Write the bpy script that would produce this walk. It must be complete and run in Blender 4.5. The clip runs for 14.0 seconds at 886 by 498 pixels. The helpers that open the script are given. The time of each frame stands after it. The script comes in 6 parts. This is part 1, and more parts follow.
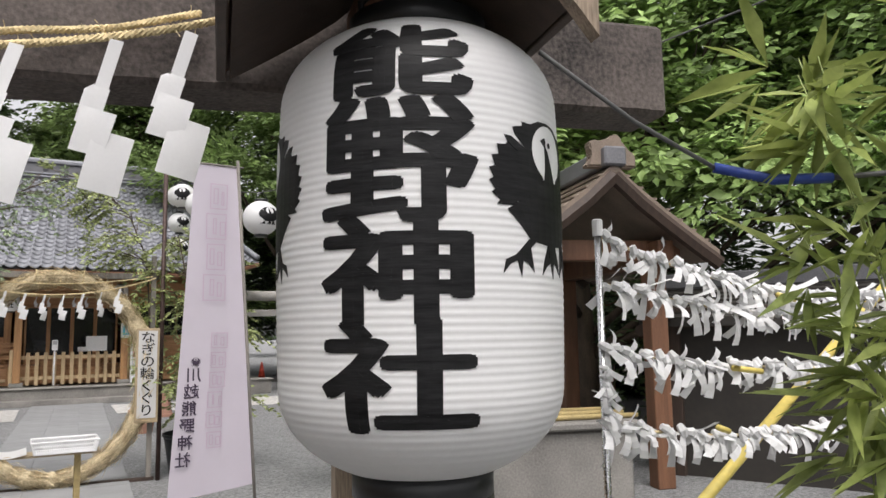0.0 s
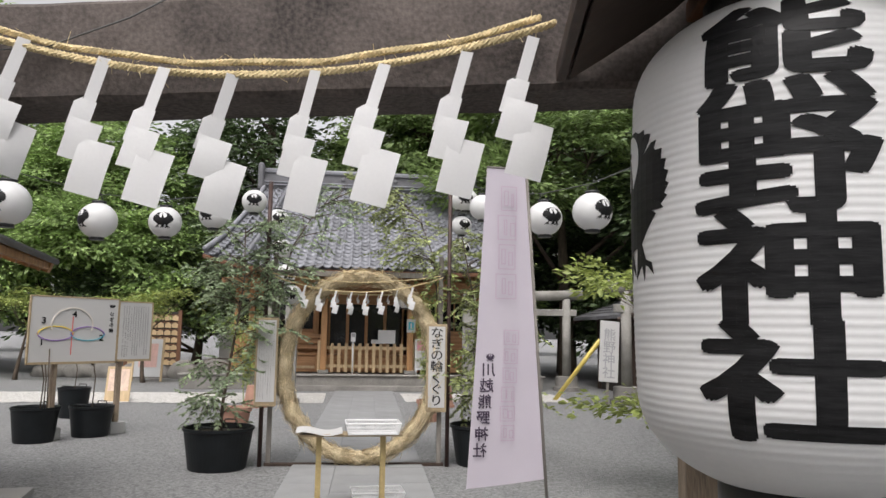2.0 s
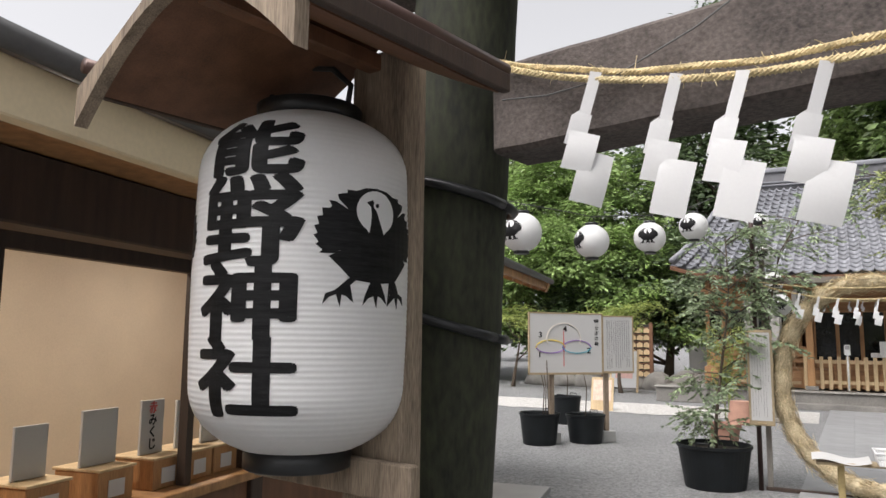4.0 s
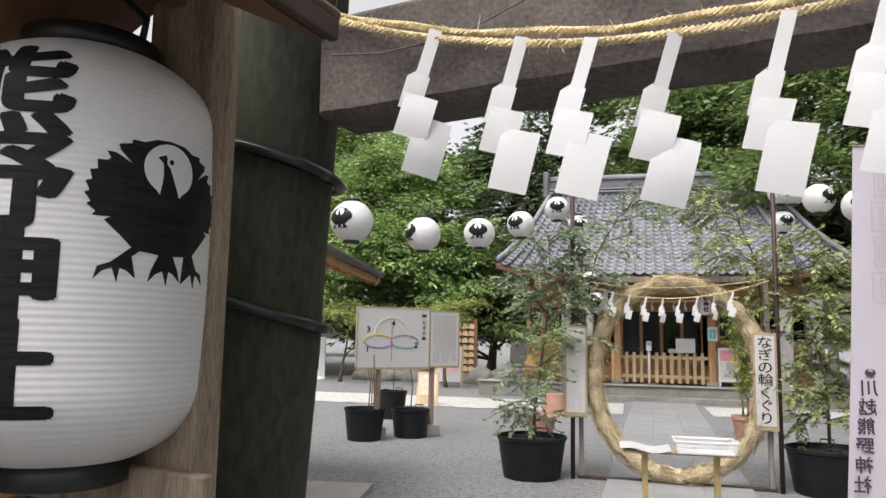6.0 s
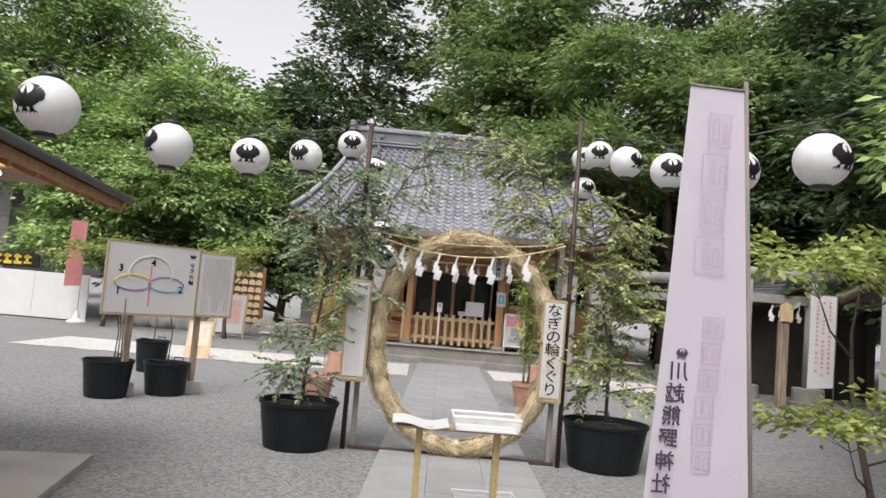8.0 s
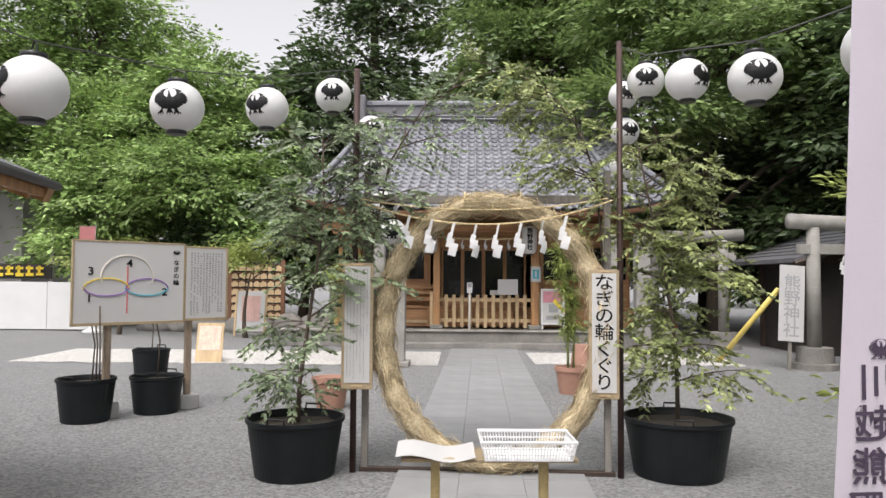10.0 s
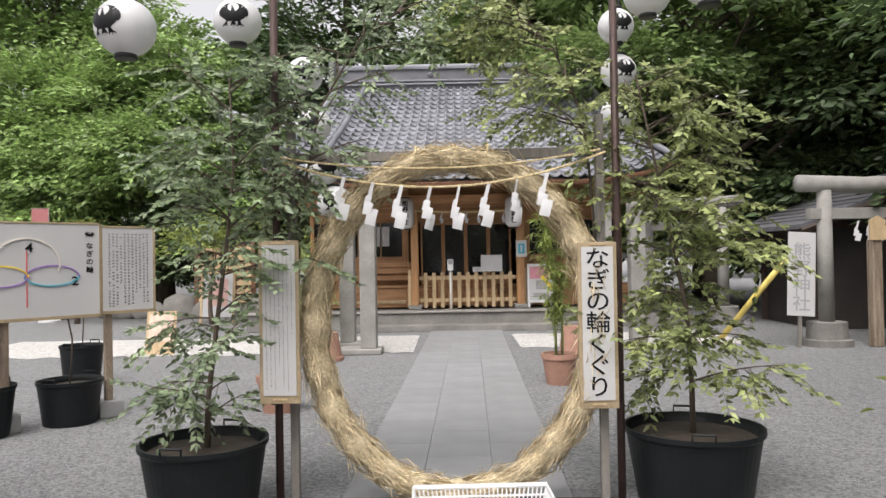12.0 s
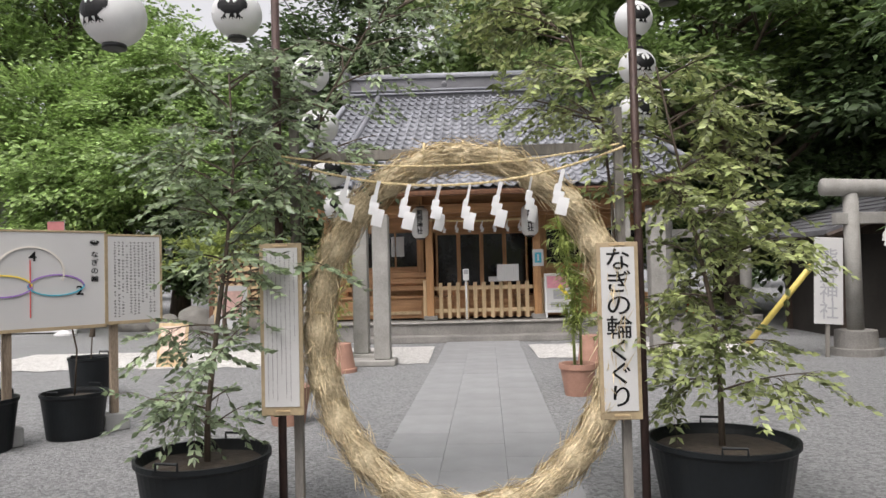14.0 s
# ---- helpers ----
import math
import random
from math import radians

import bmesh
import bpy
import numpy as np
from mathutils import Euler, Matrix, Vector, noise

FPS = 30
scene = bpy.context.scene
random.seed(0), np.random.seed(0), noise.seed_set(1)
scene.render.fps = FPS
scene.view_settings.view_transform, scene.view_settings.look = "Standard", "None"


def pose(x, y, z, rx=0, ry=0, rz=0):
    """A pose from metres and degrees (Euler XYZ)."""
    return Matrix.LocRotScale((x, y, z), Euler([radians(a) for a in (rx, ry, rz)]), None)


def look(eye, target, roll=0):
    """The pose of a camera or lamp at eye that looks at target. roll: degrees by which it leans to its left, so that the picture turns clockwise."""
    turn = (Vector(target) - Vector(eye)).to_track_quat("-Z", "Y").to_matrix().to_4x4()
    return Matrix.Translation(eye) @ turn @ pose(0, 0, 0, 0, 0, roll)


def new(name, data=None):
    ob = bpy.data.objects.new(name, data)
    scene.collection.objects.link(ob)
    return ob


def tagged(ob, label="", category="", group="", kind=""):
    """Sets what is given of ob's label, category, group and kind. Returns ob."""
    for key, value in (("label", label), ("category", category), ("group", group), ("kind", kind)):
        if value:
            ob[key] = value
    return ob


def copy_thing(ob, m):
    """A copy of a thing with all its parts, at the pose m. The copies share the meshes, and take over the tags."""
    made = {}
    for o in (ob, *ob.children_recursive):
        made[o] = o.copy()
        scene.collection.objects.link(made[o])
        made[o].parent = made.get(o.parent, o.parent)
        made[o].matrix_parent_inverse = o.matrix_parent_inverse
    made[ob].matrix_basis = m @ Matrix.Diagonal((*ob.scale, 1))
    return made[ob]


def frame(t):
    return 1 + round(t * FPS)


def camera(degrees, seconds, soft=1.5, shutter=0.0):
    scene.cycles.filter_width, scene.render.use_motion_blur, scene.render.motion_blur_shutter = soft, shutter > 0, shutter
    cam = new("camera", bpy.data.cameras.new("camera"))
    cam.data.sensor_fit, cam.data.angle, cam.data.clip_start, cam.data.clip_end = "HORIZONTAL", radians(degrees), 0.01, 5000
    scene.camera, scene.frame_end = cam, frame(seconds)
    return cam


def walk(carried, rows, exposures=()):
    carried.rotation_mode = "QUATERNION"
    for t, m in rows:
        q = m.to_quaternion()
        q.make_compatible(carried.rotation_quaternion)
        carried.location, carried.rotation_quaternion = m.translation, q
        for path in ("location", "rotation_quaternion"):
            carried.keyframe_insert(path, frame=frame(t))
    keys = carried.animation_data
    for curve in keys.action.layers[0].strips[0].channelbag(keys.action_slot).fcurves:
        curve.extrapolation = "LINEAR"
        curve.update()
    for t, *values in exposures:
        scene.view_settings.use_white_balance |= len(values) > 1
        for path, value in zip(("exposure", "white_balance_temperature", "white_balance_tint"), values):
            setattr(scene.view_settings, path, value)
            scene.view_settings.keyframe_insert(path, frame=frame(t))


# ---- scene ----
cam = camera(62.7, 14.0)
PATH = [
    (0, (-0.281, 0.895, 1.641), (0.653, 2.650, 1.872), -0.9),
    (0.5, (-0.298, 0.900, 1.643), (0.590, 2.678, 1.863), -0.3),
    (1, (-0.329, 0.910, 1.643), (0.454, 2.737, 1.863), 0.2),
    (1.5, (-0.387, 0.935, 1.644), (0.146, 2.850, 1.864), 0.8),
    (2, (-0.425, 0.956, 1.636), (-0.173, 2.927, 1.868), 0.9),
    (2.5, (-0.524, 0.987, 1.637), (-0.569, 2.973, 1.868), 1.1),
    (3, (-0.615, 0.994, 1.642), (-1.027, 2.938, 1.873), 1.3),
    (3.5, (-0.687, 0.987, 1.639), (-1.402, 2.840, 1.874), 0.9),
    (3.7, (-0.697, 0.998, 1.658), (-1.493, 2.817, 1.899), 0.7),
    (4.6, (-0.728, 1.051, 1.649), (-1.819, 2.727, 1.894), 1.0),
    (5.8, (-0.774, 1.129, 1.636), (-1.398, 3.014, 1.871), 0.9),
    (6, (-0.766, 1.216, 1.641), (-1.263, 3.138, 1.881), 1.1),
    (6.5, (-0.787, 1.448, 1.634), (-1.091, 3.411, 1.868), 2.1),
    (7, (-0.704, 1.693, 1.612), (-0.885, 3.677, 1.788), 3.2),
    (7.5, (-0.711, 1.971, 1.605), (-0.739, 3.964, 1.782), 4.7),
    (7.7, (-0.717, 2.121, 1.613), (-0.684, 4.114, 1.777), 5.2),
    (9.8, (-0.521, 3.726, 1.659), (-0.575, 5.722, 1.769), 1.1),
    (10, (-0.534, 3.901, 1.646), (-0.580, 5.898, 1.736), 0.4),
    (10.5, (-0.465, 4.267, 1.658), (-0.479, 6.267, 1.701), -0.6),
    (11, (-0.404, 4.633, 1.661), (-0.439, 6.633, 1.684), -0.5),
    (11.5, (-0.339, 5.009, 1.675), (-0.343, 7.008, 1.700), -0.8),
    (12, (-0.274, 5.314, 1.671), (-0.293, 7.314, 1.695), -1.0),
    (12.5, (-0.264, 5.529, 1.672), (-0.279, 7.526, 1.763), -0.4),
    (13, (-0.247, 5.606, 1.645), (-0.284, 7.604, 1.726), -0.5),
    (13.5, (-0.232, 5.591, 1.619), (-0.279, 7.589, 1.698), -1.3),
    (14, (-0.237, 5.573, 1.608), (-0.302, 7.571, 1.667), -1.4),
]
walk(cam, [(t, look(eye, target, roll)) for t, eye, target, roll in PATH],
     [(0, 0.66, 6500, 13), (2.5, 0.6, 6500, 13), (3.5, 0.82, 6500, 13), (6, 0.86, 6500, 13), (10, 0.87, 6500, 14), (14, 0.8, 6500, 14)])

# ---- light ----
world = bpy.data.worlds.new("overcast_sky")
scene.world = world
world.use_nodes = True
wn = world.node_tree.nodes
wn.clear()
sky = wn.new("ShaderNodeTexSky")
sky.sky_type, sky.sun_disc = "NISHITA", False
sky.sun_elevation, sky.sun_rotation = radians(60), radians(200)
sky.dust_density, sky.air_density = 4.0, 1.2
grey = wn.new("ShaderNodeHueSaturation")
grey.inputs["Saturation"].default_value = 0.08
veil = wn.new("ShaderNodeBackground")
veil.inputs["Strength"].default_value = 0.13
wout = wn.new("ShaderNodeOutputWorld")
wl = world.node_tree.links
wl.new(sky.outputs["Color"], grey.inputs["Color"])
wl.new(grey.outputs["Color"], veil.inputs["Color"])
wl.new(veil.outputs["Background"], wout.inputs["Surface"])
sun_data = bpy.data.lights.new("sun", "SUN")
sun_data.energy, sun_data.angle, sun_data.color = 1.35, radians(35), (1.0, 0.96, 0.9)
sun = new("sun", sun_data)
sun.matrix_world = pose(0, 0, 20, 30, 0, -20)


# ---- materials ----
def mat(name, base, rough=0.7, var=0.25, scale=6.0, fine=60.0, bump=0.15, metal=0.0, stretch=(1, 1, 1), island=0.0, coat=0.0, second=None, dist=0.01, trans=0.0):
    """A surface with two scales of variation, grain bump and roughness change."""
    m = bpy.data.materials.new(name)
    m.use_nodes = True
    nt = m.node_tree
    n, l = nt.nodes, nt.links
    b = n["Principled BSDF"]
    tc = n.new("ShaderNodeTexCoord")
    mp = n.new("ShaderNodeMapping")
    mp.inputs["Scale"].default_value = stretch
    l.new(tc.outputs["Object"], mp.inputs["Vector"])
    big = n.new("ShaderNodeTexNoise")
    big.inputs["Scale"].default_value, big.inputs["Detail"].default_value = scale, 6
    small = n.new("ShaderNodeTexNoise")
    small.inputs["Scale"].default_value, small.inputs["Detail"].default_value = fine, 4
    l.new(mp.outputs["Vector"], big.inputs["Vector"])
    l.new(mp.outputs["Vector"], small.inputs["Vector"])
    mix = n.new("ShaderNodeMath")
    mix.operation = "MULTIPLY_ADD"
    mix.inputs[1].default_value = 0.45
    l.new(small.outputs["Fac"], mix.inputs[0])
    half = n.new("ShaderNodeMath")
    half.operation = "MULTIPLY"
    half.inputs[1].default_value = 0.55
    l.new(big.outputs["Fac"], half.inputs[0])
    l.new(half.outputs[0], mix.inputs[2])
    ramp = n.new("ShaderNodeValToRGB")
    lo = [c * (1 - var) for c in base]
    hi = [min(1, c * (1 + var)) for c in (second or base)]
    ramp.color_ramp.elements[0].position, ramp.color_ramp.elements[1].position = 0.32, 0.68
    ramp.color_ramp.elements[0].color = (*lo, 1)
    ramp.color_ramp.elements[1].color = (*hi, 1)
    l.new(mix.outputs[0], ramp.inputs["Fac"])
    col = ramp.outputs["Color"]
    if island:
        geo = n.new("ShaderNodeNewGeometry")
        info = n.new("ShaderNodeObjectInfo")
        add = n.new("ShaderNodeMath")
        add.operation = "ADD"
        l.new(geo.outputs["Random Per Island"], add.inputs[0])
        l.new(info.outputs["Random"], add.inputs[1])
        fr = n.new("ShaderNodeMath")
        fr.operation = "FRACT"
        l.new(add.outputs[0], fr.inputs[0])
        rng = n.new("ShaderNodeMapRange")
        rng.inputs["To Min"].default_value, rng.inputs["To Max"].default_value = 1 - island, 1 + island
        l.new(fr.outputs[0], rng.inputs["Value"])
        hsv = n.new("ShaderNodeHueSaturation")
        l.new(rng.outputs["Result"], hsv.inputs["Value"])
        l.new(col, hsv.inputs["Color"])
        col = hsv.outputs["Color"]
    l.new(col, b.inputs["Base Color"])
    rr = n.new("ShaderNodeMapRange")
    rr.inputs["To Min"].default_value, rr.inputs["To Max"].default_value = max(0.02, rough - 0.12), min(1, rough + 0.12)
    l.new(small.outputs["Fac"], rr.inputs["Value"])
    l.new(rr.outputs["Result"], b.inputs["Roughness"])
    b.inputs["Metallic"].default_value = metal
    if coat:
        b.inputs["Coat Weight"].default_value = coat
    if bump:
        bp = n.new("ShaderNodeBump")
        bp.inputs["Strength"].default_value, bp.inputs["Distance"].default_value = bump, dist
        l.new(mix.outputs[0], bp.inputs["Height"])
        l.new(bp.outputs["Normal"], b.inputs["Normal"])
    if trans:
        tr = n.new("ShaderNodeBsdfTranslucent")
        l.new(col, tr.inputs["Color"])
        ms = n.new("ShaderNodeMixShader")
        ms.inputs["Fac"].default_value = trans
        l.new(b.outputs["BSDF"], ms.inputs[1])
        l.new(tr.outputs["BSDF"], ms.inputs[2])
        l.new(ms.outputs["Shader"], n["Material Output"].inputs["Surface"])
    return m


def gravel_mat(name, lo, hi, scale, dist):
    """Crushed stone: each pebble its own tone and height."""
    m = mat(name, lo, 0.9, 0.15, 0.35, 8.0, 0)
    n, l = m.node_tree.nodes, m.node_tree.links
    b = n["Principled BSDF"]
    tc = n.new("ShaderNodeTexCoord")
    v = n.new("ShaderNodeTexVoronoi")
    v.inputs["Scale"].default_value = scale
    v2 = n.new("ShaderNodeTexVoronoi")
    v2.inputs["Scale"].default_value = scale * 2.3
    for q in (v, v2):
        l.new(tc.outputs["Object"], q.inputs["Vector"])
    r = n.new("ShaderNodeValToRGB")
    r.color_ramp.elements[0].color, r.color_ramp.elements[1].color = (*[c * 0.55 for c in lo], 1), (*hi, 1)
    sep = n.new("ShaderNodeSeparateColor")
    l.new(v.outputs["Color"], sep.inputs["Color"])
    l.new(sep.outputs["Red"], r.inputs["Fac"])
    mx = n.new("ShaderNodeMix")
    mx.data_type = "RGBA"
    mx.inputs["Factor"].default_value = 0.6
    old = b.inputs["Base Color"].links[0].from_socket
    l.new(old, mx.inputs["A"])
    l.new(r.outputs["Color"], mx.inputs["B"])
    l.new(mx.outputs["Result"], b.inputs["Base Color"])
    ad = n.new("ShaderNodeMath")
    ad.operation = "ADD"
    l.new(v.outputs["Distance"], ad.inputs[0])
    l.new(v2.outputs["Distance"], ad.inputs[1])
    bp = n.new("ShaderNodeBump")
    bp.invert = True
    bp.inputs["Strength"].default_value, bp.inputs["Distance"].default_value = 0.9, dist
    l.new(ad.outputs[0], bp.inputs["Height"])
    l.new(bp.outputs["Normal"], b.inputs["Normal"])
    return m


M = {}
M["gravel"] = gravel_mat("grey_gravel", (0.21, 0.213, 0.215), (0.4, 0.4, 0.4), 42, 0.014)
M["white_gravel"] = gravel_mat("pale_gravel", (0.56, 0.54, 0.51), (0.8, 0.79, 0.76), 30, 0.015)
M["slab"] = mat("paving_slab", (0.245, 0.248, 0.25), 0.75, 0.16, 2.5, 90, 0.12, island=0.06)
M["concrete"] = mat("concrete", (0.33, 0.33, 0.32), 0.85, 0.15, 1.5, 70, 0.15)
M["stone_dark"] = mat("stone_beam", (0.03, 0.024, 0.021), 0.9, 0.6, 5, 90, 1.0, second=(0.1, 0.083, 0.075), dist=0.006)
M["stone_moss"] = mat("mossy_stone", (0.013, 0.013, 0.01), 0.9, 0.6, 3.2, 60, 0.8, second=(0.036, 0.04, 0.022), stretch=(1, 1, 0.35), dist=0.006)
M["stone_grey"] = mat("weathered_stone", (0.27, 0.26, 0.24), 0.85, 0.3, 3, 60, 0.35)
M["step_stone"] = mat("step_stone", (0.2, 0.19, 0.175), 0.85, 0.4, 2, 50, 0.3)
M["paper"] = mat("white_paper", (0.7, 0.7, 0.7), 0.75, 0.03, 4, 150, 0.03, trans=0.18)
M["strip_paper"] = mat("fortune_paper", (0.7, 0.7, 0.7), 0.8, 0.05, 20, 160, 0.1, island=0.05, trans=0.15)
M["lantern"] = mat("lantern_vinyl", (0.78, 0.78, 0.775), 0.42, 0.03, 3, 80, 0.03, trans=0.25)
M["ink"] = mat("black_ink", (0.004, 0.004, 0.0045), 0.5, 0.5, 20, 120, 0.1)
M["ink"].node_tree.nodes["Principled BSDF"].inputs["Specular IOR Level"].default_value = 0.28
M["brush_ink"] = mat("brushed_ink", (0.003, 0.003, 0.0035), 0.5, 0.5, 1.6, 7, 0.0, stretch=(5, 5, 60), second=(0.013, 0.013, 0.0135))
M["brush_ink"].node_tree.nodes["Principled BSDF"].inputs["Specular IOR Level"].default_value = 0.16
M["black_plastic"] = mat("black_plastic", (0.013, 0.014, 0.015), 0.42, 0.3, 9, 90, 0.06)
M["pot"] = mat("black_tub", (0.007, 0.009, 0.0105), 0.5, 0.4, 5, 60, 0.12)
M["straw"] = mat("straw", (0.47, 0.38, 0.225), 0.85, 0.35, 45, 160, 0.5, second=(0.64, 0.54, 0.36), island=0.28, dist=0.006)
M["rope"] = mat("straw_rope", (0.52, 0.42, 0.23), 0.85, 0.3, 30, 160, 0.6, second=(0.64, 0.52, 0.3), island=0.1, dist=0.004)
M["copper_roof"] = mat("brown_sheet_roof", (0.1, 0.06, 0.05), 0.42, 0.25, 4, 60, 0.08, metal=0.35)
M["wood_weathered"] = mat("weathered_wood", (0.17, 0.125, 0.09), 0.8, 0.5, 3, 40, 0.4, stretch=(6, 6, 0.6), second=(0.28, 0.22, 0.16), dist=0.004)
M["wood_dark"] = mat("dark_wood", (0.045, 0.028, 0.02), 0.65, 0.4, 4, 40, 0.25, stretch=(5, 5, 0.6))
M["wood_orange"] = mat("cypress_wood", (0.33, 0.165, 0.07), 0.55, 0.3, 2.5, 36, 0.15, stretch=(6, 6, 0.5), second=(0.42, 0.23, 0.1))
M["wood_orange_x"] = mat("cypress_wood_across", (0.35, 0.18, 0.08), 0.55, 0.3, 2.5, 36, 0.15, stretch=(0.5, 6, 6), second=(0.45, 0.25, 0.12))
M["wood_pale"] = mat("pale_wood", (0.5, 0.36, 0.2), 0.6, 0.22, 3, 40, 0.15, stretch=(4, 4, 0.6), second=(0.56, 0.42, 0.25), island=0.1)
M["wood_brown"] = mat("red_brown_wood", (0.16, 0.075, 0.04), 0.55, 0.35, 3, 40, 0.2, stretch=(5, 5, 0.6))
M["wood_grey"] = mat("grey_wood", (0.19, 0.175, 0.155), 0.85, 0.35, 3, 40, 0.35, stretch=(6, 6, 0.5))
M["iron_brown"] = mat("rusty_pipe", (0.06, 0.035, 0.03), 0.55, 0.4, 8, 60, 0.15, metal=0.3)
M["tile"] = mat("roof_tile", (0.2, 0.205, 0.225), 0.5, 0.3, 1.6, 50, 0.15, island=0.22)
M["tile_dark"] = mat("ridge_tile", (0.13, 0.13, 0.14), 0.55, 0.35, 2, 50, 0.2)
M["bark_roof"] = mat("brown_roofing", (0.2, 0.155, 0.12), 0.7, 0.3, 3, 50, 0.3)
M["glass"] = mat("dark_glass", (0.012, 0.013, 0.014), 0.07, 0.3, 2, 20, 0.0)
# indoor shade put into a near-black brown; also the stall's dark awning
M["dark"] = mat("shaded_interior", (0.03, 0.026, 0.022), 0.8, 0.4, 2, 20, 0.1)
M["cream"] = mat("cream_panel", (0.72, 0.6, 0.4), 0.6, 0.08, 2, 60, 0.04)
M["beige_wall"] = mat("beige_plaster", (0.5, 0.43, 0.34), 0.8, 0.1, 2, 90, 0.1)
M["white_board"] = mat("white_board", (0.52, 0.515, 0.505), 0.45, 0.04, 2, 90, 0.02)
M["grey_print"] = mat("grey_print", (0.33, 0.33, 0.34), 0.7, 0.15, 30, 200, 0.0)
M["bamboo_frame"] = mat("tan_wood_frame", (0.36, 0.28, 0.17), 0.6, 0.25, 4, 40, 0.15)
M["banner"] = mat("pale_pink_cloth", (0.6, 0.55, 0.615), 0.85, 0.05, 3, 250, 0.12, trans=0.25)
M["pink_print"] = mat("pink_print", (0.57, 0.45, 0.55), 0.85, 0.06, 8, 100, 0.0, trans=0.2)
M["violet_ink"] = mat("dark_violet_print", (0.05, 0.035, 0.06), 0.85, 0.2, 8, 100, 0.0)
M["terracotta"] = mat("terracotta", (0.36, 0.2, 0.145), 0.8, 0.2, 6, 70, 0.2)
M["soil"] = mat("potting_soil", (0.05, 0.038, 0.028), 0.95, 0.5, 20, 90, 0.8)
M["steel"] = mat("stainless_pipe", (0.6, 0.6, 0.6), 0.25, 0.1, 6, 80, 0.03, metal=1.0)
M["cable"] = mat("grey_cable", (0.09, 0.09, 0.09), 0.6, 0.2, 10, 60, 0.05)
M["blue_tape"] = mat("blue_sleeve", (0.02, 0.05, 0.25), 0.5, 0.2, 14, 80, 0.1)
M["bamboo_yellow"] = mat("yellow_bamboo", (0.6, 0.48, 0.12), 0.45, 0.2, 5, 40, 0.08)
M["bamboo_green"] = mat("green_bamboo", (0.3, 0.36, 0.12), 0.45, 0.25, 5, 40, 0.08)
M["bamboo_pole"] = mat("dry_bamboo", (0.4, 0.31, 0.14), 0.5, 0.25, 5, 40, 0.1)
M["bark"] = mat("tree_bark", (0.09, 0.068, 0.05), 0.9, 0.45, 6, 50, 0.6, stretch=(2, 2, 0.5))
M["leaf_maple"] = mat("bright_leaf", (0.19, 0.31, 0.085), 0.5, 0.35, 0.4, 3, 0, island=0.5, second=(0.31, 0.42, 0.15), trans=0.3)
M["leaf_mid"] = mat("mid_leaf", (0.12, 0.19, 0.06), 0.5, 0.3, 0.4, 3, 0, island=0.45, second=(0.21, 0.29, 0.1), trans=0.42)
M["leaf_dark"] = mat("dark_leaf", (0.045, 0.078, 0.03), 0.45, 0.4, 0.4, 3, 0, island=0.6, second=(0.1, 0.15, 0.06), trans=0.28)
M["leaf_nagi"] = mat("glossy_leaf", (0.17, 0.235, 0.14), 0.34, 0.35, 2, 12, 0, island=0.55, second=(0.28, 0.35, 0.2), trans=0.36)
M["leaf_nagi_b"] = mat("yellow_green_leaf", (0.19, 0.25, 0.09), 0.35, 0.35, 2, 12, 0, island=0.6, second=(0.34, 0.38, 0.16), trans=0.36)
M["leaf_bamboo"] = mat("bamboo_leaf", (0.2, 0.27, 0.06), 0.5, 0.3, 3, 20, 0, island=0.3, second=(0.34, 0.39, 0.12), trans=0.38)
M["teal"] = mat("teal_print", (0.05, 0.36, 0.47), 0.5, 0.1, 5, 60, 0)
M["red_print"] = mat("red_print", (0.6, 0.1, 0.09), 0.6, 0.12, 5, 60, 0)
M["pink_flag"] = mat("faded_red_cloth", (0.45, 0.17, 0.17), 0.8, 0.12, 5, 60, 0.1, trans=0.2)
M["yellow_print"] = mat("yellow_print", (0.8, 0.6, 0.05), 0.6, 0.1, 5, 60, 0)
M["purple_print"] = mat("purple_print", (0.26, 0.13, 0.42), 0.6, 0.1, 5, 60, 0)
M["cone_red"] = mat("red_cone", (0.55, 0.06, 0.03), 0.5, 0.1, 5, 60, 0)
M["wall_white"] = mat("white_sheet", (0.6, 0.6, 0.6), 0.8, 0.06, 1.5, 60, 0.1)
M["facade"] = mat("pale_facade", (0.45, 0.44, 0.42), 0.8, 0.12, 1.5, 40, 0.1)
M["white_plastic"] = mat("white_plastic", (0.7, 0.7, 0.7), 0.4, 0.03, 5, 60, 0.02)
M["red_paint"] = mat("vermilion_paint", (0.33, 0.07, 0.05), 0.6, 0.25, 3, 40, 0.1)
M["pot"].node_tree.nodes["Principled BSDF"].inputs["Specular IOR Level"].default_value = 0.3
lamp = bpy.data.materials.new("lamp_tube")
lamp.use_nodes = True
lamp.node_tree.nodes["Principled BSDF"].inputs["Emission Color"].default_value = (1, 0.85, 0.6, 1)
lamp.node_tree.nodes["Principled BSDF"].inputs["Emission Strength"].default_value = 5
M["lamp"] = lamp


# ---- mesh helpers ----
def link(name, me, material, parent=None, label=""):
    me.materials.append(material)
    ob = new(name, me)
    if parent is not None:
        ob.parent = parent
    if label:
        ob["label"] = label
    return ob


def part(name, bm, material, parent=None, label="", smooth=False):
    me = bpy.data.meshes.new(name)
    bmesh.ops.recalc_face_normals(bm, faces=bm.faces)
    if smooth:
        for f in bm.faces:
            f.smooth = True
    bm.to_mesh(me)
    bm.free()
    return link(name, me, material, parent, label)


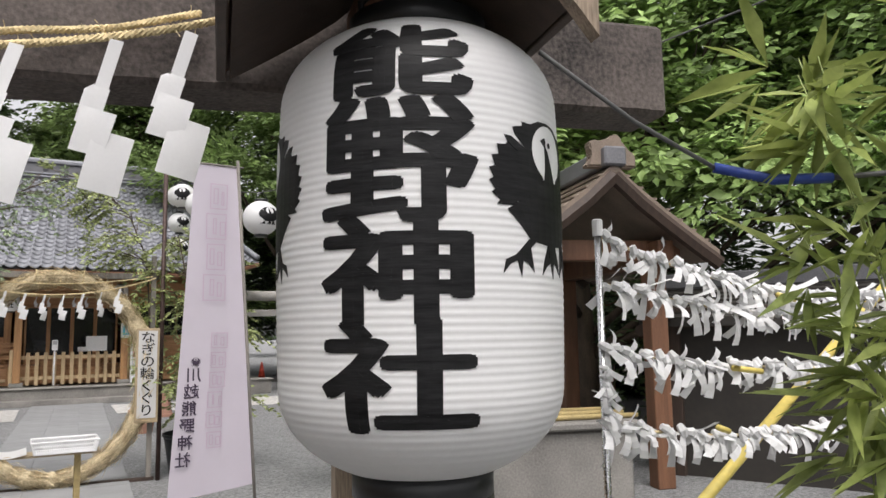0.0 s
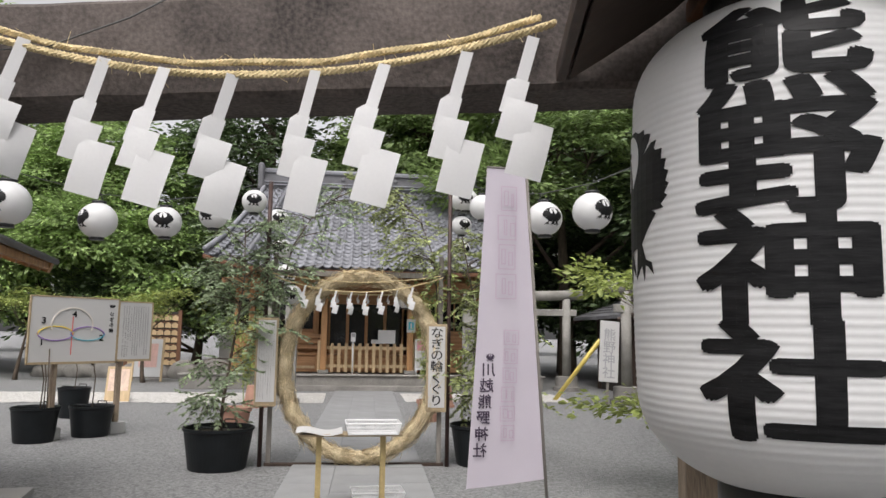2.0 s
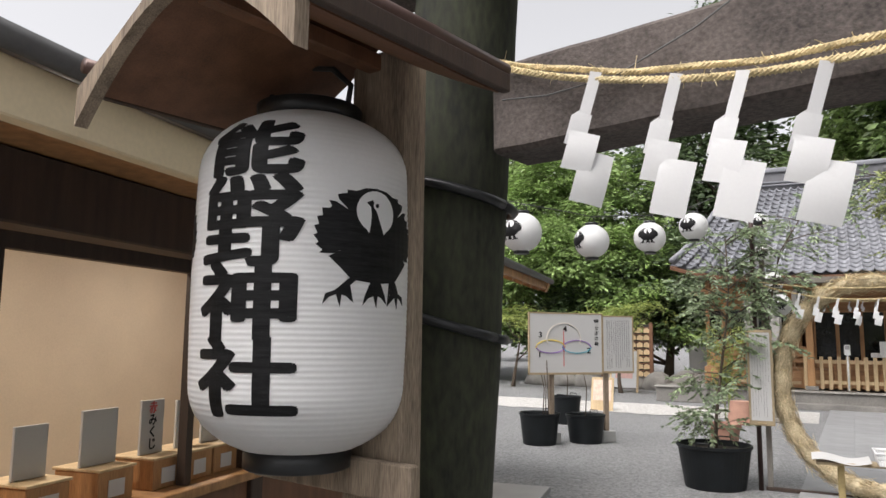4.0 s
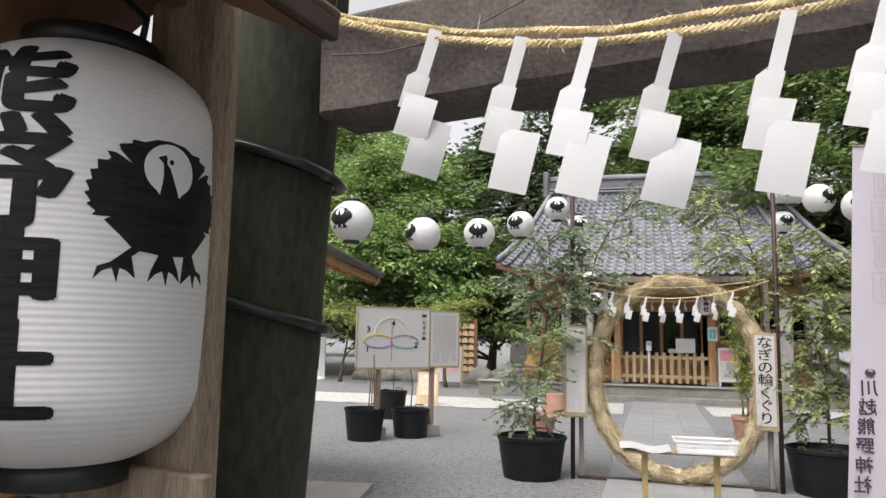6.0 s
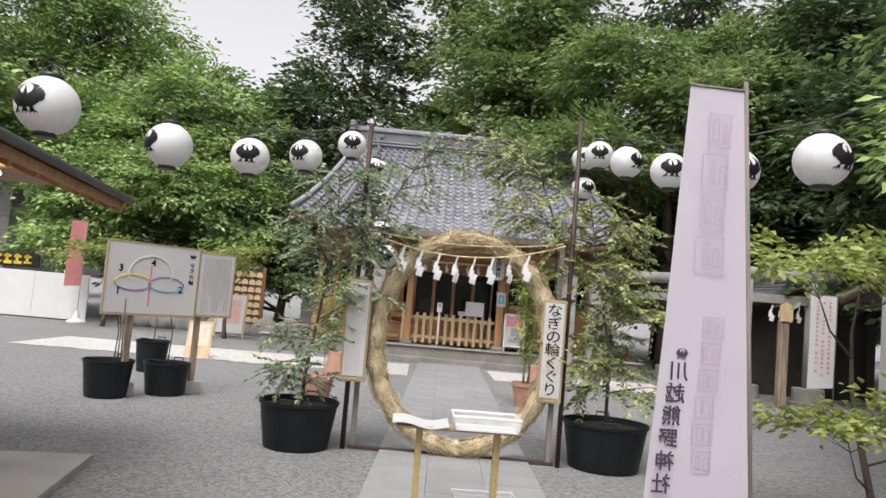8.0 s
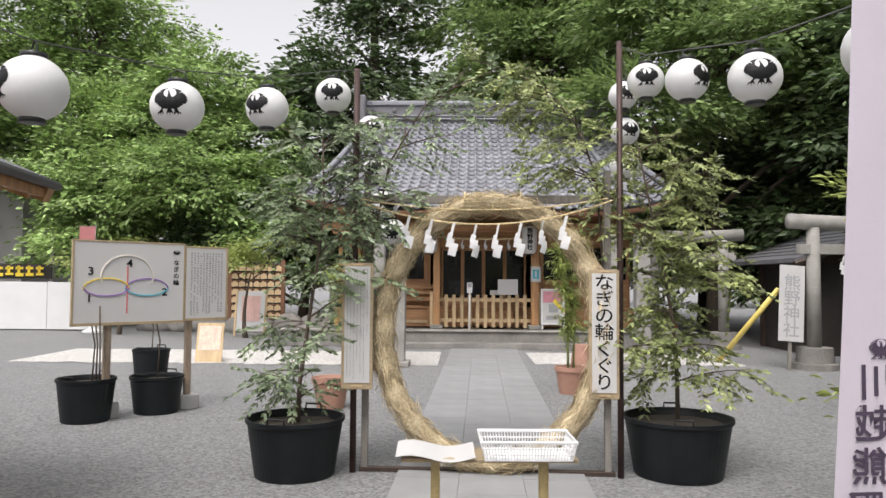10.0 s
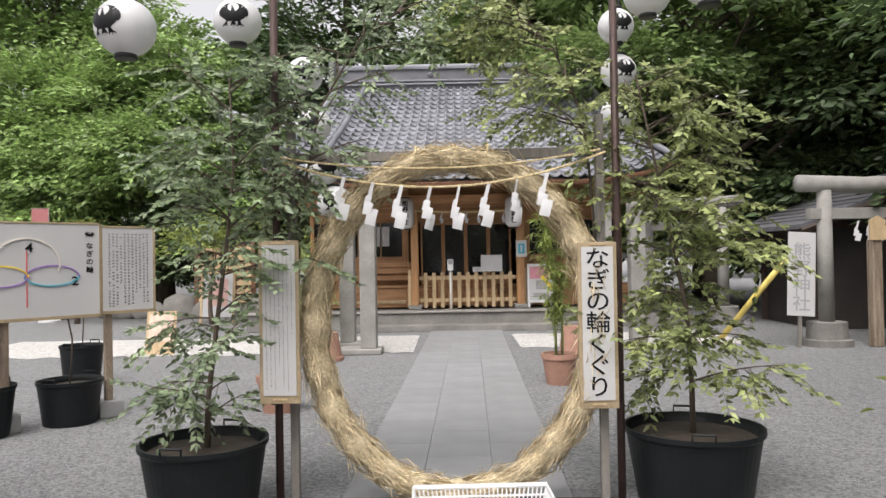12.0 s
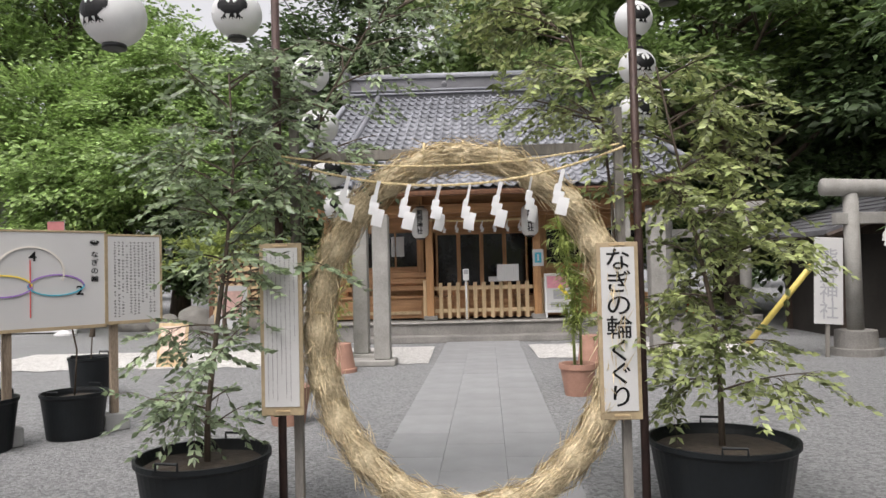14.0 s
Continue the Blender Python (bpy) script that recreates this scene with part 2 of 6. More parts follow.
def thing(name, label, category, m=None, group="", kind=""):
    ob = new(name)
    ob.empty_display_size = 0.1
    if m is not None:
        ob.matrix_world = m
    return tagged(ob, label, category, group, kind)


def box(x0, x1, y0, y1, z0, z1, bevel=0.0, bm=None, m=None):
    own = bm is None
    b = bm if bm is not None else bmesh.new()
    r = bmesh.ops.create_cube(b, size=1)
    vs = r["verts"]
    for v in vs:
        v.co = Vector(((x0 + x1) / 2 + v.co.x * (x1 - x0), (y0 + y1) / 2 + v.co.y * (y1 - y0), (z0 + z1) / 2 + v.co.z * (z1 - z0)))
    if bevel:
        es = {e for v in vs for e in v.link_edges}
        out = bmesh.ops.bevel(b, geom=list(es), offset=bevel, segments=1, affect="EDGES")
        vs = out["verts"] if own else [v for v in out["verts"]]
    if m is not None:
        for v in (b.verts if own else vs):
            v.co = m @ v.co
    return b


def tube(points, radii, sides=10, bm=None, caps=True):
    """A tapered tube along points."""
    b = bm if bm is not None else bmesh.new()
    pts = [Vector(p) for p in points]
    if not hasattr(radii, "__len__"):
        radii = [radii] * len(pts)
    rings, side = [], None
    for i, p in enumerate(pts):
        d = (pts[min(i + 1, len(pts) - 1)] - pts[max(i - 1, 0)]).normalized()
        if side is None:
            side = d.orthogonal().normalized()
        side = (side - d * side.dot(d)).normalized()
        up = d.cross(side)
        rings.append([b.verts.new(p + radii[i] * (math.cos(a) * side + math.sin(a) * up)) for a in (2 * math.pi * k / sides for k in range(sides))])
    for r0, r1 in zip(rings, rings[1:]):
        for k in range(sides):
            b.faces.new((r0[k], r0[(k + 1) % sides], r1[(k + 1) % sides], r1[k]))
    if caps:
        b.faces.new(rings[0][::-1])
        b.faces.new(rings[-1])
    return b


def lathe(profile, sides=32, bm=None, squash=1.0):
    """Turns (radius, z) rows about z."""
    b = bm if bm is not None else bmesh.new()
    rings = [[b.verts.new((r * math.cos(2 * math.pi * k / sides), r * squash * math.sin(2 * math.pi * k / sides), z)) for k in range(sides)] for r, z in profile]
    for r0, r1 in zip(rings, rings[1:]):
        for k in range(sides):
            b.faces.new((r0[k], r0[(k + 1) % sides], r1[(k + 1) % sides], r1[k]))
    b.faces.new(rings[0][::-1])
    b.faces.new(rings[-1])
    return b


def sag(a, b, drop, n=12):
    a, b = Vector(a), Vector(b)
    return [a.lerp(b, i / n) - Vector((0, 0, drop * 4 * (i / n) * (1 - i / n))) for i in range(n + 1)]


def polygon(points, thick=0.002, bm=None):
    """A flat plate in the xz plane, its front at y = 0."""
    b = bm if bm is not None else bmesh.new()
    front = [b.verts.new((x, 0, z)) for x, z in points]
    back = [b.verts.new((x, thick, z)) for x, z in points]
    b.faces.new(front)
    b.faces.new(back[::-1])
    for i in range(len(points)):
        j = (i + 1) % len(points)
        b.faces.new((front[i], back[i], back[j], front[j]))
    return b


def text_mesh(body, size, fat=0.0, depth=0.001, gap=1.0):
    """Letters in the xz plane, centred, as a bmesh; one line per row."""
    cu = bpy.data.curves.new("letters", "FONT")
    cu.body, cu.size, cu.offset, cu.extrude, cu.space_line = body, size, fat, depth, gap
    cu.align_x, cu.align_y = "CENTER", "CENTER"
    cu.resolution_u = 3
    ob = new("letters", cu)
    me = bpy.data.meshes.new_from_object(ob.evaluated_get(bpy.context.evaluated_depsgraph_get()))
    bpy.data.objects.remove(ob)
    b = bmesh.new()
    b.from_mesh(me)
    bpy.data.meshes.remove(me)
    for v in b.verts:
        v.co = Vector((v.co.x, -v.co.z, v.co.y))
    return b


def cut_grid(b, step, lo=-0.5, hi=0.5):
    """Splits a bmesh along even planes in x and z, so that it can bend."""
    k = lo
    while k < hi:
        for no in ((1, 0, 0), (0, 0, 1)):
            bmesh.ops.bisect_plane(b, geom=list(b.verts) + list(b.edges) + list(b.faces), plane_co=(k, 0, k), plane_no=no)
        k += step
    return b


def leaf_mesh(name, base, along, up, length, width, material, parent=None, label="", fold=0.18):
    """Many pointed leaves, folded along the rib. base, along and up are n x 3 arrays; length and width n."""
    base, along, up = (np.asarray(a, float) for a in (base, along, up))
    along /= np.linalg.norm(along, axis=1)[:, None] + 1e-9
    side = np.cross(along, up)
    side /= np.linalg.norm(side, axis=1)[:, None] + 1e-9
    nrm = np.cross(side, along)
    length, width = np.asarray(length, float)[:, None], np.asarray(width, float)[:, None]
    mid = base + along * length * 0.45
    v = np.stack([base, mid + side * width / 2 + nrm * width * fold, base + along * length - nrm * length * 0.06, mid - side * width / 2 + nrm * width * fold], 1).reshape(-1, 3)
    n = len(base)
    me = bpy.data.meshes.new(name)
    me.vertices.add(4 * n)
    me.vertices.foreach_set("co", v.ravel().astype(np.float32))
    i = np.arange(n)[:, None] * 4
    tri = np.concatenate([i + np.array([[0, 1, 2]]), i + np.array([[0, 2, 3]])], 1).reshape(-1)
    me.loops.add(6 * n)
    me.loops.foreach_set("vertex_index", tri.astype(np.int32))
    me.polygons.add(2 * n)
    me.polygons.foreach_set("loop_start", (np.arange(2 * n) * 3).astype(np.int32))
    me.update(calc_edges=True)
    me.validate()
    return link(name, me, material, parent, label)


def rng_of(seed):
    return np.random.default_rng(seed)


def sprays(r, centres, radii, n, leaf, droop=0.25, flat=0.45, per=16, spread=0.55):
    """Leaf places for a crown: flat drooping fans set over the shells of ellipsoids."""
    cs, rs = np.array(centres, float), np.array(radii, float)
    w = rs[:, 0] * rs[:, 1] + rs[:, 0] * rs[:, 2]
    pick = r.choice(len(cs), n, p=w / w.sum())
    d = r.normal(size=(n, 3))
    d /= np.linalg.norm(d, axis=1)[:, None]
    d[:, 2] = np.where(d[:, 2] < -0.5, -d[:, 2], d[:, 2])
    shell = r.uniform(0.55, 1.08, (n, 1))
    hub = cs[pick] + d * rs[pick] * shell
    # gather the fans into flat layered boughs
    lead = r.integers(0, max(1, n // 13), n)
    bough = hub[lead] + r.normal(size=(n, 3)) * np.array([0.75, 0.75, 0.16]) * spread * 1.15
    far = r.random(n) < 0.86
    hub[far], d[far] = bough[far], d[lead][far]
    out = d.copy()
    out[:, 2] = out[:, 2] * flat - droop
    out /= np.linalg.norm(out, axis=1)[:, None]
    a = r.uniform(-1.3, 1.3, (n, per))
    side = np.cross(out, np.array([0, 0, 1.0]))
    side /= np.linalg.norm(side, axis=1)[:, None] + 1e-9
    along = out[:, None] * np.cos(a)[..., None] + side[:, None] * np.sin(a)[..., None]
    along += r.normal(size=along.shape) * 0.22
    start = hub[:, None] + along * r.uniform(0, spread, (n, per, 1))
    start[..., 2] -= r.uniform(0, 0.12, (n, per)) * spread
    up = np.repeat(d, per, 0) * 0.75 + np.array([0, 0, 0.7]) + r.normal(size=(n * per, 3)) * 0.45
    k = n * per
    ln = leaf * r.uniform(0.6, 1.25, k)
    return start.reshape(-1, 3), along.reshape(-1, 3), up, ln, ln * r.uniform(0.35, 0.55, k)


def tree(name, label, at, height, trunk_r, clumps, n, leaf, material, seed, per=16, spread=0.55, droop=0.25, lean=(0, 0)):
    """A trunk, limbs to each clump, and a crown of leaf fans. clumps: (x, y, z, rx, ry, rz) from the tree's foot."""
    r = rng_of(seed)
    t = thing(name, label, "tree", Matrix.Translation(at))
    pts = [Vector((lean[0] * k + 0.15 * math.sin(3 * k + seed), lean[1] * k + 0.1 * math.cos(4 * k + seed), height * k - 0.1)) for k in (0, 0.2, 0.4, 0.6, 0.8, 1)]
    part("trunk", tube(pts, [trunk_r * (1.25 - k) if k else trunk_r * 1.5 for k in (0, 0.2, 0.4, 0.6, 0.8, 1)], 10), M["bark"], t, smooth=True)
    for c in clumps:
        b = bmesh.new()
        e = Vector(c[:3])
        k = min(0.9, max(0.2, (e.z - 0.9 * math.hypot(e.x, e.y)) / height))
        s = pts[min(4, int(k * 5))].lerp(pts[min(5, int(k * 5) + 1)], k * 5 % 1)
        mid = s.lerp(e, 0.5) + Vector((0, 0, -0.15))
        tube([s, mid, e], [trunk_r * 0.45, trunk_r * 0.28, trunk_r * 0.1], 6, b)
        for q in range(5):
            d = Vector(r.normal(size=3))
            d.normalize()
            tube([mid.lerp(e, 0.5), e + Vector((d.x * c[3], d.y * c[4], abs(d.z) * c[5] * 0.7)) * 0.8], [trunk_r * 0.12, trunk_r * 0.04], 5, b)
        part("limb", b, M["bark"], t, smooth=True)
    leaf_mesh("crown", *sprays(r, [c[:3] for c in clumps], [c[3:] for c in clumps], n, leaf, per=per, spread=spread, droop=droop), material, t, "crown of many small leaves")
    return t


# ---- ground ----
b = bmesh.new()
bmesh.ops.create_grid(b, x_segments=40, y_segments=40, size=300)
for v in b.verts:
    v.co.z = 0.0
tagged(part("ground", b, M["gravel"]), "grey crushed gravel forecourt", "ground", kind="structure")

# strips of paler gravel before the hall, ragged along the near edge
for x0, x1, y0, y1 in ((-9.5, -0.95, 18.2, 20.9), (1.0, 5.2, 18.6, 20.9)):
    r = rng_of(int(x1 * 10) + 99)
    b = bmesh.new()
    n = 46
    low = [b.verts.new((x0 + (x1 - x0) * i / n, y0 + r.uniform(-0.12, 0.12), 0.012)) for i in range(n + 1)]
    high = [b.verts.new((x0 + (x1 - x0) * i / n, y1 + r.uniform(-0.05, 0.05), 0.02)) for i in range(n + 1)]
    for i in range(n):
        b.faces.new((low[i], low[i + 1], high[i + 1], high[i]))
    tagged(part("gravel_bed", b, M["white_gravel"]), "strip of paler gravel before the hall", "gravel bed", "pale gravel beds", "structure")


def along_path(s, q):
    """A place on the paved path: s metres along it, q across."""
    a = radians(1.6)
    return Vector((-0.83 + 0.83 + 0.02 + (s - 20.2) * math.sin(a) + q * math.cos(a), s * 1.0 - q * math.sin(a), 0))


# ---- stone gateway by the camera ----
GATE_TURN = -11.07
GATE = pose(-1.529, 2.603, 0, 0, 0, GATE_TURN)
# frame of the corner beside the gateway: fortune rack, cable and near bamboo
CORNER = pose(-0.163, 0.032, 0.371, 0, 0, -0.8) @ Matrix.Scale(0.8, 4)


def gateway():
    t = thing("stone_torii", "dark weathered stone torii gateway with mossy round pillars", "torii gate", GATE)
    r = rng_of(4)
    span = 2.0
    for x, lean in ((-0.215, 0.075), (span, -0.055)):
        b = bmesh.new()
        prof = [(0.2, 0), (0.19, 0.12), (0.172, 0.16), (0.168, 0.8), (0.163, 1.6), (0.158, 2.4), (0.15, 2.9)]
        prof = [(q + (w - q) * k / 4, u + (h - u) * k / 4) for (q, u), (w, h) in zip(prof, prof[1:]) for k in range(4)] + prof[-1:]
        lathe(prof, 28, b)
        for v in b.verts:
            k = noise.noise(v.co * 3) * 0.008
            v.co += Vector((x + lean * (v.co.z - 1.35) + k, 0.23 + k, 0))
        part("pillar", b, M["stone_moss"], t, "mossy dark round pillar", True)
    b = box(0.06, 2.62, 0.1, 0.27, 2.13, 2.365, 0.012)
    bmesh.ops.subdivide_edges(b, edges=[e for e in b.edges if e.calc_length() > 1], cuts=60, use_grid_fill=True)
    for v in b.verts:
        v.co += Vector((0, 1, 1)) * noise.noise(v.co * 9) * 0.005 + Vector((0, 0, 0.02 * (v.co.x - 0.2)))
    part("tie_beam", b, M["stone_dark"], t, "rough dark stone tie beam")
    part("strut", box(0.83, 1.03, 0.1, 0.24, 2.38, 2.72, 0.01), M["stone_dark"], t)
    part("top_lintel", box(-0.75, span + 0.75, 0.03, 0.33, 2.72, 3.02, 0.02), M["stone_dark"], t)
    for z in (2.06, 1.7):
        b = bmesh.new()
        pts = [Vector((-0.215 + (z - 1.35) * 0.075 + 0.174 * math.cos(a), 0.23 + 0.174 * math.sin(a), z + 0.045 * math.cos(a + 2.6))) for a in (2 * math.pi * k / 24 for k in range(25))]
        tube(pts, 0.014, 6, b)
        part("strap", b, M["black_plastic"], t, "black strap round the pillar", True)
    return t


gateway()


def rope_between(p, q, drop, radius, strands=3, turns=40, wander=0.0, n=160, phase=0.0):
    """A twisted straw rope as separate strands in one mesh."""
    b = bmesh.new()
    line = sag(p, q, drop, n)
    d = (Vector(q) - Vector(p)).normalized()
    side = d.cross(Vector((0, 0, 1))).normalized()
    for s in range(strands):
        pts = []
        for i, c in enumerate(line):
            a = phase + 2 * math.pi * (turns * i / n + s / strands)
            pts.append(c + 0.55 * radius * (math.cos(a) * side + math.sin(a) * Vector((0, 0, 1))) + side * wander * math.sin(i * 0.21))
        tube(pts, radius * 0.62, 5, b)
    r = rng_of(int(drop * 1000) + 7)
    for i in range(0, n, 2):
        c = line[i]
        e = c + Vector(r.normal(size=3)) * radius * 1.6
        tube([c, e], [0.0012, 0.0006], 3, b, False)
    return b


def shide(size=1.0, seed=0, curl=0.3):
    """A folded zigzag paper streamer, hung from the origin: a stem and three slanting steps of one strip."""
    r = rng_of(seed)
    b = bmesh.new()
    last = None
    plates = (((-0.004, 0.0), (0.03, -0.006), (-0.05, -0.185), 0.0, 0.0),
              ((-0.052, -0.108), (0.052, -0.014), (-0.024, -0.088), -0.003, 0.25),
              ((-0.058, -0.162), (0.076, -0.02), (-0.028, -0.1), -0.009, 0.6),
              ((-0.03, -0.215), (0.086, -0.022), (-0.034, -0.135), -0.015, 1.0))
    for (ox, oz), (ux, uz), (vx, vz), y0, share in plates:
        rows, cols = 8, 4
        turn = r.uniform(-0.35, 0.35) * curl
        g = []
        for i in range(rows):
            k = i / (rows - 1)
            bend = share * curl * 0.014 * math.sin(k * 3.0)
            row = []
            for j in range(cols):
                q = j / (cols - 1)
                x = ox + ux * q + vx * k
                z = oz + uz * q + vz * k
                y = y0 - bend + turn * ux * q + 0.35 * share * curl * ux * (q - 0.5) ** 2
                if last is not None and i == 0 and j == 0:
                    here = Vector((x * size, y * size, z * size))
                    row.append(min(last, key=lambda w: (w.co - here).length))
                else:
                    row.append(b.verts.new((x * size, y * size, z * size)))
            g.append(row)
        for u, v in zip(g, g[1:]):
            for j in range(cols - 1):
                b.faces.new((u[j], u[j + 1], v[j + 1], v[j]))
        last = [w for row in g for w in row]
    return b


wire = thing("slack_wire", "thin grey slack wire across the stone beam", "wire", GATE)
part("wire", tube([(0.13, 0.05, 2.245), (0.25, 0.06, 2.235), (0.42, 0.075, 2.25), (0.6, 0.085, 2.32), (0.72, 0.088, 2.385)], 0.0022, 5), M["cable"], wire, smooth=True)

# rope and streamers on the beam, in the gate's own axes
rope_thing = thing("shimenawa", "twisted straw rope with white zigzag paper streamers across the gateway", "sacred rope", GATE)
part("rope", rope_between((-0.05, 0.055, 2.41), (1.53, 0.06, 2.285), 0.165, 0.0088, 3, 52), M["rope"], rope_thing)
part("rope", rope_between((-0.06, 0.07, 2.425), (1.5, 0.075, 2.30), 0.148, 0.008, 3, 48, 0.008, 160, 1.0), M["rope"], rope_thing)
for i, (x, z) in enumerate(((0.377, 2.262), (0.561, 2.216), (0.695, 2.192), (0.844, 2.177), (1.022, 2.182), (1.167, 2.195), (1.339, 2.22), (1.476, 2.252))):
    o = part("streamer", shide(0.84, 20 + i, (0.9, 0.4, 0.3, 0.8, 0.3, 0.4, 0.3, 0.5)[i]), M["paper"], rope_thing, smooth=True)
    o.matrix_local = pose(x, 0.045, z, (4, 2, -3, 6, 2, -2, 3, 0)[i], 0, (35, 12, 8, 20, -12, 6, -5, 10)[i])


# ---- tall lanterns under small roofs ----
def lantern_radius(z, h, r):
    """Profile of the long paper lantern: z from its middle."""
    k = abs(z) / (h / 2)
    return r * (1 - 0.045 * k ** 2) if k < 0.62 else r * ((1 - 0.045 * k ** 2) * math.sqrt(max(0.0, 1 - ((k - 0.62) / 0.44) ** 2.3)))


def crow_shapes():
    """The crest: a bird with lifted feathered wings, about one unit wide, as (points, layer): 0 and 2 black, 1 white."""
    def rim(deg, k):
        a = radians(deg)
        return (0.5 * k * math.cos(a), 0.01 + (0.36 if deg > 0 else 0.34) * k * math.sin(a))
    half = [(0.0, 0.37), (0.11, 0.36), (0.2, 0.325)]
    for i in range(9):
        d = 58 - 10.5 * i
        half += [rim(d + 3.9, 0.96), rim(d + 1, 1.04), rim(d - 2, 0.95), rim(d - 3.6, 0.72), rim(d - 4.4, 0.73), rim(d - 6, 0.95)]
    half += [rim(-50, 0.96), (0.22, -0.32), (0.06, -0.335)]
    out = [([(-x, z) for x, z in half[::-1]] + half[1:], 0)]
    hood = [(0.19 * math.sin(a), 0.19 + 0.16 * math.cos(a)) for a in (radians(-150 + 300 * k / 20) for k in range(21))]
    neck = [(0.075, 0.03), (0.06, 0.1), (0.055, 0.18), (0.06, 0.23), (0.045, 0.275), (0.0, 0.29), (-0.04, 0.28), (-0.1, 0.255), (-0.12, 0.225), (-0.06, 0.225), (-0.055, 0.16), (-0.06, 0.1), (-0.075, 0.03)]
    out.append((hood + neck, 1))
    for q, lay in ((0.034, 1), (0.017, 2)):
        out.append(([(q * math.cos(math.pi * k / 5), 0.24 + q * math.sin(math.pi * k / 5)) for k in range(10)], lay))
    for at, turn in ((-0.2, -0.12), (0.0, 0.0), (0.19, 0.06)):
        foot = at + turn
        out.append(([(at - 0.04, -0.31), (at + 0.04, -0.31), (foot + 0.035, -0.4), (foot + 0.1, -0.42), (foot + 0.12, -0.485), (foot + 0.06, -0.44), (foot + 0.025, -0.43), (foot + 0.012, -0.515), (foot - 0.02, -0.43), (foot - 0.07, -0.45), (foot - 0.12, -0.5), (foot - 0.1, -0.425), (foot - 0.03, -0.4)], 0))
    return out


def wrap(b, at, radius_of, lift):
    """Bends a plate in the xz plane round a lantern, at an angle."""
    for v in b.verts:
        z = v.co.z
        rad = radius_of(z) + lift - v.co.y
        a = at + v.co.x / max(0.05, radius_of(0))
        v.co = Vector((rad * math.sin(a), -rad * math.cos(a), z))
    return b


def bold_text(ch, size, d):
    """One heavy character: the letter laid over itself with small shifts."""
    out = bmesh.new()
    for i, (x, z) in enumerate(((0, 0), (d, 0), (-d, 0), (0, d * 0.7), (0, -d * 0.7), (d * 0.7, d * 0.5), (-d * 0.7, d * 0.5), (d * 0.7, -d * 0.5), (-d * 0.7, -d * 0.5))):
        g = text_mesh(ch, size, 0.0, 0.0004)
        for v in g.verts:
            v.co += Vector((x, -0.00008 * i, z))
        me = bpy.data.meshes.new("letter")
        g.to_mesh(me)
        g.free()
        out.from_mesh(me)
        bpy.data.meshes.remove(me)
    return out


def tall_lantern(label, m):
    H, R = 0.915, 0.304
    t = thing("paper_lantern", label, "lantern", m, "tall lanterns by the gateway")
    rad = lambda z: lantern_radius(z, H, R)
    ribs = 62
    prof = []
    for i in range(ribs * 4 + 1):
        z = -H / 2 + H * i / (ribs * 4)
        prof.append((max(0.15, rad(z)) + 0.0006 * math.cos(2 * math.pi * i / 4) * (1 if abs(z) < H * 0.46 else 0), z))
    part("shade", lathe(prof, 72), M["lantern"], t, "white ribbed shade", True)
    part("top_cap", lathe([(0.148, H / 2 - 0.005), (0.152, H / 2 + 0.045), (0.14, H / 2 + 0.05)], 40), M["black_plastic"], t, "black top ring", True)
    part("bottom_cap", lathe([(0.14, -H / 2 - 0.055), (0.148, -H / 2 - 0.05), (0.148, -H / 2 + 0.004)], 40), M["black_plastic"], t, "black bottom ring", True)
    part("hanger", tube([(-0.12, 0, H / 2 + 0.04), (-0.13, 0, H / 2 + 0.11), (-0.07, 0, H / 2 + 0.165), (0, 0, H / 2 + 0.175), (0.07, 0, H / 2 + 0.165), (0.13, 0, H / 2 + 0.11), (0.12, 0, H / 2 + 0.04)], 0.009, 6), M["black_plastic"], t, "black wire handle", True)
    for i, ch in enumerate("熊野神社"):
        g = bold_text(ch, 0.196, 0.0076)
        bmesh.ops.triangulate(g, faces=g.faces)
        cut_grid(g, 0.02, -0.14, 0.14)
        for v in g.verts:
            v.co.x *= 1.52
            v.co.z = v.co.z * 1.06 + 0.282 - 0.184 * i
        part("lettering", wrap(g, 0.0, rad, 0.0012), M["brush_ink"], t, "black brushed character")
    for side in (-72, 65):
        for pts, layer in crow_shapes():
            g = polygon([(x * 0.335, z * 0.35 + 0.1) for x, z in pts], 0.0008)
            bmesh.ops.triangulate(g, faces=g.faces)
            cut_grid(g, 0.025, -0.15, 0.3)
            part("crest", wrap(g, radians(side), rad, 0.0014 + 0.0012 * layer), M["lantern"] if layer == 1 else M["brush_ink"], t)
    return t


tall_lantern("tall white paper lantern with black characters under a small roof", pose(0.295, 2.065, 1.792, 0, 0, -34) @ Matrix.Scale(0.832, 4))
tall_lantern("tall white paper lantern with a bird crest, beside the mossy pillar", pose(-1.80, 2.39, 1.787, 0, 0, 10) @ Matrix.Scale(0.832, 4))


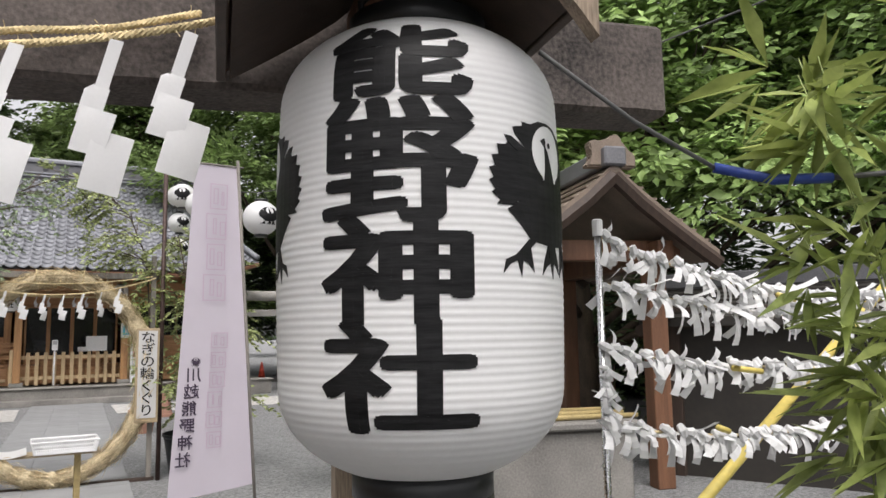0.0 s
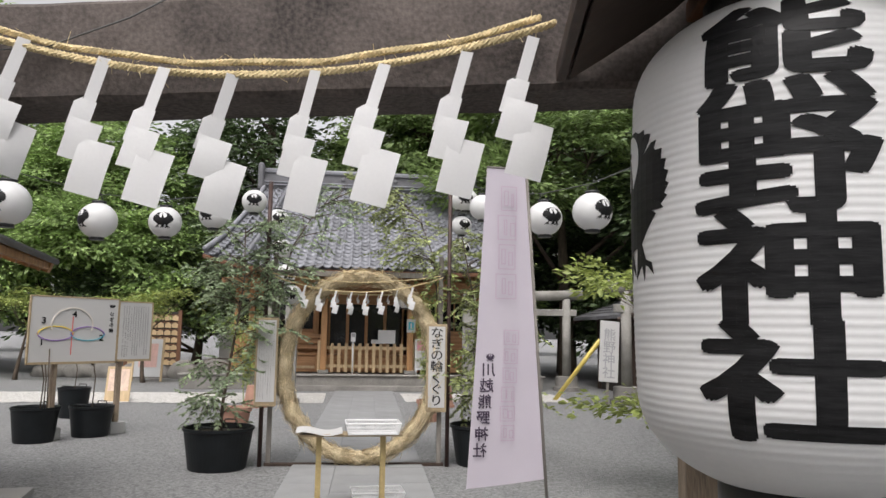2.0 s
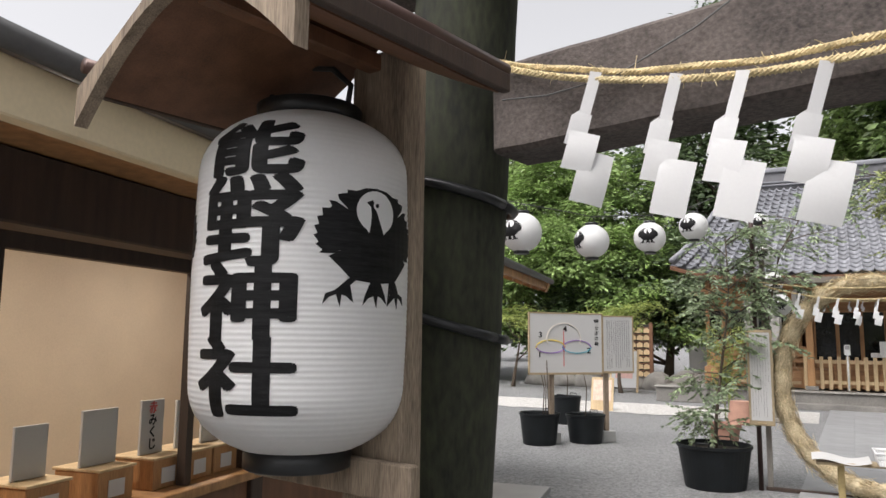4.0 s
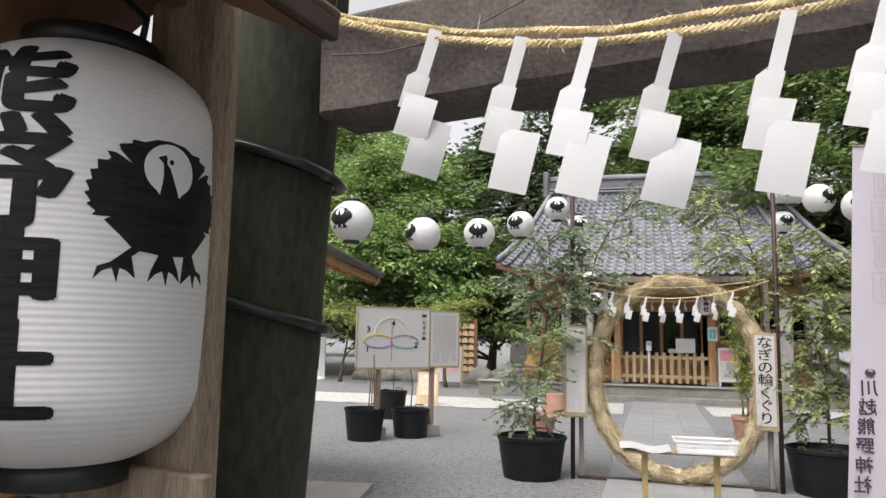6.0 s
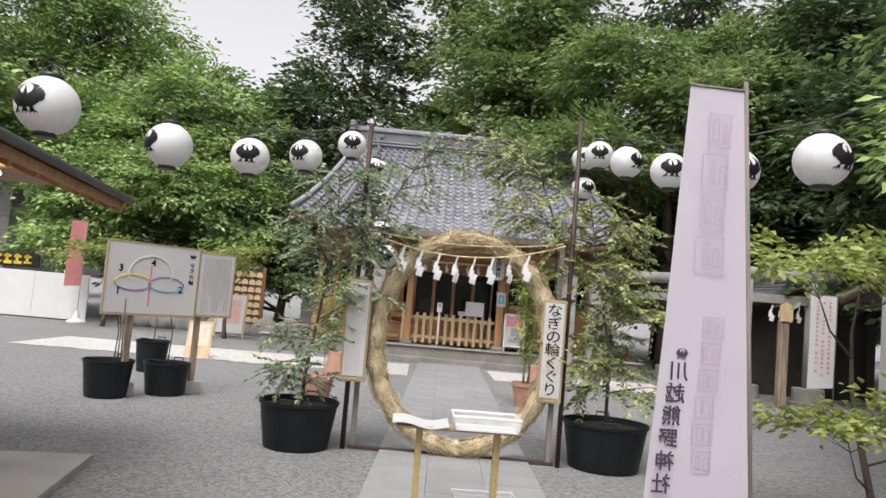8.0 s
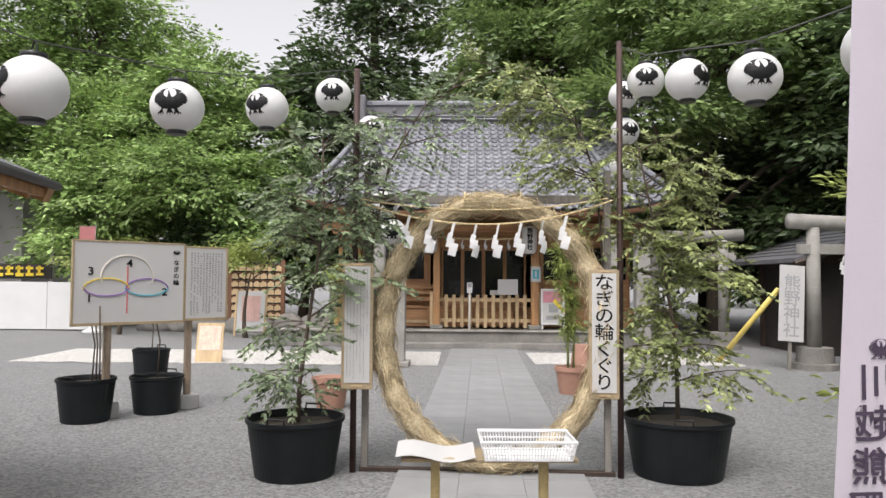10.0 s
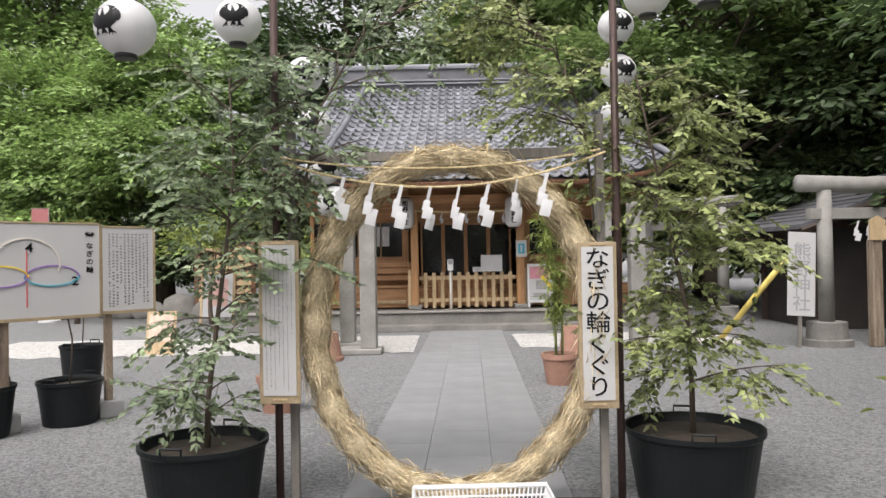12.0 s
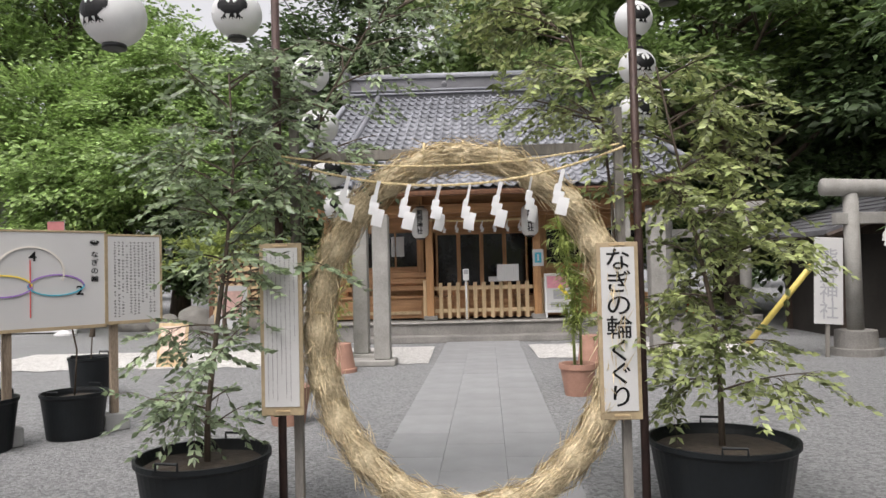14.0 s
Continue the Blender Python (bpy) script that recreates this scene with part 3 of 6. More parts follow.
def lantern_roof(m, mirror=1):
    t = thing("lantern_shelter", "small brown sheet-metal gable roof on a weathered wooden post", "lantern shelter", m)
    W, F, B, EZ, RZ = (0.45 if mirror > 0 else 0.335), -0.36, 0.3, 2.26, 2.49
    for s in (-1, 1):
        b = bmesh.new()
        n = 6
        up, dn = [], []
        for i in range(n + 1):
            k = i / n
            x = s * W * k
            z = RZ - (RZ - EZ) * (k ** 0.85)
            up.append([b.verts.new((x, y, z)) for y in (F, B)])
            dn.append([b.verts.new((x, y, z - 0.03)) for y in (F, B)])
        for a, c in zip(up, up[1:]):
            b.faces.new((a[0], a[1], c[1], c[0]))
        for a, c in zip(dn, dn[1:]):
            b.faces.new((a[0], c[0], c[1], a[1]))
        for k in (0, 1):
            for i in range(n):
                b.faces.new((up[i][k], up[i + 1][k], dn[i + 1][k], dn[i][k]))
        b.faces.new((up[n][0], up[n][1], dn[n][1], dn[n][0]))
        part("roof_slope", b, M["copper_roof"], t)
        b = bmesh.new()
        g = [[b.verts.new((s * (W - 0.02) * i / 6, y, RZ - 0.036 - (RZ - EZ) * ((i / 6) ** 0.85))) for y in (F + 0.01, B - 0.01)] for i in range(7)]
        f = [b.faces.new((u[0], u[1], v[1], v[0])) for u, v in zip(g, g[1:])]
        e = bmesh.ops.extrude_face_region(b, geom=f)
        for v in e["geom"]:
            if isinstance(v, bmesh.types.BMVert):
                v.co.z -= 0.012
        # lit brown under the left roof, painted-in shade under the right one
        part("lining", b, M["wood_brown" if mirror > 0 else "wood_dark"], t, "board lining under the roof, its shade put into the wood tone")
        part("roll", tube([(s * (W - 0.02), F - 0.02, EZ + 0.02), (s * (W - 0.02), B + 0.02, EZ + 0.02)], 0.021, 10), M["copper_roof"], t, "round metal edge roll", True)
        part("fascia", box(s * W - 0.012, s * W + 0.012, F, B, EZ - 0.05, EZ - 0.002, 0.003), M["wood_dark"], t)
        # arched gable board, front
        b = bmesh.new()
        n = 8
        hi = [b.verts.new((s * (W - 0.012) * i / n, F - 0.03, RZ - 0.045 - (RZ - EZ - 0.0) * (i / n) ** 0.9)) for i in range(n + 1)]
        lo = [b.verts.new((s * (W - 0.012) * i / n, F - 0.03, RZ - 0.125 - (RZ - EZ + 0.02) * (i / n) ** 1.7)) for i in range(n + 1)]
        f = [b.faces.new((hi[i], hi[i + 1], lo[i + 1], lo[i])) for i in range(n)]
        e = bmesh.ops.extrude_face_region(b, geom=f)
        for v in e["geom"]:
            if isinstance(v, bmesh.types.BMVert):
                v.co.y += 0.035
        part("gable_board", b, M["wood_weathered"], t, "arched weathered gable board")
    part("ridge_roll", tube([(0, F - 0.05, RZ + 0.02), (0, B + 0.03, RZ + 0.02)], 0.026, 10), M["copper_roof"], t, smooth=True)
    part("hanging_beam", box(-0.025, 0.025, F + 0.05, B, RZ - 0.13, RZ - 0.08, 0.004), M["wood_brown"], t)
    part("post", box(-0.02 * mirror - 0.075, (0.13 if mirror > 0 else 0.095), 0.27, 0.36, -0.385, (2.42 if mirror > 0 else EZ), 0.008), M["wood_weathered"], t, "weathered wooden post")
    if mirror > 0:
        part("brace", box(-0.45, 0.2, 0.23, 0.268, 1.15, 1.25, 0.006), M["wood_weathered"], t)
    return t


lantern_roof(pose(0.225, 2.08, 0.323, 0, 0, GATE_TURN) @ Matrix.Scale(0.832, 4), -1)
lantern_roof(pose(-1.71, 2.25, 0.345, 0, 0, GATE_TURN) @ Matrix.Scale(0.832, 4), 1)


# ---- paved path ----
path = thing("paved_path", "straight path of flat grey paving slabs to the hall", "path", kind="structure")
slab_meshes = []
for k in range(3):
    b = box(-0.264, 0.264, -0.448, 0.448, -0.05, 0.02, 0.003)
    me = bpy.data.meshes.new("slab")
    b.to_mesh(me)
    b.free()
    me.materials.append(M["slab"])
    slab_meshes.append(me)
r = rng_of(11)
for i in range(20):
    for q in (-1, 0, 1):
        o = new("slab", slab_meshes[(i + q) % 3])
        o.parent = path
        p = along_path(4.6 + i * 0.9 + (0.45 if q else 0.0), q * 0.53)
        o.matrix_local = pose(p.x, min(p.y, 21.4), r.uniform(0, 0.003), 0, 0, -1.6)


# ---- straw ring and its frame ----
RING = pose(-0.30, 10.2, 0, 0, 0, -2.07)


def straw_ring():
    t = thing("straw_ring", "large ring of bound straw to walk through, on a wooden frame", "straw ring", RING)
    r = rng_of(3)
    A, B, CZ, CX = 0.945, 1.115, 1.215, 0.045

    def centre(a):
        return Vector((CX + A * math.sin(a), 0, CZ + B * math.cos(a)))

    b = bmesh.new()
    n, sides = 180, 16
    rings = []
    for i in range(n):
        a = 2 * math.pi * i / n
        c = centre(a)
        d = (centre(a + 0.01) - centre(a - 0.01)).normalized()
        u = Vector((0, 1, 0))
        w = d.cross(u)
        bulge = 0.09 - 0.016 * abs(math.cos(a)) + 0.017 * math.cos(a * 24) + 0.008 * noise.noise(c * 5)
        rings.append([b.verts.new(c + bulge * (1 + 0.05 * r.normal()) * (math.cos(p) * u + math.sin(p) * w)) for p in (2 * math.pi * k / sides for k in range(sides))])
    for i in range(n):
        for k in range(sides):
            b.faces.new((rings[i][k], rings[i][(k + 1) % sides], rings[(i + 1) % n][(k + 1) % sides], rings[(i + 1) % n][k]))
    part("core", b, M["straw"], t, smooth=True)
    # loose straws lying along the ring
    k = 10500
    a = r.uniform(0, 2 * math.pi, k)
    p = r.uniform(0, 2 * math.pi, k)
    c = np.stack([CX + A * np.sin(a), 0 * a, CZ + B * np.cos(a)], 1)
    d = np.stack([A * np.cos(a), 0 * a, -B * np.sin(a)], 1)
    d /= np.linalg.norm(d, axis=1)[:, None]
    u = np.tile([0.0, 1.0, 0.0], (k, 1))
    w = np.cross(d, u)
    rad = (0.09 - 0.016 * abs(np.cos(a)))[:, None] + 0.017 * np.cos(24 * a)[:, None]
    nrm = np.cos(p)[:, None] * u + np.sin(p)[:, None] * w
    base = c + nrm * rad * r.uniform(0.93, 1.06, (k, 1))
    along = d * r.choice([-1, 1], (k, 1)) + nrm * r.uniform(-0.05, 0.2, (k, 1)) + r.normal(size=(k, 3)) * 0.24
    leaf_mesh("loose_straw", base, along, nrm, r.uniform(0.07, 0.2, k), r.uniform(0.004, 0.0095, k), M["straw"], t, "loose straws", 0.05)
    # bindings
    for i in range(24):
        a = 2 * math.pi * (i + 0.5) / 24
        c = centre(a)
        d = (centre(a + 0.01) - centre(a - 0.01)).normalized()
        w = d.cross(Vector((0, 1, 0)))
        q = 0.075 - 0.018 * abs(math.cos(a))
        part("binding", tube([c + q * (math.cos(s) * Vector((0, 1, 0)) + math.sin(s) * w) for s in (2 * math.pi * j / 16 for j in range(17))], 0.006, 5), M["rope"], t, smooth=True)
    for x in (-0.2, 0.05, 0.28):
        part("tie", tube([(x, -0.1, 2.28), (x + 0.01, -0.03, 2.42), (x, 0.1, 2.43), (x + 0.02, 0.12, 2.3)], 0.008, 5), M["rope"], t, smooth=True)
    for x, mt, z1, y, rad2 in ((-1.15, "iron_brown", 3.52, 0.0, 0.027), (1.14, "iron_brown", 3.74, 0.0, 0.027)):
        part("pole", tube([(x, y, 0), (x * 1.0, y, z1)], rad2, 10), M[mt], t, "rusty brown pole", True)
    for x in (-1.055, 1.04):
        part("frame_post", box(x - 0.028, x + 0.028, 0.03, 0.085, 0, 2.62, 0.004), M["wood_grey"], t, "grey wooden post")
    part("crossbar", box(-1.1, 1.1, 0.09, 0.125, 2.34, 2.41, 0.004), M["wood_grey"], t)
    part("sill", box(-1.1, 1.1, 0.02, 0.08, 0.0, 0.04, 0.004), M["wood_dark"], t)
    return t


straw_ring()
ring_rope = thing("shimenawa", "thin straw rope with white paper streamers across the ring", "sacred rope", RING)
RL, RR = Vector((-1.1, -0.14, 2.33)), Vector((1.05, -0.14, 2.34))
part("rope", rope_between(RL, RR, 0.2, 0.009, 2, 50), M["rope"], ring_rope)
part("rope", rope_between((-1.12, -0.12, 2.36), (1.02, -0.12, 2.36), 0.1, 0.007, 2, 40), M["rope"], ring_rope)
for i in range(8):
    k = 0.185 + i * 0.088
    p = RL.lerp(RR, k) - Vector((0, 0, 0.2 * 4 * k * (1 - k)))
    o = part("streamer", shide(0.78, 40 + i, (0.3, 0.5, 0.4, 0.9, 0.8, 0.5, 0.9, 0.4)[i]), M["paper"], ring_rope, smooth=True)
    o.matrix_local = pose(p.x + 0.04, p.y - 0.02, p.z, 0, 0, (20, -10, 5, 30, -35, 10, 40, -8)[i])


def text_bars(parent, x0, x1, z0, z1, cols, r, material, y, fill=0.8, w=0.4):
    """Columns of unreadable writing as small bars."""
    b = bmesh.new()
    for i in range(cols):
        xc = x1 - (x1 - x0) * (i + 0.5) / cols
        cw = (x1 - x0) / cols * w
        z = z1
        end = z0 + (z1 - z0) * (r.uniform(0, 0.5) if r.random() > fill else r.uniform(0, 0.06))
        while z > end:
            h = cw * r.uniform(0.7, 1.0)
            if r.random() < 0.88:
                for s in range(2):
                    hh = h * 0.26
                    zz = z - h * (0.15 + 0.5 * s)
                    ww = cw * r.uniform(0.6, 1)
                    vs = [b.verts.new(c) for c in ((xc - ww / 2, y, zz), (xc + ww / 2, y, zz), (xc + ww / 2, y, zz - hh), (xc - ww / 2, y, zz - hh))]
                    b.faces.new(vs)
            z -= h * 1.75
    o = part("lettering", b, material, parent, "small black writing")
    o["kind"] = "stuff"
    return o


def ring_sign(label, x0, x1, z0, z1, words):
    t = thing("sign_board", label, "sign", pose((x0 + x1) / 2, 10.05, 0))
    w = (x1 - x0) / 2
    part("board", box(-w, w, 0.012, 0.032, z0, z1, 0.003), M["bamboo_frame"], t, "tan wooden backing")
    part("sheet", box(-w + 0.025, w - 0.025, 0.004, 0.0115, z0 + 0.055, z1 - 0.03), M["white_board"], t, "white paper sheet")
    if words:
        for i, ch in enumerate(words):
            g = text_mesh(ch, 0.148, 0.0012, 0.0006)
            for v in g.verts:
                v.co.x *= 1.12
                v.co += Vector((0.0, 0.002, z1 - 0.115 - i * 0.139))
            part("lettering", g, M["ink"], t)
    else:
        text_bars(t, -w + 0.035, w - 0.035, z0 + 0.075, z1 - 0.06, 7, rng_of(5), M["ink"], 0.002, w=0.27)
    for z in (z0 + 0.028, z1 - 0.015):
        part("clip", box(-0.045, 0.045, 0.004, 0.014, z - 0.005, z + 0.005), M["wood_pale"], t)
    return t


ring_sign("white vertical sign with black handwritten characters on the ring's frame", 0.555, 0.81, 0.672, 1.756, "なぎの輪くぐり")
ring_sign("white vertical sign with columns of small writing on the ring's frame", -1.53, -1.265, 0.735, 1.802, "")


# ---- potted trees ----
def tub(at, rim, h, label, group="", name="planter_tub", material="pot", soil=True):
    t = thing(name, label, "planter", Matrix.Translation(at), group)
    base = rim * 0.8
    b = lathe([(base * 0.97, 0), (base, 0.01), (rim * 0.955, h - 0.05), (rim * 0.965, h - 0.045), (rim, h - 0.03), (rim, h), (rim - 0.02, h), (rim - 0.03, h - 0.03), (rim * 0.9, h - 0.06), (rim * 0.88, h - 0.075)], 48)
    part("tub_body", b, M[material], t, smooth=False)
    if soil:
        g = lathe([(rim * 0.9, h - 0.085), (rim * 0.9, h - 0.066), (0.02, h - 0.05)], 32)
        for v in g.verts:
            v.co.z += 0.012 * noise.noise(v.co * 14)
        part("soil", g, M["soil"], t)
    if rim > 0.25:
        for a in (radians(-100), radians(80)):
            p, q = Vector((math.cos(a), math.sin(a), 0)), Vector((-math.sin(a), math.cos(a), 0))
            pts = [p * (rim - 0.01) + q * s + Vector((0, 0, h + dz)) for s, dz in ((-0.07, -0.01), (-0.07, 0.04), (0.07, 0.04), (0.07, -0.01))]
            part("handle", tube(pts, 0.009, 6), M[material], t, smooth=False)
    return t


def branch_tree(name, label, at, stem, boughs, material, seed, leaflet=0.055, pairs=7, twigs=16, stem_r=0.022):
    """A young tree with compound leaves on thin boughs. boughs: (height share, dx, dy, dz)."""
    r = rng_of(seed)
    t = thing(name, label, "young tree", Matrix.Translation(at))
    stem = [Vector(p) for p in stem]
    part("stem", tube(stem, [stem_r * (1 - 0.7 * i / (len(stem) - 1)) for i in range(len(stem))], 8), M["bark"], t, smooth=True)
    wood = bmesh.new()
    B, A, U, L, W = [], [], [], [], []
    for k, dx, dy, dz in boughs:
        f = k * (len(stem) - 1)
        i = min(len(stem) - 2, int(f))
        s = stem[i].lerp(stem[i + 1], f - i)
        e = s + Vector((dx, dy, dz))
        m = s.lerp(e, 0.5) + Vector((0, 0, 0.1 * abs(dx)))
        curve = [s * (1 - q) ** 2 + m * 2 * q * (1 - q) + e * q * q for q in (x / 6 for x in range(7))]
        tube(curve, [0.008 - 0.001 * x for x in range(7)], 5, wood)
        n = max(5, int(twigs * (Vector((dx, dy, dz)).length / 0.7)))
        for j in range(n):
            q = r.uniform(0.2, 1.0)
            c = curve[min(5, int(q * 6))].lerp(curve[min(6, int(q * 6) + 1)], q * 6 % 1)
            d = Vector(r.normal(size=3))
            d.z = d.z * 0.5 - 0.1
            d = (d.normalized() + Vector((dx, dy, dz)).normalized() * 0.6).normalized()
            ln = leaflet * pairs * 0.62 * r.uniform(0.7, 1.2)
            end = c + d * ln + Vector((0, 0, -0.5 * ln))
            tube([c, c.lerp(end, 0.5) + Vector((0, 0, 0.06 * ln)), end], [0.0022, 0.0016, 0.001], 3, wood, False)
            side = d.cross(Vector((0, 0, 1))).normalized()
            for z in range(pairs):
                w = 0.2 + 0.8 * z / (pairs - 1)
                p = c.lerp(end, w)
                for sg in (-1, 1):
                    B.append(p)
                    A.append(d * 0.75 + side * sg * 0.9 + Vector((0, 0, r.uniform(-0.75, 0.05))))
                    U.append(Vector((0, -0.75, 0.7)) + Vector(r.normal(size=3)) * 0.6)
                    L.append(leaflet * r.uniform(0.75, 1.15))
                    W.append(leaflet * r.uniform(0.38, 0.5))
            B.append(end)
            A.append(d)
            U.append(Vector((0, 0, 1)))
            L.append(leaflet)
            W.append(leaflet * 0.36)
    part("branchwork", wood, M["bark"], t)["kind"] = "stuff"
    leaf_mesh("foliage", np.array([tuple(v) for v in B]), np.array([tuple(v) for v in A]), np.array([tuple(v) for v in U]), L, W, M[material], t, "paired pointed leaflets")
    return t


tub((-1.93, 10.15, 0), 0.42, 0.49, "large black plastic tub with a young tree, beside the straw ring", "tubs by the ring")
tub((1.36, 10.3, 0), 0.465, 0.5, "large black plastic tub with a leafy young tree", "tubs by the ring")
rr = rng_of(77)


def boughs_for(n, z0, z1, reach, seed, bias=(0, 0), fall=0.0):
    q = rng_of(seed)
    out = []
    for i in range(n):
        k = min(0.98, max(0.05, z0 + (z1 - z0) * (i + 0.5) / n + q.uniform(-0.04, 0.04)))
        a = i * 2.4 + q.uniform(-0.7, 0.7)
        ln = reach * q.uniform(0.4, 1.15)
        out.append((k, ln * math.cos(a) + bias[0] * k, 0.6 * ln * math.sin(a) + bias[1], (q.uniform(0.1, 0.75) + fall) * ln))
    return out


branch_tree("potted_tree", "slender young evergreen tree with dull green paired leaflets", (-1.93, 10.15, 0.4),
            [(0.02, 0, 0), (0.03, 0, 0.35), (0.1, 0.0, 0.9), (0.17, 0, 1.4), (0.22, 0, 1.9), (0.2, 0, 2.5)],
            boughs_for(10, 0.12, 0.45, 0.5, 1, (-0.06, 0), -0.22) + boughs_for(20, 0.52, 0.98, 0.6, 2, (0.1, 0)), "leaf_nagi", 21, 0.07, 7, 19)
branch_tree("potted_tree", "leafy young evergreen tree with drooping yellow-green leaflets, in a black tub", (1.36, 10.3, 0.4),
            [(0, 0, 0), (0.0, 0, 0.4), (-0.03, 0, 0.9), (-0.12, 0, 1.4), (-0.22, 0, 1.9), (-0.34, 0, 2.5)],
            boughs_for(12, 0.22, 0.52, 0.6, 3, (0.08, 0), -0.28) + boughs_for(20, 0.5, 0.98, 0.55, 4, (0.08, 0)), "leaf_nagi_b", 22, 0.072, 7, 20)
# leafy bamboo tied to the frame posts, arching over the ring
branch_tree("tied_bamboo", "leafy bamboo cane tied upright to the ring's frame", (-1.36, 10.3, 0),
            [(0, 0, 0), (0.02, 0, 1.0), (0.06, 0, 2.0), (0.2, 0, 2.7), (0.5, 0, 3.2), (0.8, 0, 3.4)],
            boughs_for(15, 0.45, 0.98, 0.5, 5, (0.25, 0)), "leaf_nagi", 23, 0.068, 7, 9, 0.014)
branch_tree("tied_bamboo", "leafy yellow-green bamboo cane tied upright to the ring's frame", (0.76, 10.3, 0),
            [(0, 0, 0), (-0.02, 0, 1.0), (-0.05, 0, 2.0), (-0.1, 0, 2.6), (-0.3, 0, 3.1), (-0.6, 0, 3.4)],
            boughs_for(18, 0.5, 0.98, 0.52, 6, (-0.3, 0)), "leaf_nagi_b", 24, 0.068, 7, 11, 0.014)


# ---- stand with slips and basket, before the ring ----
stand = thing("offering_stand", "narrow stand on two wooden legs with a sheet of notes", "stand", pose(-0.37, 7.92, 0, 0, 0, 2))
part("top", box(-0.47, 0.47, -0.12, 0.12, 0.69, 0.71, 0.003), M["bamboo_frame"], stand)
for x in (-0.29, 0.3):
    part("leg", box(x - 0.025, x + 0.025, -0.025, 0.025, 0, 0.69, 0.004), M["bamboo_pole"], stand)
b = bmesh.new()
g = [[b.verts.new((-0.5 + 0.42 * i / 10, -0.17 + 0.3 * j / 3, 0.722 + 0.018 * math.sin(i * 0.62 + 0.5) + 0.006 * j)) for i in range(11)] for j in range(4)]
for u, v in zip(g, g[1:]):
    for i in range(10):
        b.faces.new((u[i], u[i + 1], v[i + 1], v[i]))
tagged(part("notice_sheet", b, M["white_board"], smooth=True), "white sheet of notes in a plastic sleeve on the stand", "notice").matrix_world = pose(-0.37, 7.92, 0, 0, 0, 2)


def basket(m, label):
    t = thing("plastic_basket", label, "basket", m)
    w, d, h = 0.25, 0.16, 0.1
    part("rim", tube([(-w, -d, h), (w, -d, h), (w, d, h), (-w, d, h), (-w, -d, h)], 0.009, 6), M["white_plastic"], t)
    part("floor", box(-w * 0.9, w * 0.9, -d * 0.88, d * 0.88, 0.0, 0.006), M["white_plastic"], t)
    for s in (-1, 1):
        for n, a, wide in ((30, 0, w), (18, 1, d)):
            b = bmesh.new()
            for i in range(n + 1):
                q = -wide + 2 * wide * i / n
                p0 = Vector((q * 0.92, s * d * 0.9, 0.004)) if a == 0 else Vector((s * w * 0.9, q * 0.92, 0.004))
                p1 = Vector((q, s * d, h)) if a == 0 else Vector((s * w, q, h))
                tube([p0, p1], 0.0032, 4, b)
            for k in (0.05, 0.35, 0.65):
                p = lambda q: (Vector((q * (0.92 + 0.08 * k), s * d * (0.9 + 0.1 * k), h * k)) if a == 0 else Vector((s * w * (0.9 + 0.1 * k), q * (0.92 + 0.08 * k), h * k)))
                tube([p(-wide), p(wide)], 0.004, 4, b)
            part("lattice", b, M["white_plastic"], t)
    return t


basket(pose(-0.17, 7.9, 0.71, 0, 0, 2), "white slotted plastic basket on the stand")
basket(pose(-0.1, 8.25, 0.024, 0, 0, 4), "white slotted plastic basket on the paving under the stand")


# ---- banner ----
def nobori(name, label, foot, top_z, z0, w0, w1, material, turn, lean=(0.0, 0.0), wave=0.03):
    """A tall cloth banner on a pole, hanging to one side."""
    t = thing(name, label, "banner", pose(*foot, 0, 0, turn))
    part("pole", tube([(0, 0, 0), (lean[0], lean[1], top_z + 0.05)], 0.011, 8), M["wood_grey"], t, smooth=True)
    b = bmesh.new()
    rows, cols = 30, 10
    g = []
    for i in range(rows + 1):
        k = i / rows
        z = top_z + (z0 - top_z) * k
        w = w0 + (w1 - w0) * k
        x0 = lean[0] * z / top_z
        g.append([b.verts.new((x0 - w * j / cols, lean[1] * z / top_z + wave * k * math.sin(3.2 * j / cols + 4 * k) * (j / cols), z - 0.05 * k * (j / cols))) for j in range(cols + 1)])
    for u, v in zip(g, g[1:]):
        for j in range(cols):
            b.faces.new((u[j], u[j + 1], v[j + 1], v[j]))
    part("cloth", b, M[material], t, smooth=True)
    part("top_rod", tube([(lean[0] + 0.04, lean[1], top_z + 0.004), (lean[0] - w0, lean[1], top_z + 0.004)], 0.007, 6), M["wood_grey"], t, smooth=True)
    return t


ban = nobori("nobori_banner", "tall pale pink cloth banner with dark vertical characters", (0.95, 5.8, 0), 2.77, 0.69, 0.28, 0.54, "banner", 6, (-0.19, 0.0), 0.02)
for i, ch in enumerate("川越熊野神社"):
    g = text_mesh(ch, 0.096, 0.0015, 0.0004)
    for v in g.verts:
        v.co = Vector((-v.co.x, v.co.y, v.co.z)) + Vector((-0.452 - 0.011 * i, -0.012, 1.40 - i * 0.104))
    part("lettering", g, M["violet_ink"], ban, "dark mirrored character showing through the cloth")
for pts, layer in crow_shapes():
    g = polygon([(-0.44 + x * 0.06, 1.49 + z * 0.06) for x, z in pts], 0.001)
    for v in g.verts:
        v.co.y -= 0.013 + 0.0015 * layer
    part("crest", g, M["banner"] if layer == 1 else M["violet_ink"], ban)
r = rng_of(31)


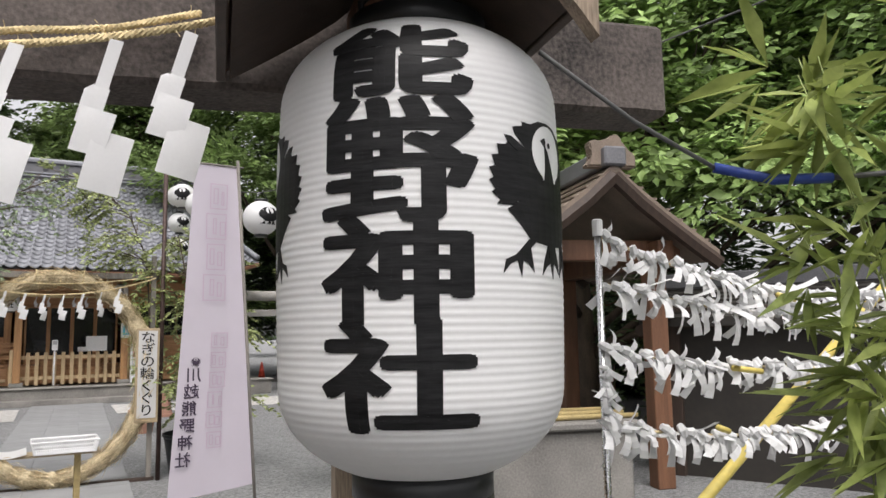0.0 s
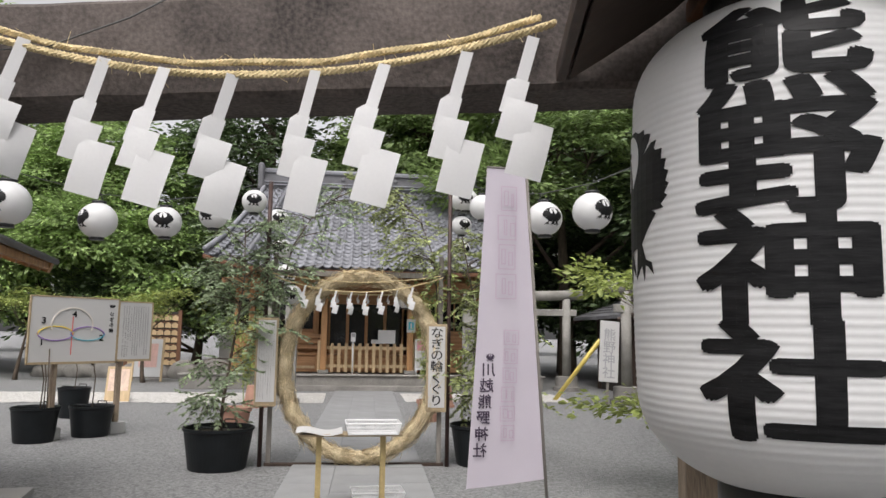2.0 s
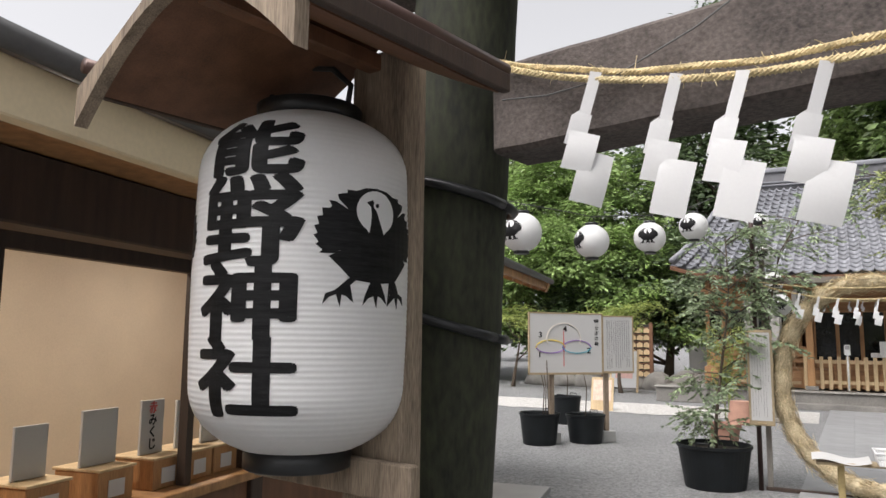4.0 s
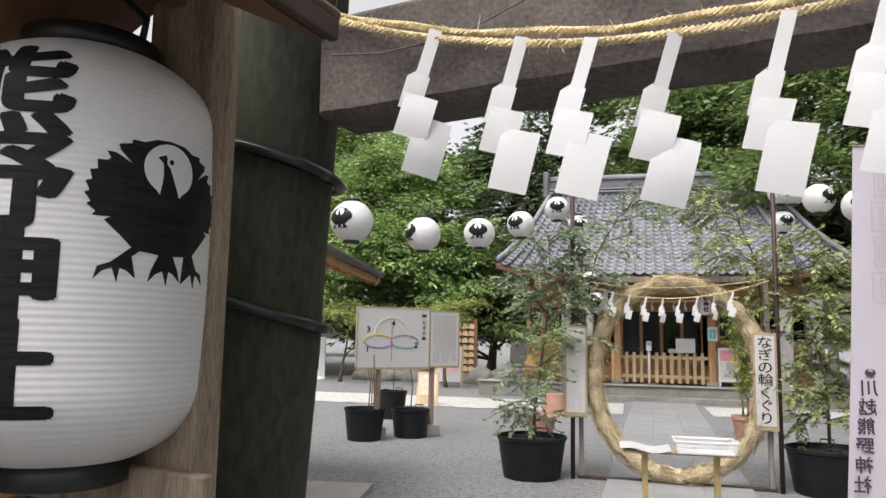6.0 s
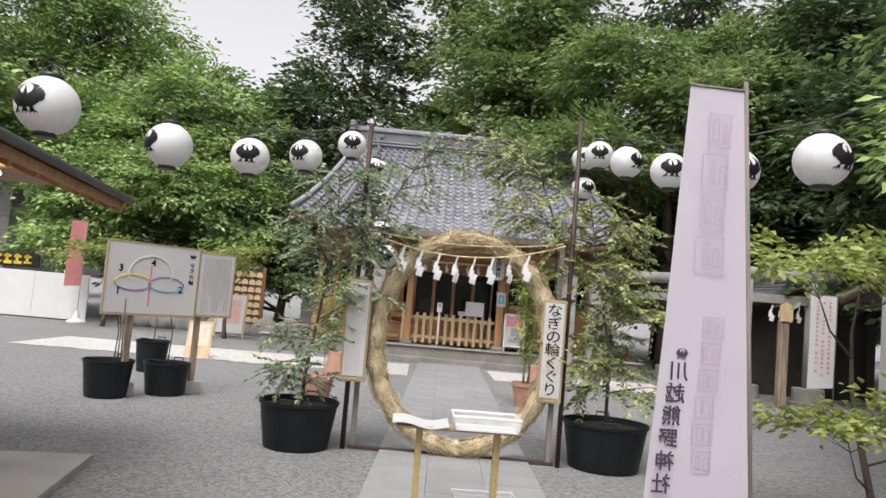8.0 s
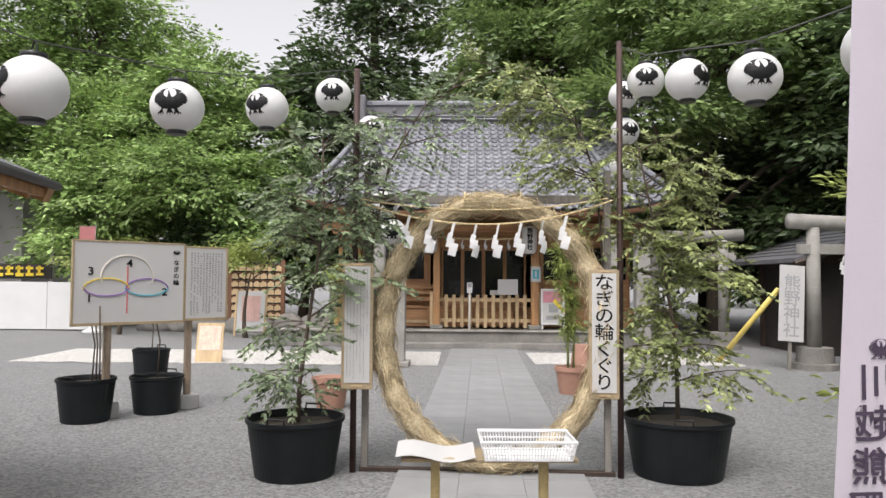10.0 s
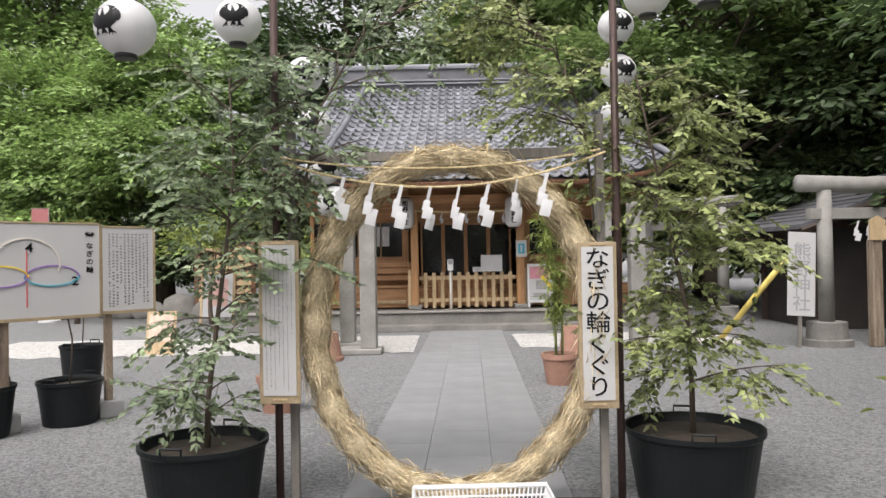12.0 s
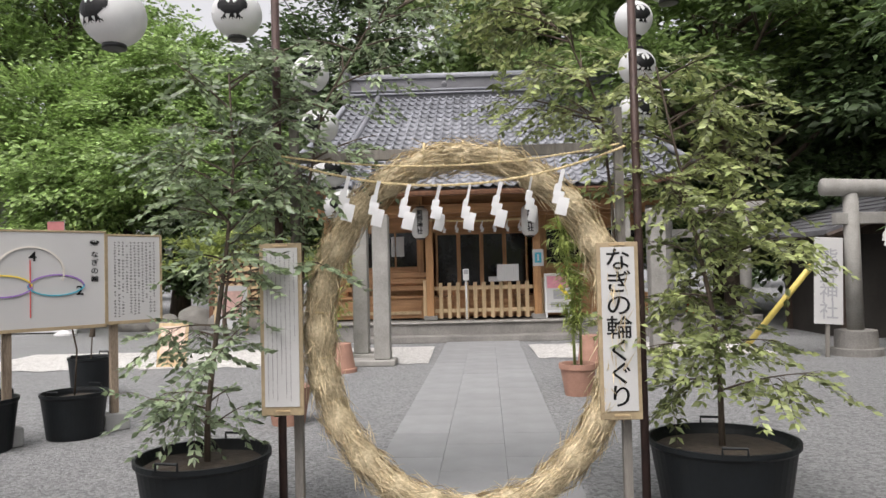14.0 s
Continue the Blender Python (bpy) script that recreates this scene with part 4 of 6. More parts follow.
def hollow(x, z, w, h, g, line=0.006):
    """A large outlined glyph too faint to read: an outer outline and two inner ones."""
    cells = [(-w / 2, w / 2, -h / 2, h / 2), (-w * 0.3, -w * 0.02, -h * 0.3, h * 0.32), (w * 0.1, w * 0.34, -h * 0.34, h * 0.2)]
    for x0, x1, z0, z1 in cells:
        x0, x1 = x0 + r.uniform(-0.01, 0.01), x1 + r.uniform(-0.01, 0.01)
        for q in ((x0, x1, z0, z0 + line), (x0, x1, z1 - line, z1), (x0, x0 + line, z0, z1), (x1 - line, x1, z0, z1)):
            box(x + q[0], x + q[1], -0.0145, -0.014, z + q[2], z + q[3], 0, g)


g = bmesh.new()
for i in range(4):
    hollow(-0.315 - 0.006 * i, 2.56 - 0.2 * i, 0.13, 0.17, g)
for i in range(6):
    hollow(-0.3 - 0.004 * i, 1.62 - 0.125 * i, 0.1, 0.1, g, 0.005)
part("lettering", g, M["pink_print"], ban, "faint pink outlined print")["kind"] = "stuff"


# ---- notice boards with tubs ----
nb = thing("notice_board", "white board with a coloured walking diagram on two posts", "notice board", pose(-4.977, 12.187, 0.06, 0, 0, 45.8) @ Matrix.Diagonal((1.146, 1, 1, 1)))
part("board", box(0, 1.15, 0, 0.03, 1.06, 2.03, 0.004), M["white_board"], nb, "white diagram board")
part("board", box(1.17, 1.66, 0.0, 0.03, 1.09, 2.0, 0.004), M["white_board"], nb, "white text board")
for x0, x1, z0, z1 in ((-0.02, 1.165, 1.04, 2.05), (1.155, 1.68, 1.06, 2.02)):
    for a in ((x0, x1, z0, z0 + 0.035), (x0, x1, z1 - 0.02, z1), (x0, x0 + 0.02, z0, z1), (x1 - 0.02, x1, z0, z1)):
        part("frame_rail", box(a[0], a[1], -0.006, 0.036, a[2], a[3], 0.002), M["bamboo_frame"], nb)
for x in (0.36, 1.24):
    part("post", box(x - 0.035, x + 0.035, 0.04, 0.1, 0.1, 1.95, 0.005), M["wood_weathered"], nb)
    part("footing", box(x - 0.11, x + 0.11, -0.03, 0.18, -0.06, 0.12, 0.01), M["concrete"], nb, "concrete block foot")
for cx, col0, col1 in ((0.32, "purple_print", "yellow_print"), (0.74, "teal", "teal")):
    for q in range(2):
        b = bmesh.new()
        pts = [Vector((cx + 0.23 * math.cos(a), -0.004, 1.47 + (0.13 - 0.02 * q) * math.sin(a) + 0.03 * q)) for a in (math.pi * (q + k / 12) for k in range(13))]
        tube(pts, 0.009, 4, b)
        part("diagram_line", b, M[col0 if q else col1] if cx < 0.5 else M["teal" if q else "purple_print"], nb)
part("diagram_line", tube([Vector((0.53 + 0.27 * math.cos(a), -0.003, 1.62 + 0.26 * math.sin(a))) for a in (math.pi * (-0.1 + 1.2 * k / 16) for k in range(17))], 0.012, 4), mat("pale_print", (0.62, 0.58, 0.52), 0.6, 0.05), nb)
part("diagram_line", tube([(0.53, -0.004, 1.18), (0.53, -0.004, 1.75)], 0.006, 4), M["red_print"], nb)
for ch, x, z in (("1", 0.15, 1.36), ("2", 0.93, 1.43), ("3", 0.16, 1.68), ("4", 0.55, 1.78)):
    g = text_mesh(ch, 0.13, 0.002, 0.0005)
    for v in g.verts:
        v.co += Vector((x, -0.006, z))
    part("lettering", g, M["ink"], nb)
for i, ch in enumerate("なぎの輪"):
    g = text_mesh(ch, 0.07, 0.001, 0.0005)
    for v in g.verts:
        v.co += Vector((1.06, -0.003, 1.8 - i * 0.085))
    part("lettering", g, M["ink"], nb)
for pts, layer in crow_shapes():
    g = polygon([(1.06 + x * 0.09, 1.93 + z * 0.07) for x, z in pts], 0.001)
    for v in g.verts:
        v.co.y -= 0.003 + 0.002 * layer
    part("crest", g, M["white_board"] if layer == 1 else M["ink"], nb)
text_bars(nb, 1.22, 1.62, 1.14, 1.94, 11, rng_of(8), M["ink"], -0.003, w=0.6)
for p, rim, h, lab in (((-4.88, 12.35, 0), 0.33, 0.5, "round black plastic tub behind the notice board"), ((-4.3, 12.95, 0), 0.325, 0.46, "round black plastic tub behind the notice board"), ((-5.42, 15.4, 0), 0.29, 0.55, "round dark plastic tub on the gravel")):
    tub(p, rim, h, lab, "tubs by the notice board")
for (x, y), n in (((-4.83, 12.37), 3), ((-4.3, 12.95), 1), ((-5.42, 15.4), 1)):
    t = thing("plant_stakes", "bare thin stems standing in a black tub", "plant", pose(x, y, 0.38))
    for i in range(n):
        part("stem", tube([(0.05 * i, 0, 0), (0.02 + 0.03 * i, 0.02, 0.5), (-0.08 + 0.07 * i, 0.03, 0.95)], 0.009, 5), M["bark"], t, smooth=True)


# ---- string lanterns ----
ball_master = []


def ball_lantern(at, turn, r=0.15):
    if not ball_master:
        t = thing("string_lantern", "round white paper lantern with a black bird crest", "lantern", Matrix(), "round lanterns on the wires")
        prof = []
        for i in range(41):
            a = -math.pi / 2 + math.pi * i / 40
            rad = r * math.cos(a)
            prof.append((max(0.055, rad) + 0.0008 * math.cos(i * 3.1), r * 0.97 * math.sin(a)))
        prof = [p for p in prof if abs(p[1]) < r * 0.945]
        part("shade", lathe(prof, 32), M["lantern"], t, smooth=True)
        part("top_cap", lathe([(0.056, r * 0.9), (0.058, r * 1.06), (0.05, r * 1.07)], 20), M["black_plastic"], t, smooth=True)
        part("bottom_cap", lathe([(0.05, -r * 1.06), (0.058, -r * 1.05), (0.056, -r * 0.9)], 20), M["black_plastic"], t, smooth=True)
        part("hanger", tube([(-0.05, 0, r * 1.05), (-0.04, 0, r * 1.3), (0, 0, r * 1.42), (0.04, 0, r * 1.3), (0.05, 0, r * 1.05)], 0.004, 5), M["black_plastic"], t)
        rad = lambda z: math.sqrt(max(0.001, r * r - (z / 0.97) ** 2))
        for pts, layer in crow_shapes():
            g = polygon([(x * 0.188, z * 0.175 + 0.014) for x, z in pts], 0.0006)
            bmesh.ops.triangulate(g, faces=g.faces)
            cut_grid(g, 0.025, -0.12, 0.12)
            part("crest", wrap(g, 0, rad, 0.002 + 0.0014 * layer), M["lantern"] if layer == 1 else M["ink"], t)
        t.matrix_world = pose(*at, 0, 0, turn)
        ball_master.append(t)
        return t
    return copy_thing(ball_master[0], pose(*at, 0, 0, turn))


for p, a in (((-2.86, 5.05, 2.40), -10), ((-2.659, 5.958, 2.438), -14), ((-2.467, 7.11, 2.506), -45), ((-2.163, 8.008, 2.639), 5), ((-1.909, 8.995, 2.871), -20), ((-1.606, 9.941, 3.205), 5),
             ((1.54, 5.3, 2.58), 35), ((1.38, 6.2, 2.57), 25), ((1.2, 6.9, 2.62), 15), ((1.167, 8.098, 2.836), -8), ((1.04, 8.938, 3.059), 35), ((1.0, 9.9, 3.32), -10),
             ((1.16, 11.45, 3.6), 10), ((1.2, 11.55, 3.24), 15), ((1.18, 11.5, 2.87), 20), ((-1.45, 11.3, 3.2), 10), ((-1.4, 11.4, 2.8), -10), ((-1.33, 11.42, 2.44), 30), ((-1.24, 11.45, 2.15), 5)):
    ball_lantern(p, a)
wires = thing("lantern_wires", "thin dark wires that carry the round lanterns", "wires")
for pts in ([(-4.3, 3.2, 2.75)] + [(-2.86, 5.05, 2.62), (-2.659, 5.958, 2.655), (-2.467, 7.11, 2.725), (-2.163, 8.008, 2.855), (-1.909, 8.995, 3.09), (-1.606, 9.941, 3.42), (-1.45, 10.2, 3.5)],
            [(2.1, 2.6, 2.9), (1.54, 5.3, 2.8), (1.38, 6.2, 2.79), (1.2, 6.9, 2.84), (1.167, 8.098, 3.055), (1.04, 8.938, 3.275), (1.0, 9.9, 3.54), (0.84, 10.2, 3.72)],
            [(1.2, 11.5, 3.9), (1.2, 11.5, 2.7)], [(-1.46, 11.4, 3.5), (-1.22, 11.4, 2.0)], [(0.84, 10.2, 3.7), (1.2, 11.5, 3.9)], [(-1.45, 10.2, 3.5), (-1.46, 11.4, 3.5)]):
    part("wire", tube(pts, 0.004, 5), M["cable"], wires)


# ---- the hall ----
HX = 0.15          # middle line of the hall
hall = thing("shrine_hall", "wooden shrine hall with a grey tiled roof on a stone platform", "shrine hall", pose(HX, 22.0, 0))
part("platform", box(-5.2, 5.2, 0.25, 9, 0, 0.39, 0.015), M["step_stone"], hall, "stone platform")
part("platform_cap", box(-5.25, 5.25, 0.2, 0.75, 0.392, 0.43, 0.008), M["stone_grey"], hall)
part("step", box(-2.7, 2.7, -0.25, 0.24, 0, 0.14, 0.01), M["step_stone"], hall, "stone step")
for x in (-1.28, 1.28):
    part("pillar", box(x - 0.09, x + 0.09, 0.92, 1.1, 0.43, 3.2, 0.012), M["wood_orange"], hall)
    part("pillar_base", box(x - 0.16, x + 0.16, 0.85, 1.17, 0.43, 0.53, 0.01), M["stone_grey"], hall)
for x in (-3.6, -1.6, 1.6, 3.6):
    part("pillar", box(x - 0.09, x + 0.09, 2.55, 2.73, 0.43, 3.6, 0.012), M["wood_orange"], hall)
part("eave_beam", box(-4.3, 4.3, 0.9, 1.08, 2.98, 3.2, 0.01), M["wood_orange_x"], hall)
part("eave_beam", box(-4.3, 4.3, 2.5, 2.68, 3.0, 3.3, 0.01), M["wood_orange_x"], hall)
# front wall: sliding glazed doors in the middle, wainscot and windows beside
part("wall", box(-4.1, 4.1, 2.75, 2.85, 2.62, 3.6), M["wood_orange_x"], hall)
part("floor_deck", box(-4.1, 4.1, 1.75, 2.75, 0.43, 0.95, 0.01), M["wood_orange_x"], hall)
for s in (-1, 1):
    part("wainscot", box(min(s * 1.65, s * 4.1), max(s * 1.65, s * 4.1), 2.66, 2.74, 0.95, 1.72), M["wood_orange_x"], hall)
    for i in range(4):
        x0 = s * (1.7 + i * 0.6)
        w = part("window", box(min(x0, x0 + s * 0.56), max(x0, x0 + s * 0.56), 2.7, 2.73, 1.74, 2.62), M["glass"], hall, "dark glazed window")
        part("mullion", box(x0 + s * 0.56 - 0.02, x0 + s * 0.56 + 0.02, 2.66, 2.74, 1.72, 2.62), M["wood_orange"], w)
for i in range(4):
    x0 = -1.2 + i * 0.6
    d = part("door", box(x0 + 0.05, x0 + 0.55, 2.7, 2.725, 1.2, 2.56), M["glass"], hall, "sliding glazed door")
    for q in (0.0, 0.55):
        part("stile", box(x0 + q, x0 + q + 0.05, 2.66, 2.73, 0.95, 2.62, 0.004), M["wood_orange"], d)
    part("rail", box(x0 + 0.05, x0 + 0.55, 2.66, 2.73, 0.95, 1.2, 0.004), M["wood_orange_x"], d)
    part("rail", box(x0 + 0.05, x0 + 0.55, 2.66, 2.73, 2.54, 2.62, 0.004), M["wood_orange_x"], d)
part("back_wall", box(-4.1, 4.1, 6.8, 6.9, 0.4, 4.0), M["wood_brown"], hall)
for x in (-4.1, 4.1):
    part("side_wall", box(x - 0.05, x + 0.05, 2.7, 6.85, 0.4, 4.0), M["wood_orange"], hall)
# offering rope of the hall and its paper
part("rope", rope_between((-1.3, 0.9, 2.82), (1.3, 0.9, 2.82), 0.05, 0.03, 3, 30, 0, 80), M["rope"], hall)
for i in range(7):
    o = part("streamer", shide(0.75, 60 + i, 0.4), M["paper"], hall)
    o.matrix_local = pose(-0.9 + i * 0.3, 0.86, 2.77, 0, 0, 10 * (i % 3 - 1))

# roof: front slope of tiles, back slope, ridge
EY, EZ, RY, RZ = -0.75, 3.42, 4.0, 6.55
roof = part("roof", bmesh.new(), M["tile_dark"], hall, "grey clay tile roof")
me = roof.data
b = bmesh.new()


def roof_at(u, k):
    """A point of the front slope: u across (-1 to 1), k from eave to ridge."""
    half = 4.55 + (3.55 - 4.55) * k
    y = EY + (RY - EY) * k
    z = EZ + (RZ - EZ) * (0.82 * k + 0.18 * k * k)
    z += 0.55 * max(0, abs(u) - 0.55) ** 2 * 3.2 * (1 - k) ** 2
    return Vector((half * u, y, z))


n = 24
for face in (1, -1):
    g = [[b.verts.new(roof_at(-1 + 2 * i / n, j / 10) * 1.0 - Vector((0, 0, 0.06))) for i in range(n + 1)] for j in range(11)]
    if face < 0:
        for row in g:
            for v in row:
                v.co.y = 2 * RY - v.co.y
    for u, v in zip(g, g[1:]):
        for i in range(n):
            b.faces.new((u[i], u[i + 1], v[i + 1], v[i]))
    ends = g
for s in (-1, 1):
    row = [roof_at(s, j / 10) for j in range(11)]
    f = [b.verts.new(p - Vector((0, 0, 0.06))) for p in row] + [b.verts.new((p.x, 2 * RY - p.y, p.z - 0.06)) for p in row[::-1][1:]]
    b.faces.new(f)
b.to_mesh(me)
b.free()
part("eave_board", tube([roof_at(-1 + 2 * i / n, 0) + Vector((0, 0.05, -0.12)) for i in range(n + 1)], 0.07, 6), M["wood_brown"], hall, "brown eave board")
b = bmesh.new()
for i in range(58):
    u = -0.97 + 1.94 * i / 57
    p, q = roof_at(u, 0.01), roof_at(u, 0.36)
    tube([p + Vector((0, 0, -0.14)), q + Vector((0, 0, -0.18))], 0.035, 4, b)
part("rafters", b, M["wood_orange"], hall)
part("soffit", box(-4.0, 4.0, 0.0, 3.0, 3.62, 3.64), M["wood_brown"], hall)
# ridge
part("ridge_wall", box(-3.6, 3.6, RY - 0.14, RY + 0.14, RZ - 0.1, RZ + 0.5, 0.01), M["tile_dark"], hall, "stacked ridge courses")
for k, (z, w) in enumerate(((RZ + 0.02, 0.22), (RZ + 0.12, 0.19), (RZ + 0.46, 0.2))):
    part("ridge_course", box(-3.65, 3.65, RY - w, RY + w, z, z + 0.05, 0.01), M["tile"], hall)
part("ridge_cap", tube([(-3.7, RY, RZ + 0.56), (3.7, RY, RZ + 0.56)], 0.09, 10), M["tile"], hall, smooth=True)
for s in (-1, 1):
    part("ridge_end", box(s * 3.66 - 0.1, s * 3.66 + 0.1, RY - 0.28, RY + 0.28, RZ - 0.15, RZ + 0.78, 0.05), M["tile_dark"], hall, "ornamental ridge end tile")
    for q in (0.0, 0.22):
        part("hip_ridge", tube([roof_at(s * (0.99 - q), j / 8) + Vector((0, 0, 0.08)) for j in range(9)], 0.075, 8), M["tile"], hall, smooth=True)
for i in range(4):
    part("ridge_crest", lathe([(0.07, 0), (0.075, 0.02), (0.03, 0.04)], 14), M["tile_dark"], hall).matrix_local = pose(-2.7 + 1.8 * i, RY - 0.15, RZ + 0.31, 90, 0, 0)


def tile_mesh(w, d):
    b = bmesh.new()
    prof = [(-0.5, 0.018), (-0.36, -0.004), (-0.12, -0.022), (0.12, -0.012), (0.26, 0.03), (0.38, 0.048), (0.5, 0.018)]
    rows = []
    for y, dz in ((-d * 0.62, 0.035), (d * 0.5, 0.0)):
        rows.append([b.verts.new((x * w, y, z + dz)) for x, z in prof])
    low = [b.verts.new((x * w, -d * 0.62, z + 0.008)) for x, z in prof]
    for i in range(len(prof) - 1):
        b.faces.new((rows[0][i], rows[0][i + 1], rows[1][i + 1], rows[1][i]))
        b.faces.new((low[i], low[i + 1], rows[0][i + 1], rows[0][i]))
    for f in b.faces:
        f.smooth = True
    me = bpy.data.meshes.new("roof_tile")
    b.to_mesh(me)
    b.free()
    me.materials.append(M["tile"])
    return me


ROWS_T, COLS_T = 21, 34
tm = tile_mesh(2 * 4.05 / COLS_T, 5.8 / ROWS_T)
rest_v, rest_f = [], []
src_v = [tuple(v.co) for v in tm.vertices]
src_f = [tuple(p.vertices) for p in tm.polygons]
count = 0
for j in range(ROWS_T):
    k = (j + 0.5) / ROWS_T
    for i in range(COLS_T):
        u = (-1 + 2 * (i + 0.5) / COLS_T) * 0.97
        p = roof_at(u, k)
        e = roof_at(u, min(1, k + 0.02)) - roof_at(u, k - 0.02)
        sx = (4.55 + (3.55 - 4.55) * k) / 4.05
        slope = math.degrees(math.atan2(e.z, e.y))
        m = pose(p.x, p.y, p.z + 0.0, slope, 0, 0) @ Matrix.Diagonal((sx, 1, 1, 1))
        if 8 <= i < 26 and j < 16:
            o = new("roof_tile", tm)
            o.parent = roof
            o.matrix_local = m
            count += 1
        else:
            base = len(rest_v)
            rest_v += [tuple(m @ Vector(c)) for c in src_v]
            rest_f += [tuple(base + q for q in f) for f in src_f]
me = bpy.data.meshes.new("roof_tiles")
me.from_pydata(rest_v, [], rest_f)
o = link("roof_tiles", me, M["tile"], roof)
o["kind"] = "stuff"

# fence and things on the platform
fence = thing("picket_fence", "low pale wooden picket fence before the hall doors", "fence", pose(HX, 23.12, 0.43))
for x in (-1.42, 1.4):
    part("fence_post", box(x - 0.04, x + 0.04, -0.04, 0.04, 0, 0.95, 0.006), M["wood_pale"], fence)
for z in (0.16, 0.7):
    part("fence_rail", box(-1.42, 1.4, 0.0, 0.03, z, z + 0.09, 0.004), M["wood_pale"], fence)
picket = None
for i in range(13):
    x = -1.24 + i * 0.207
    if picket is None:
        picket = part("picket", box(-0.045, 0.045, -0.03, 0.0, 0.02, 0.88, 0.005), M["wood_pale"], fence)
        o = picket
    else:
        o = new("picket", picket.data)
        o.parent = fence
    o.matrix_local = pose(x, 0, 0)

bench = thing("bench", "long wooden bench on the hall's porch", "bench", pose(-2.55 + HX, 23.9, 0.43))
part("seat", box(-1.2, 1.2, -0.25, 0.2, 0.5, 0.56, 0.006), M["wood_orange_x"], bench)
for z in (0.68, 0.86, 1.02):
    part("back_slat", box(-1.2, 1.2, 0.2, 0.24, z, z + 0.12, 0.005), M["wood_orange_x"], bench)
for x in (-1.05, 1.05):
    part("leg", box(x - 0.05, x + 0.05, -0.22, 0.2, 0, 0.5, 0.006), M["wood_orange"], bench)
part("stretcher", box(-1.2, 1.2, -0.2, -0.16, 0.1, 0.18, 0.005), M["wood_pale"], bench)

obox = thing("offering_box", "wooden offering box behind the fence", "offering box", pose(HX, 23.7, 0.43))
part("body", box(-0.75, 0.75, -0.3, 0.3, 0.05, 0.75, 0.01), M["wood_orange_x"], obox)
for i in range(12):
    part("slat", box(-0.7 + i * 0.12, -0.64 + i * 0.12, -0.28, 0.28, 0.75, 0.79, 0.004), M["wood_orange"], obox)

disp = thing("sanitiser_stand", "thin white sanitiser stand with a dispenser", "dispenser stand", pose(-0.42 + HX, 22.75, 0.43))
part("foot", box(-0.16, 0.16, -0.14, 0.14, 0, 0.02, 0.004), M["steel"], disp)
part("pole", tube([(0, 0, 0.02), (0, 0, 0.95)], 0.022, 10), M["white_plastic"], disp, smooth=True)
part("dispenser", box(-0.07, 0.07, -0.07, 0.05, 0.93, 1.2, 0.015), M["white_plastic"], disp)
part("panel", box(-0.05, 0.05, -0.074, -0.0705, 1.08, 1.18), M["grey_print"], disp)

ps = thing("poster_stand", "white framed standing poster with pink and grey print", "poster stand", pose(1.75 + HX, 22.85, 0.43, -8))
part("frame", box(-0.31, 0.31, 0, 0.025, 0.12, 1.06, 0.006), M["white_plastic"], ps)
part("poster", box(-0.27, 0.27, -0.006, -0.001, 0.18, 1.02), M["white_board"], ps)
part("print", box(-0.25, 0.25, -0.012, -0.008, 0.7, 0.99), mat("rose_print", (0.6, 0.25, 0.3), 0.6, 0.2, 9, 40, 0), ps)
part("print", box(-0.11, 0.13, -0.012, -0.008, 0.44, 0.66), M["grey_print"], ps)
part("print", box(-0.18, 0.2, -0.012, -0.008, 0.25, 0.36), M["grey_print"], ps)
part("print", polygon([(0.0, 0.72), (0.26, 0.42), (0.3, 0.5), (0.06, 0.8)], 0.002), M["yellow_print"], ps).matrix_local = pose(0, -0.018, 0)
for x in (-0.28, 0.28):
    part("leg", box(x - 0.02, x + 0.02, 0.0, 0.03, 0, 0.14), M["white_plastic"], ps)
    part("leg", box(x - 0.02, x + 0.02, 0.25, 0.28, 0, 0.9), M["white_plastic"], ps)

for x, y, w, h, z, mt, lab in ((0.58, 22.98, 0.52, 0.4, 1.32, "white_board", "white notice card standing on the fence"), (0.28, 23.3, 0.3, 0.12, 1.31, "paper", "small stack of white papers on the offering box")):
    t = tagged(part("notice_card", box(-w / 2, w / 2, 0, 0.02, 0, h, 0.004), M[mt]), lab, "notice")
    t.matrix_world = pose(x + HX, y, z)
    text_bars(t, -w * 0.42, w * 0.42, h * 0.1, h * 0.9, 8, rng_of(71), M["grey_print"], -0.003)
t = tagged(part("notice_card", box(-0.13, 0.13, 0, 0.01, 0, 0.4, 0.003), M["white_board"]), "small white and teal sign on a hall pillar", "sign")
t.matrix_world = pose(1.3 + HX, 22.88, 1.66)
part("print", box(-0.08, 0.08, -0.006, -0.002, 0.08, 0.32), M["teal"], t)
part("print", box(-0.02, 0.02, -0.012, -0.008, 0.12, 0.28), M["white_board"], t)
t = tagged(part("notice_card", box(-0.17, 0.17, 0, 0.01, 0, 0.52, 0.003), M["white_board"]), "white sheets pinned inside a hall window", "notice")
t.matrix_world = pose(-2.2 + HX, 24.66, 2.0)
text_bars(t, -0.14, 0.14, 0.05, 0.48, 5, rng_of(72), M["grey_print"], -0.003)


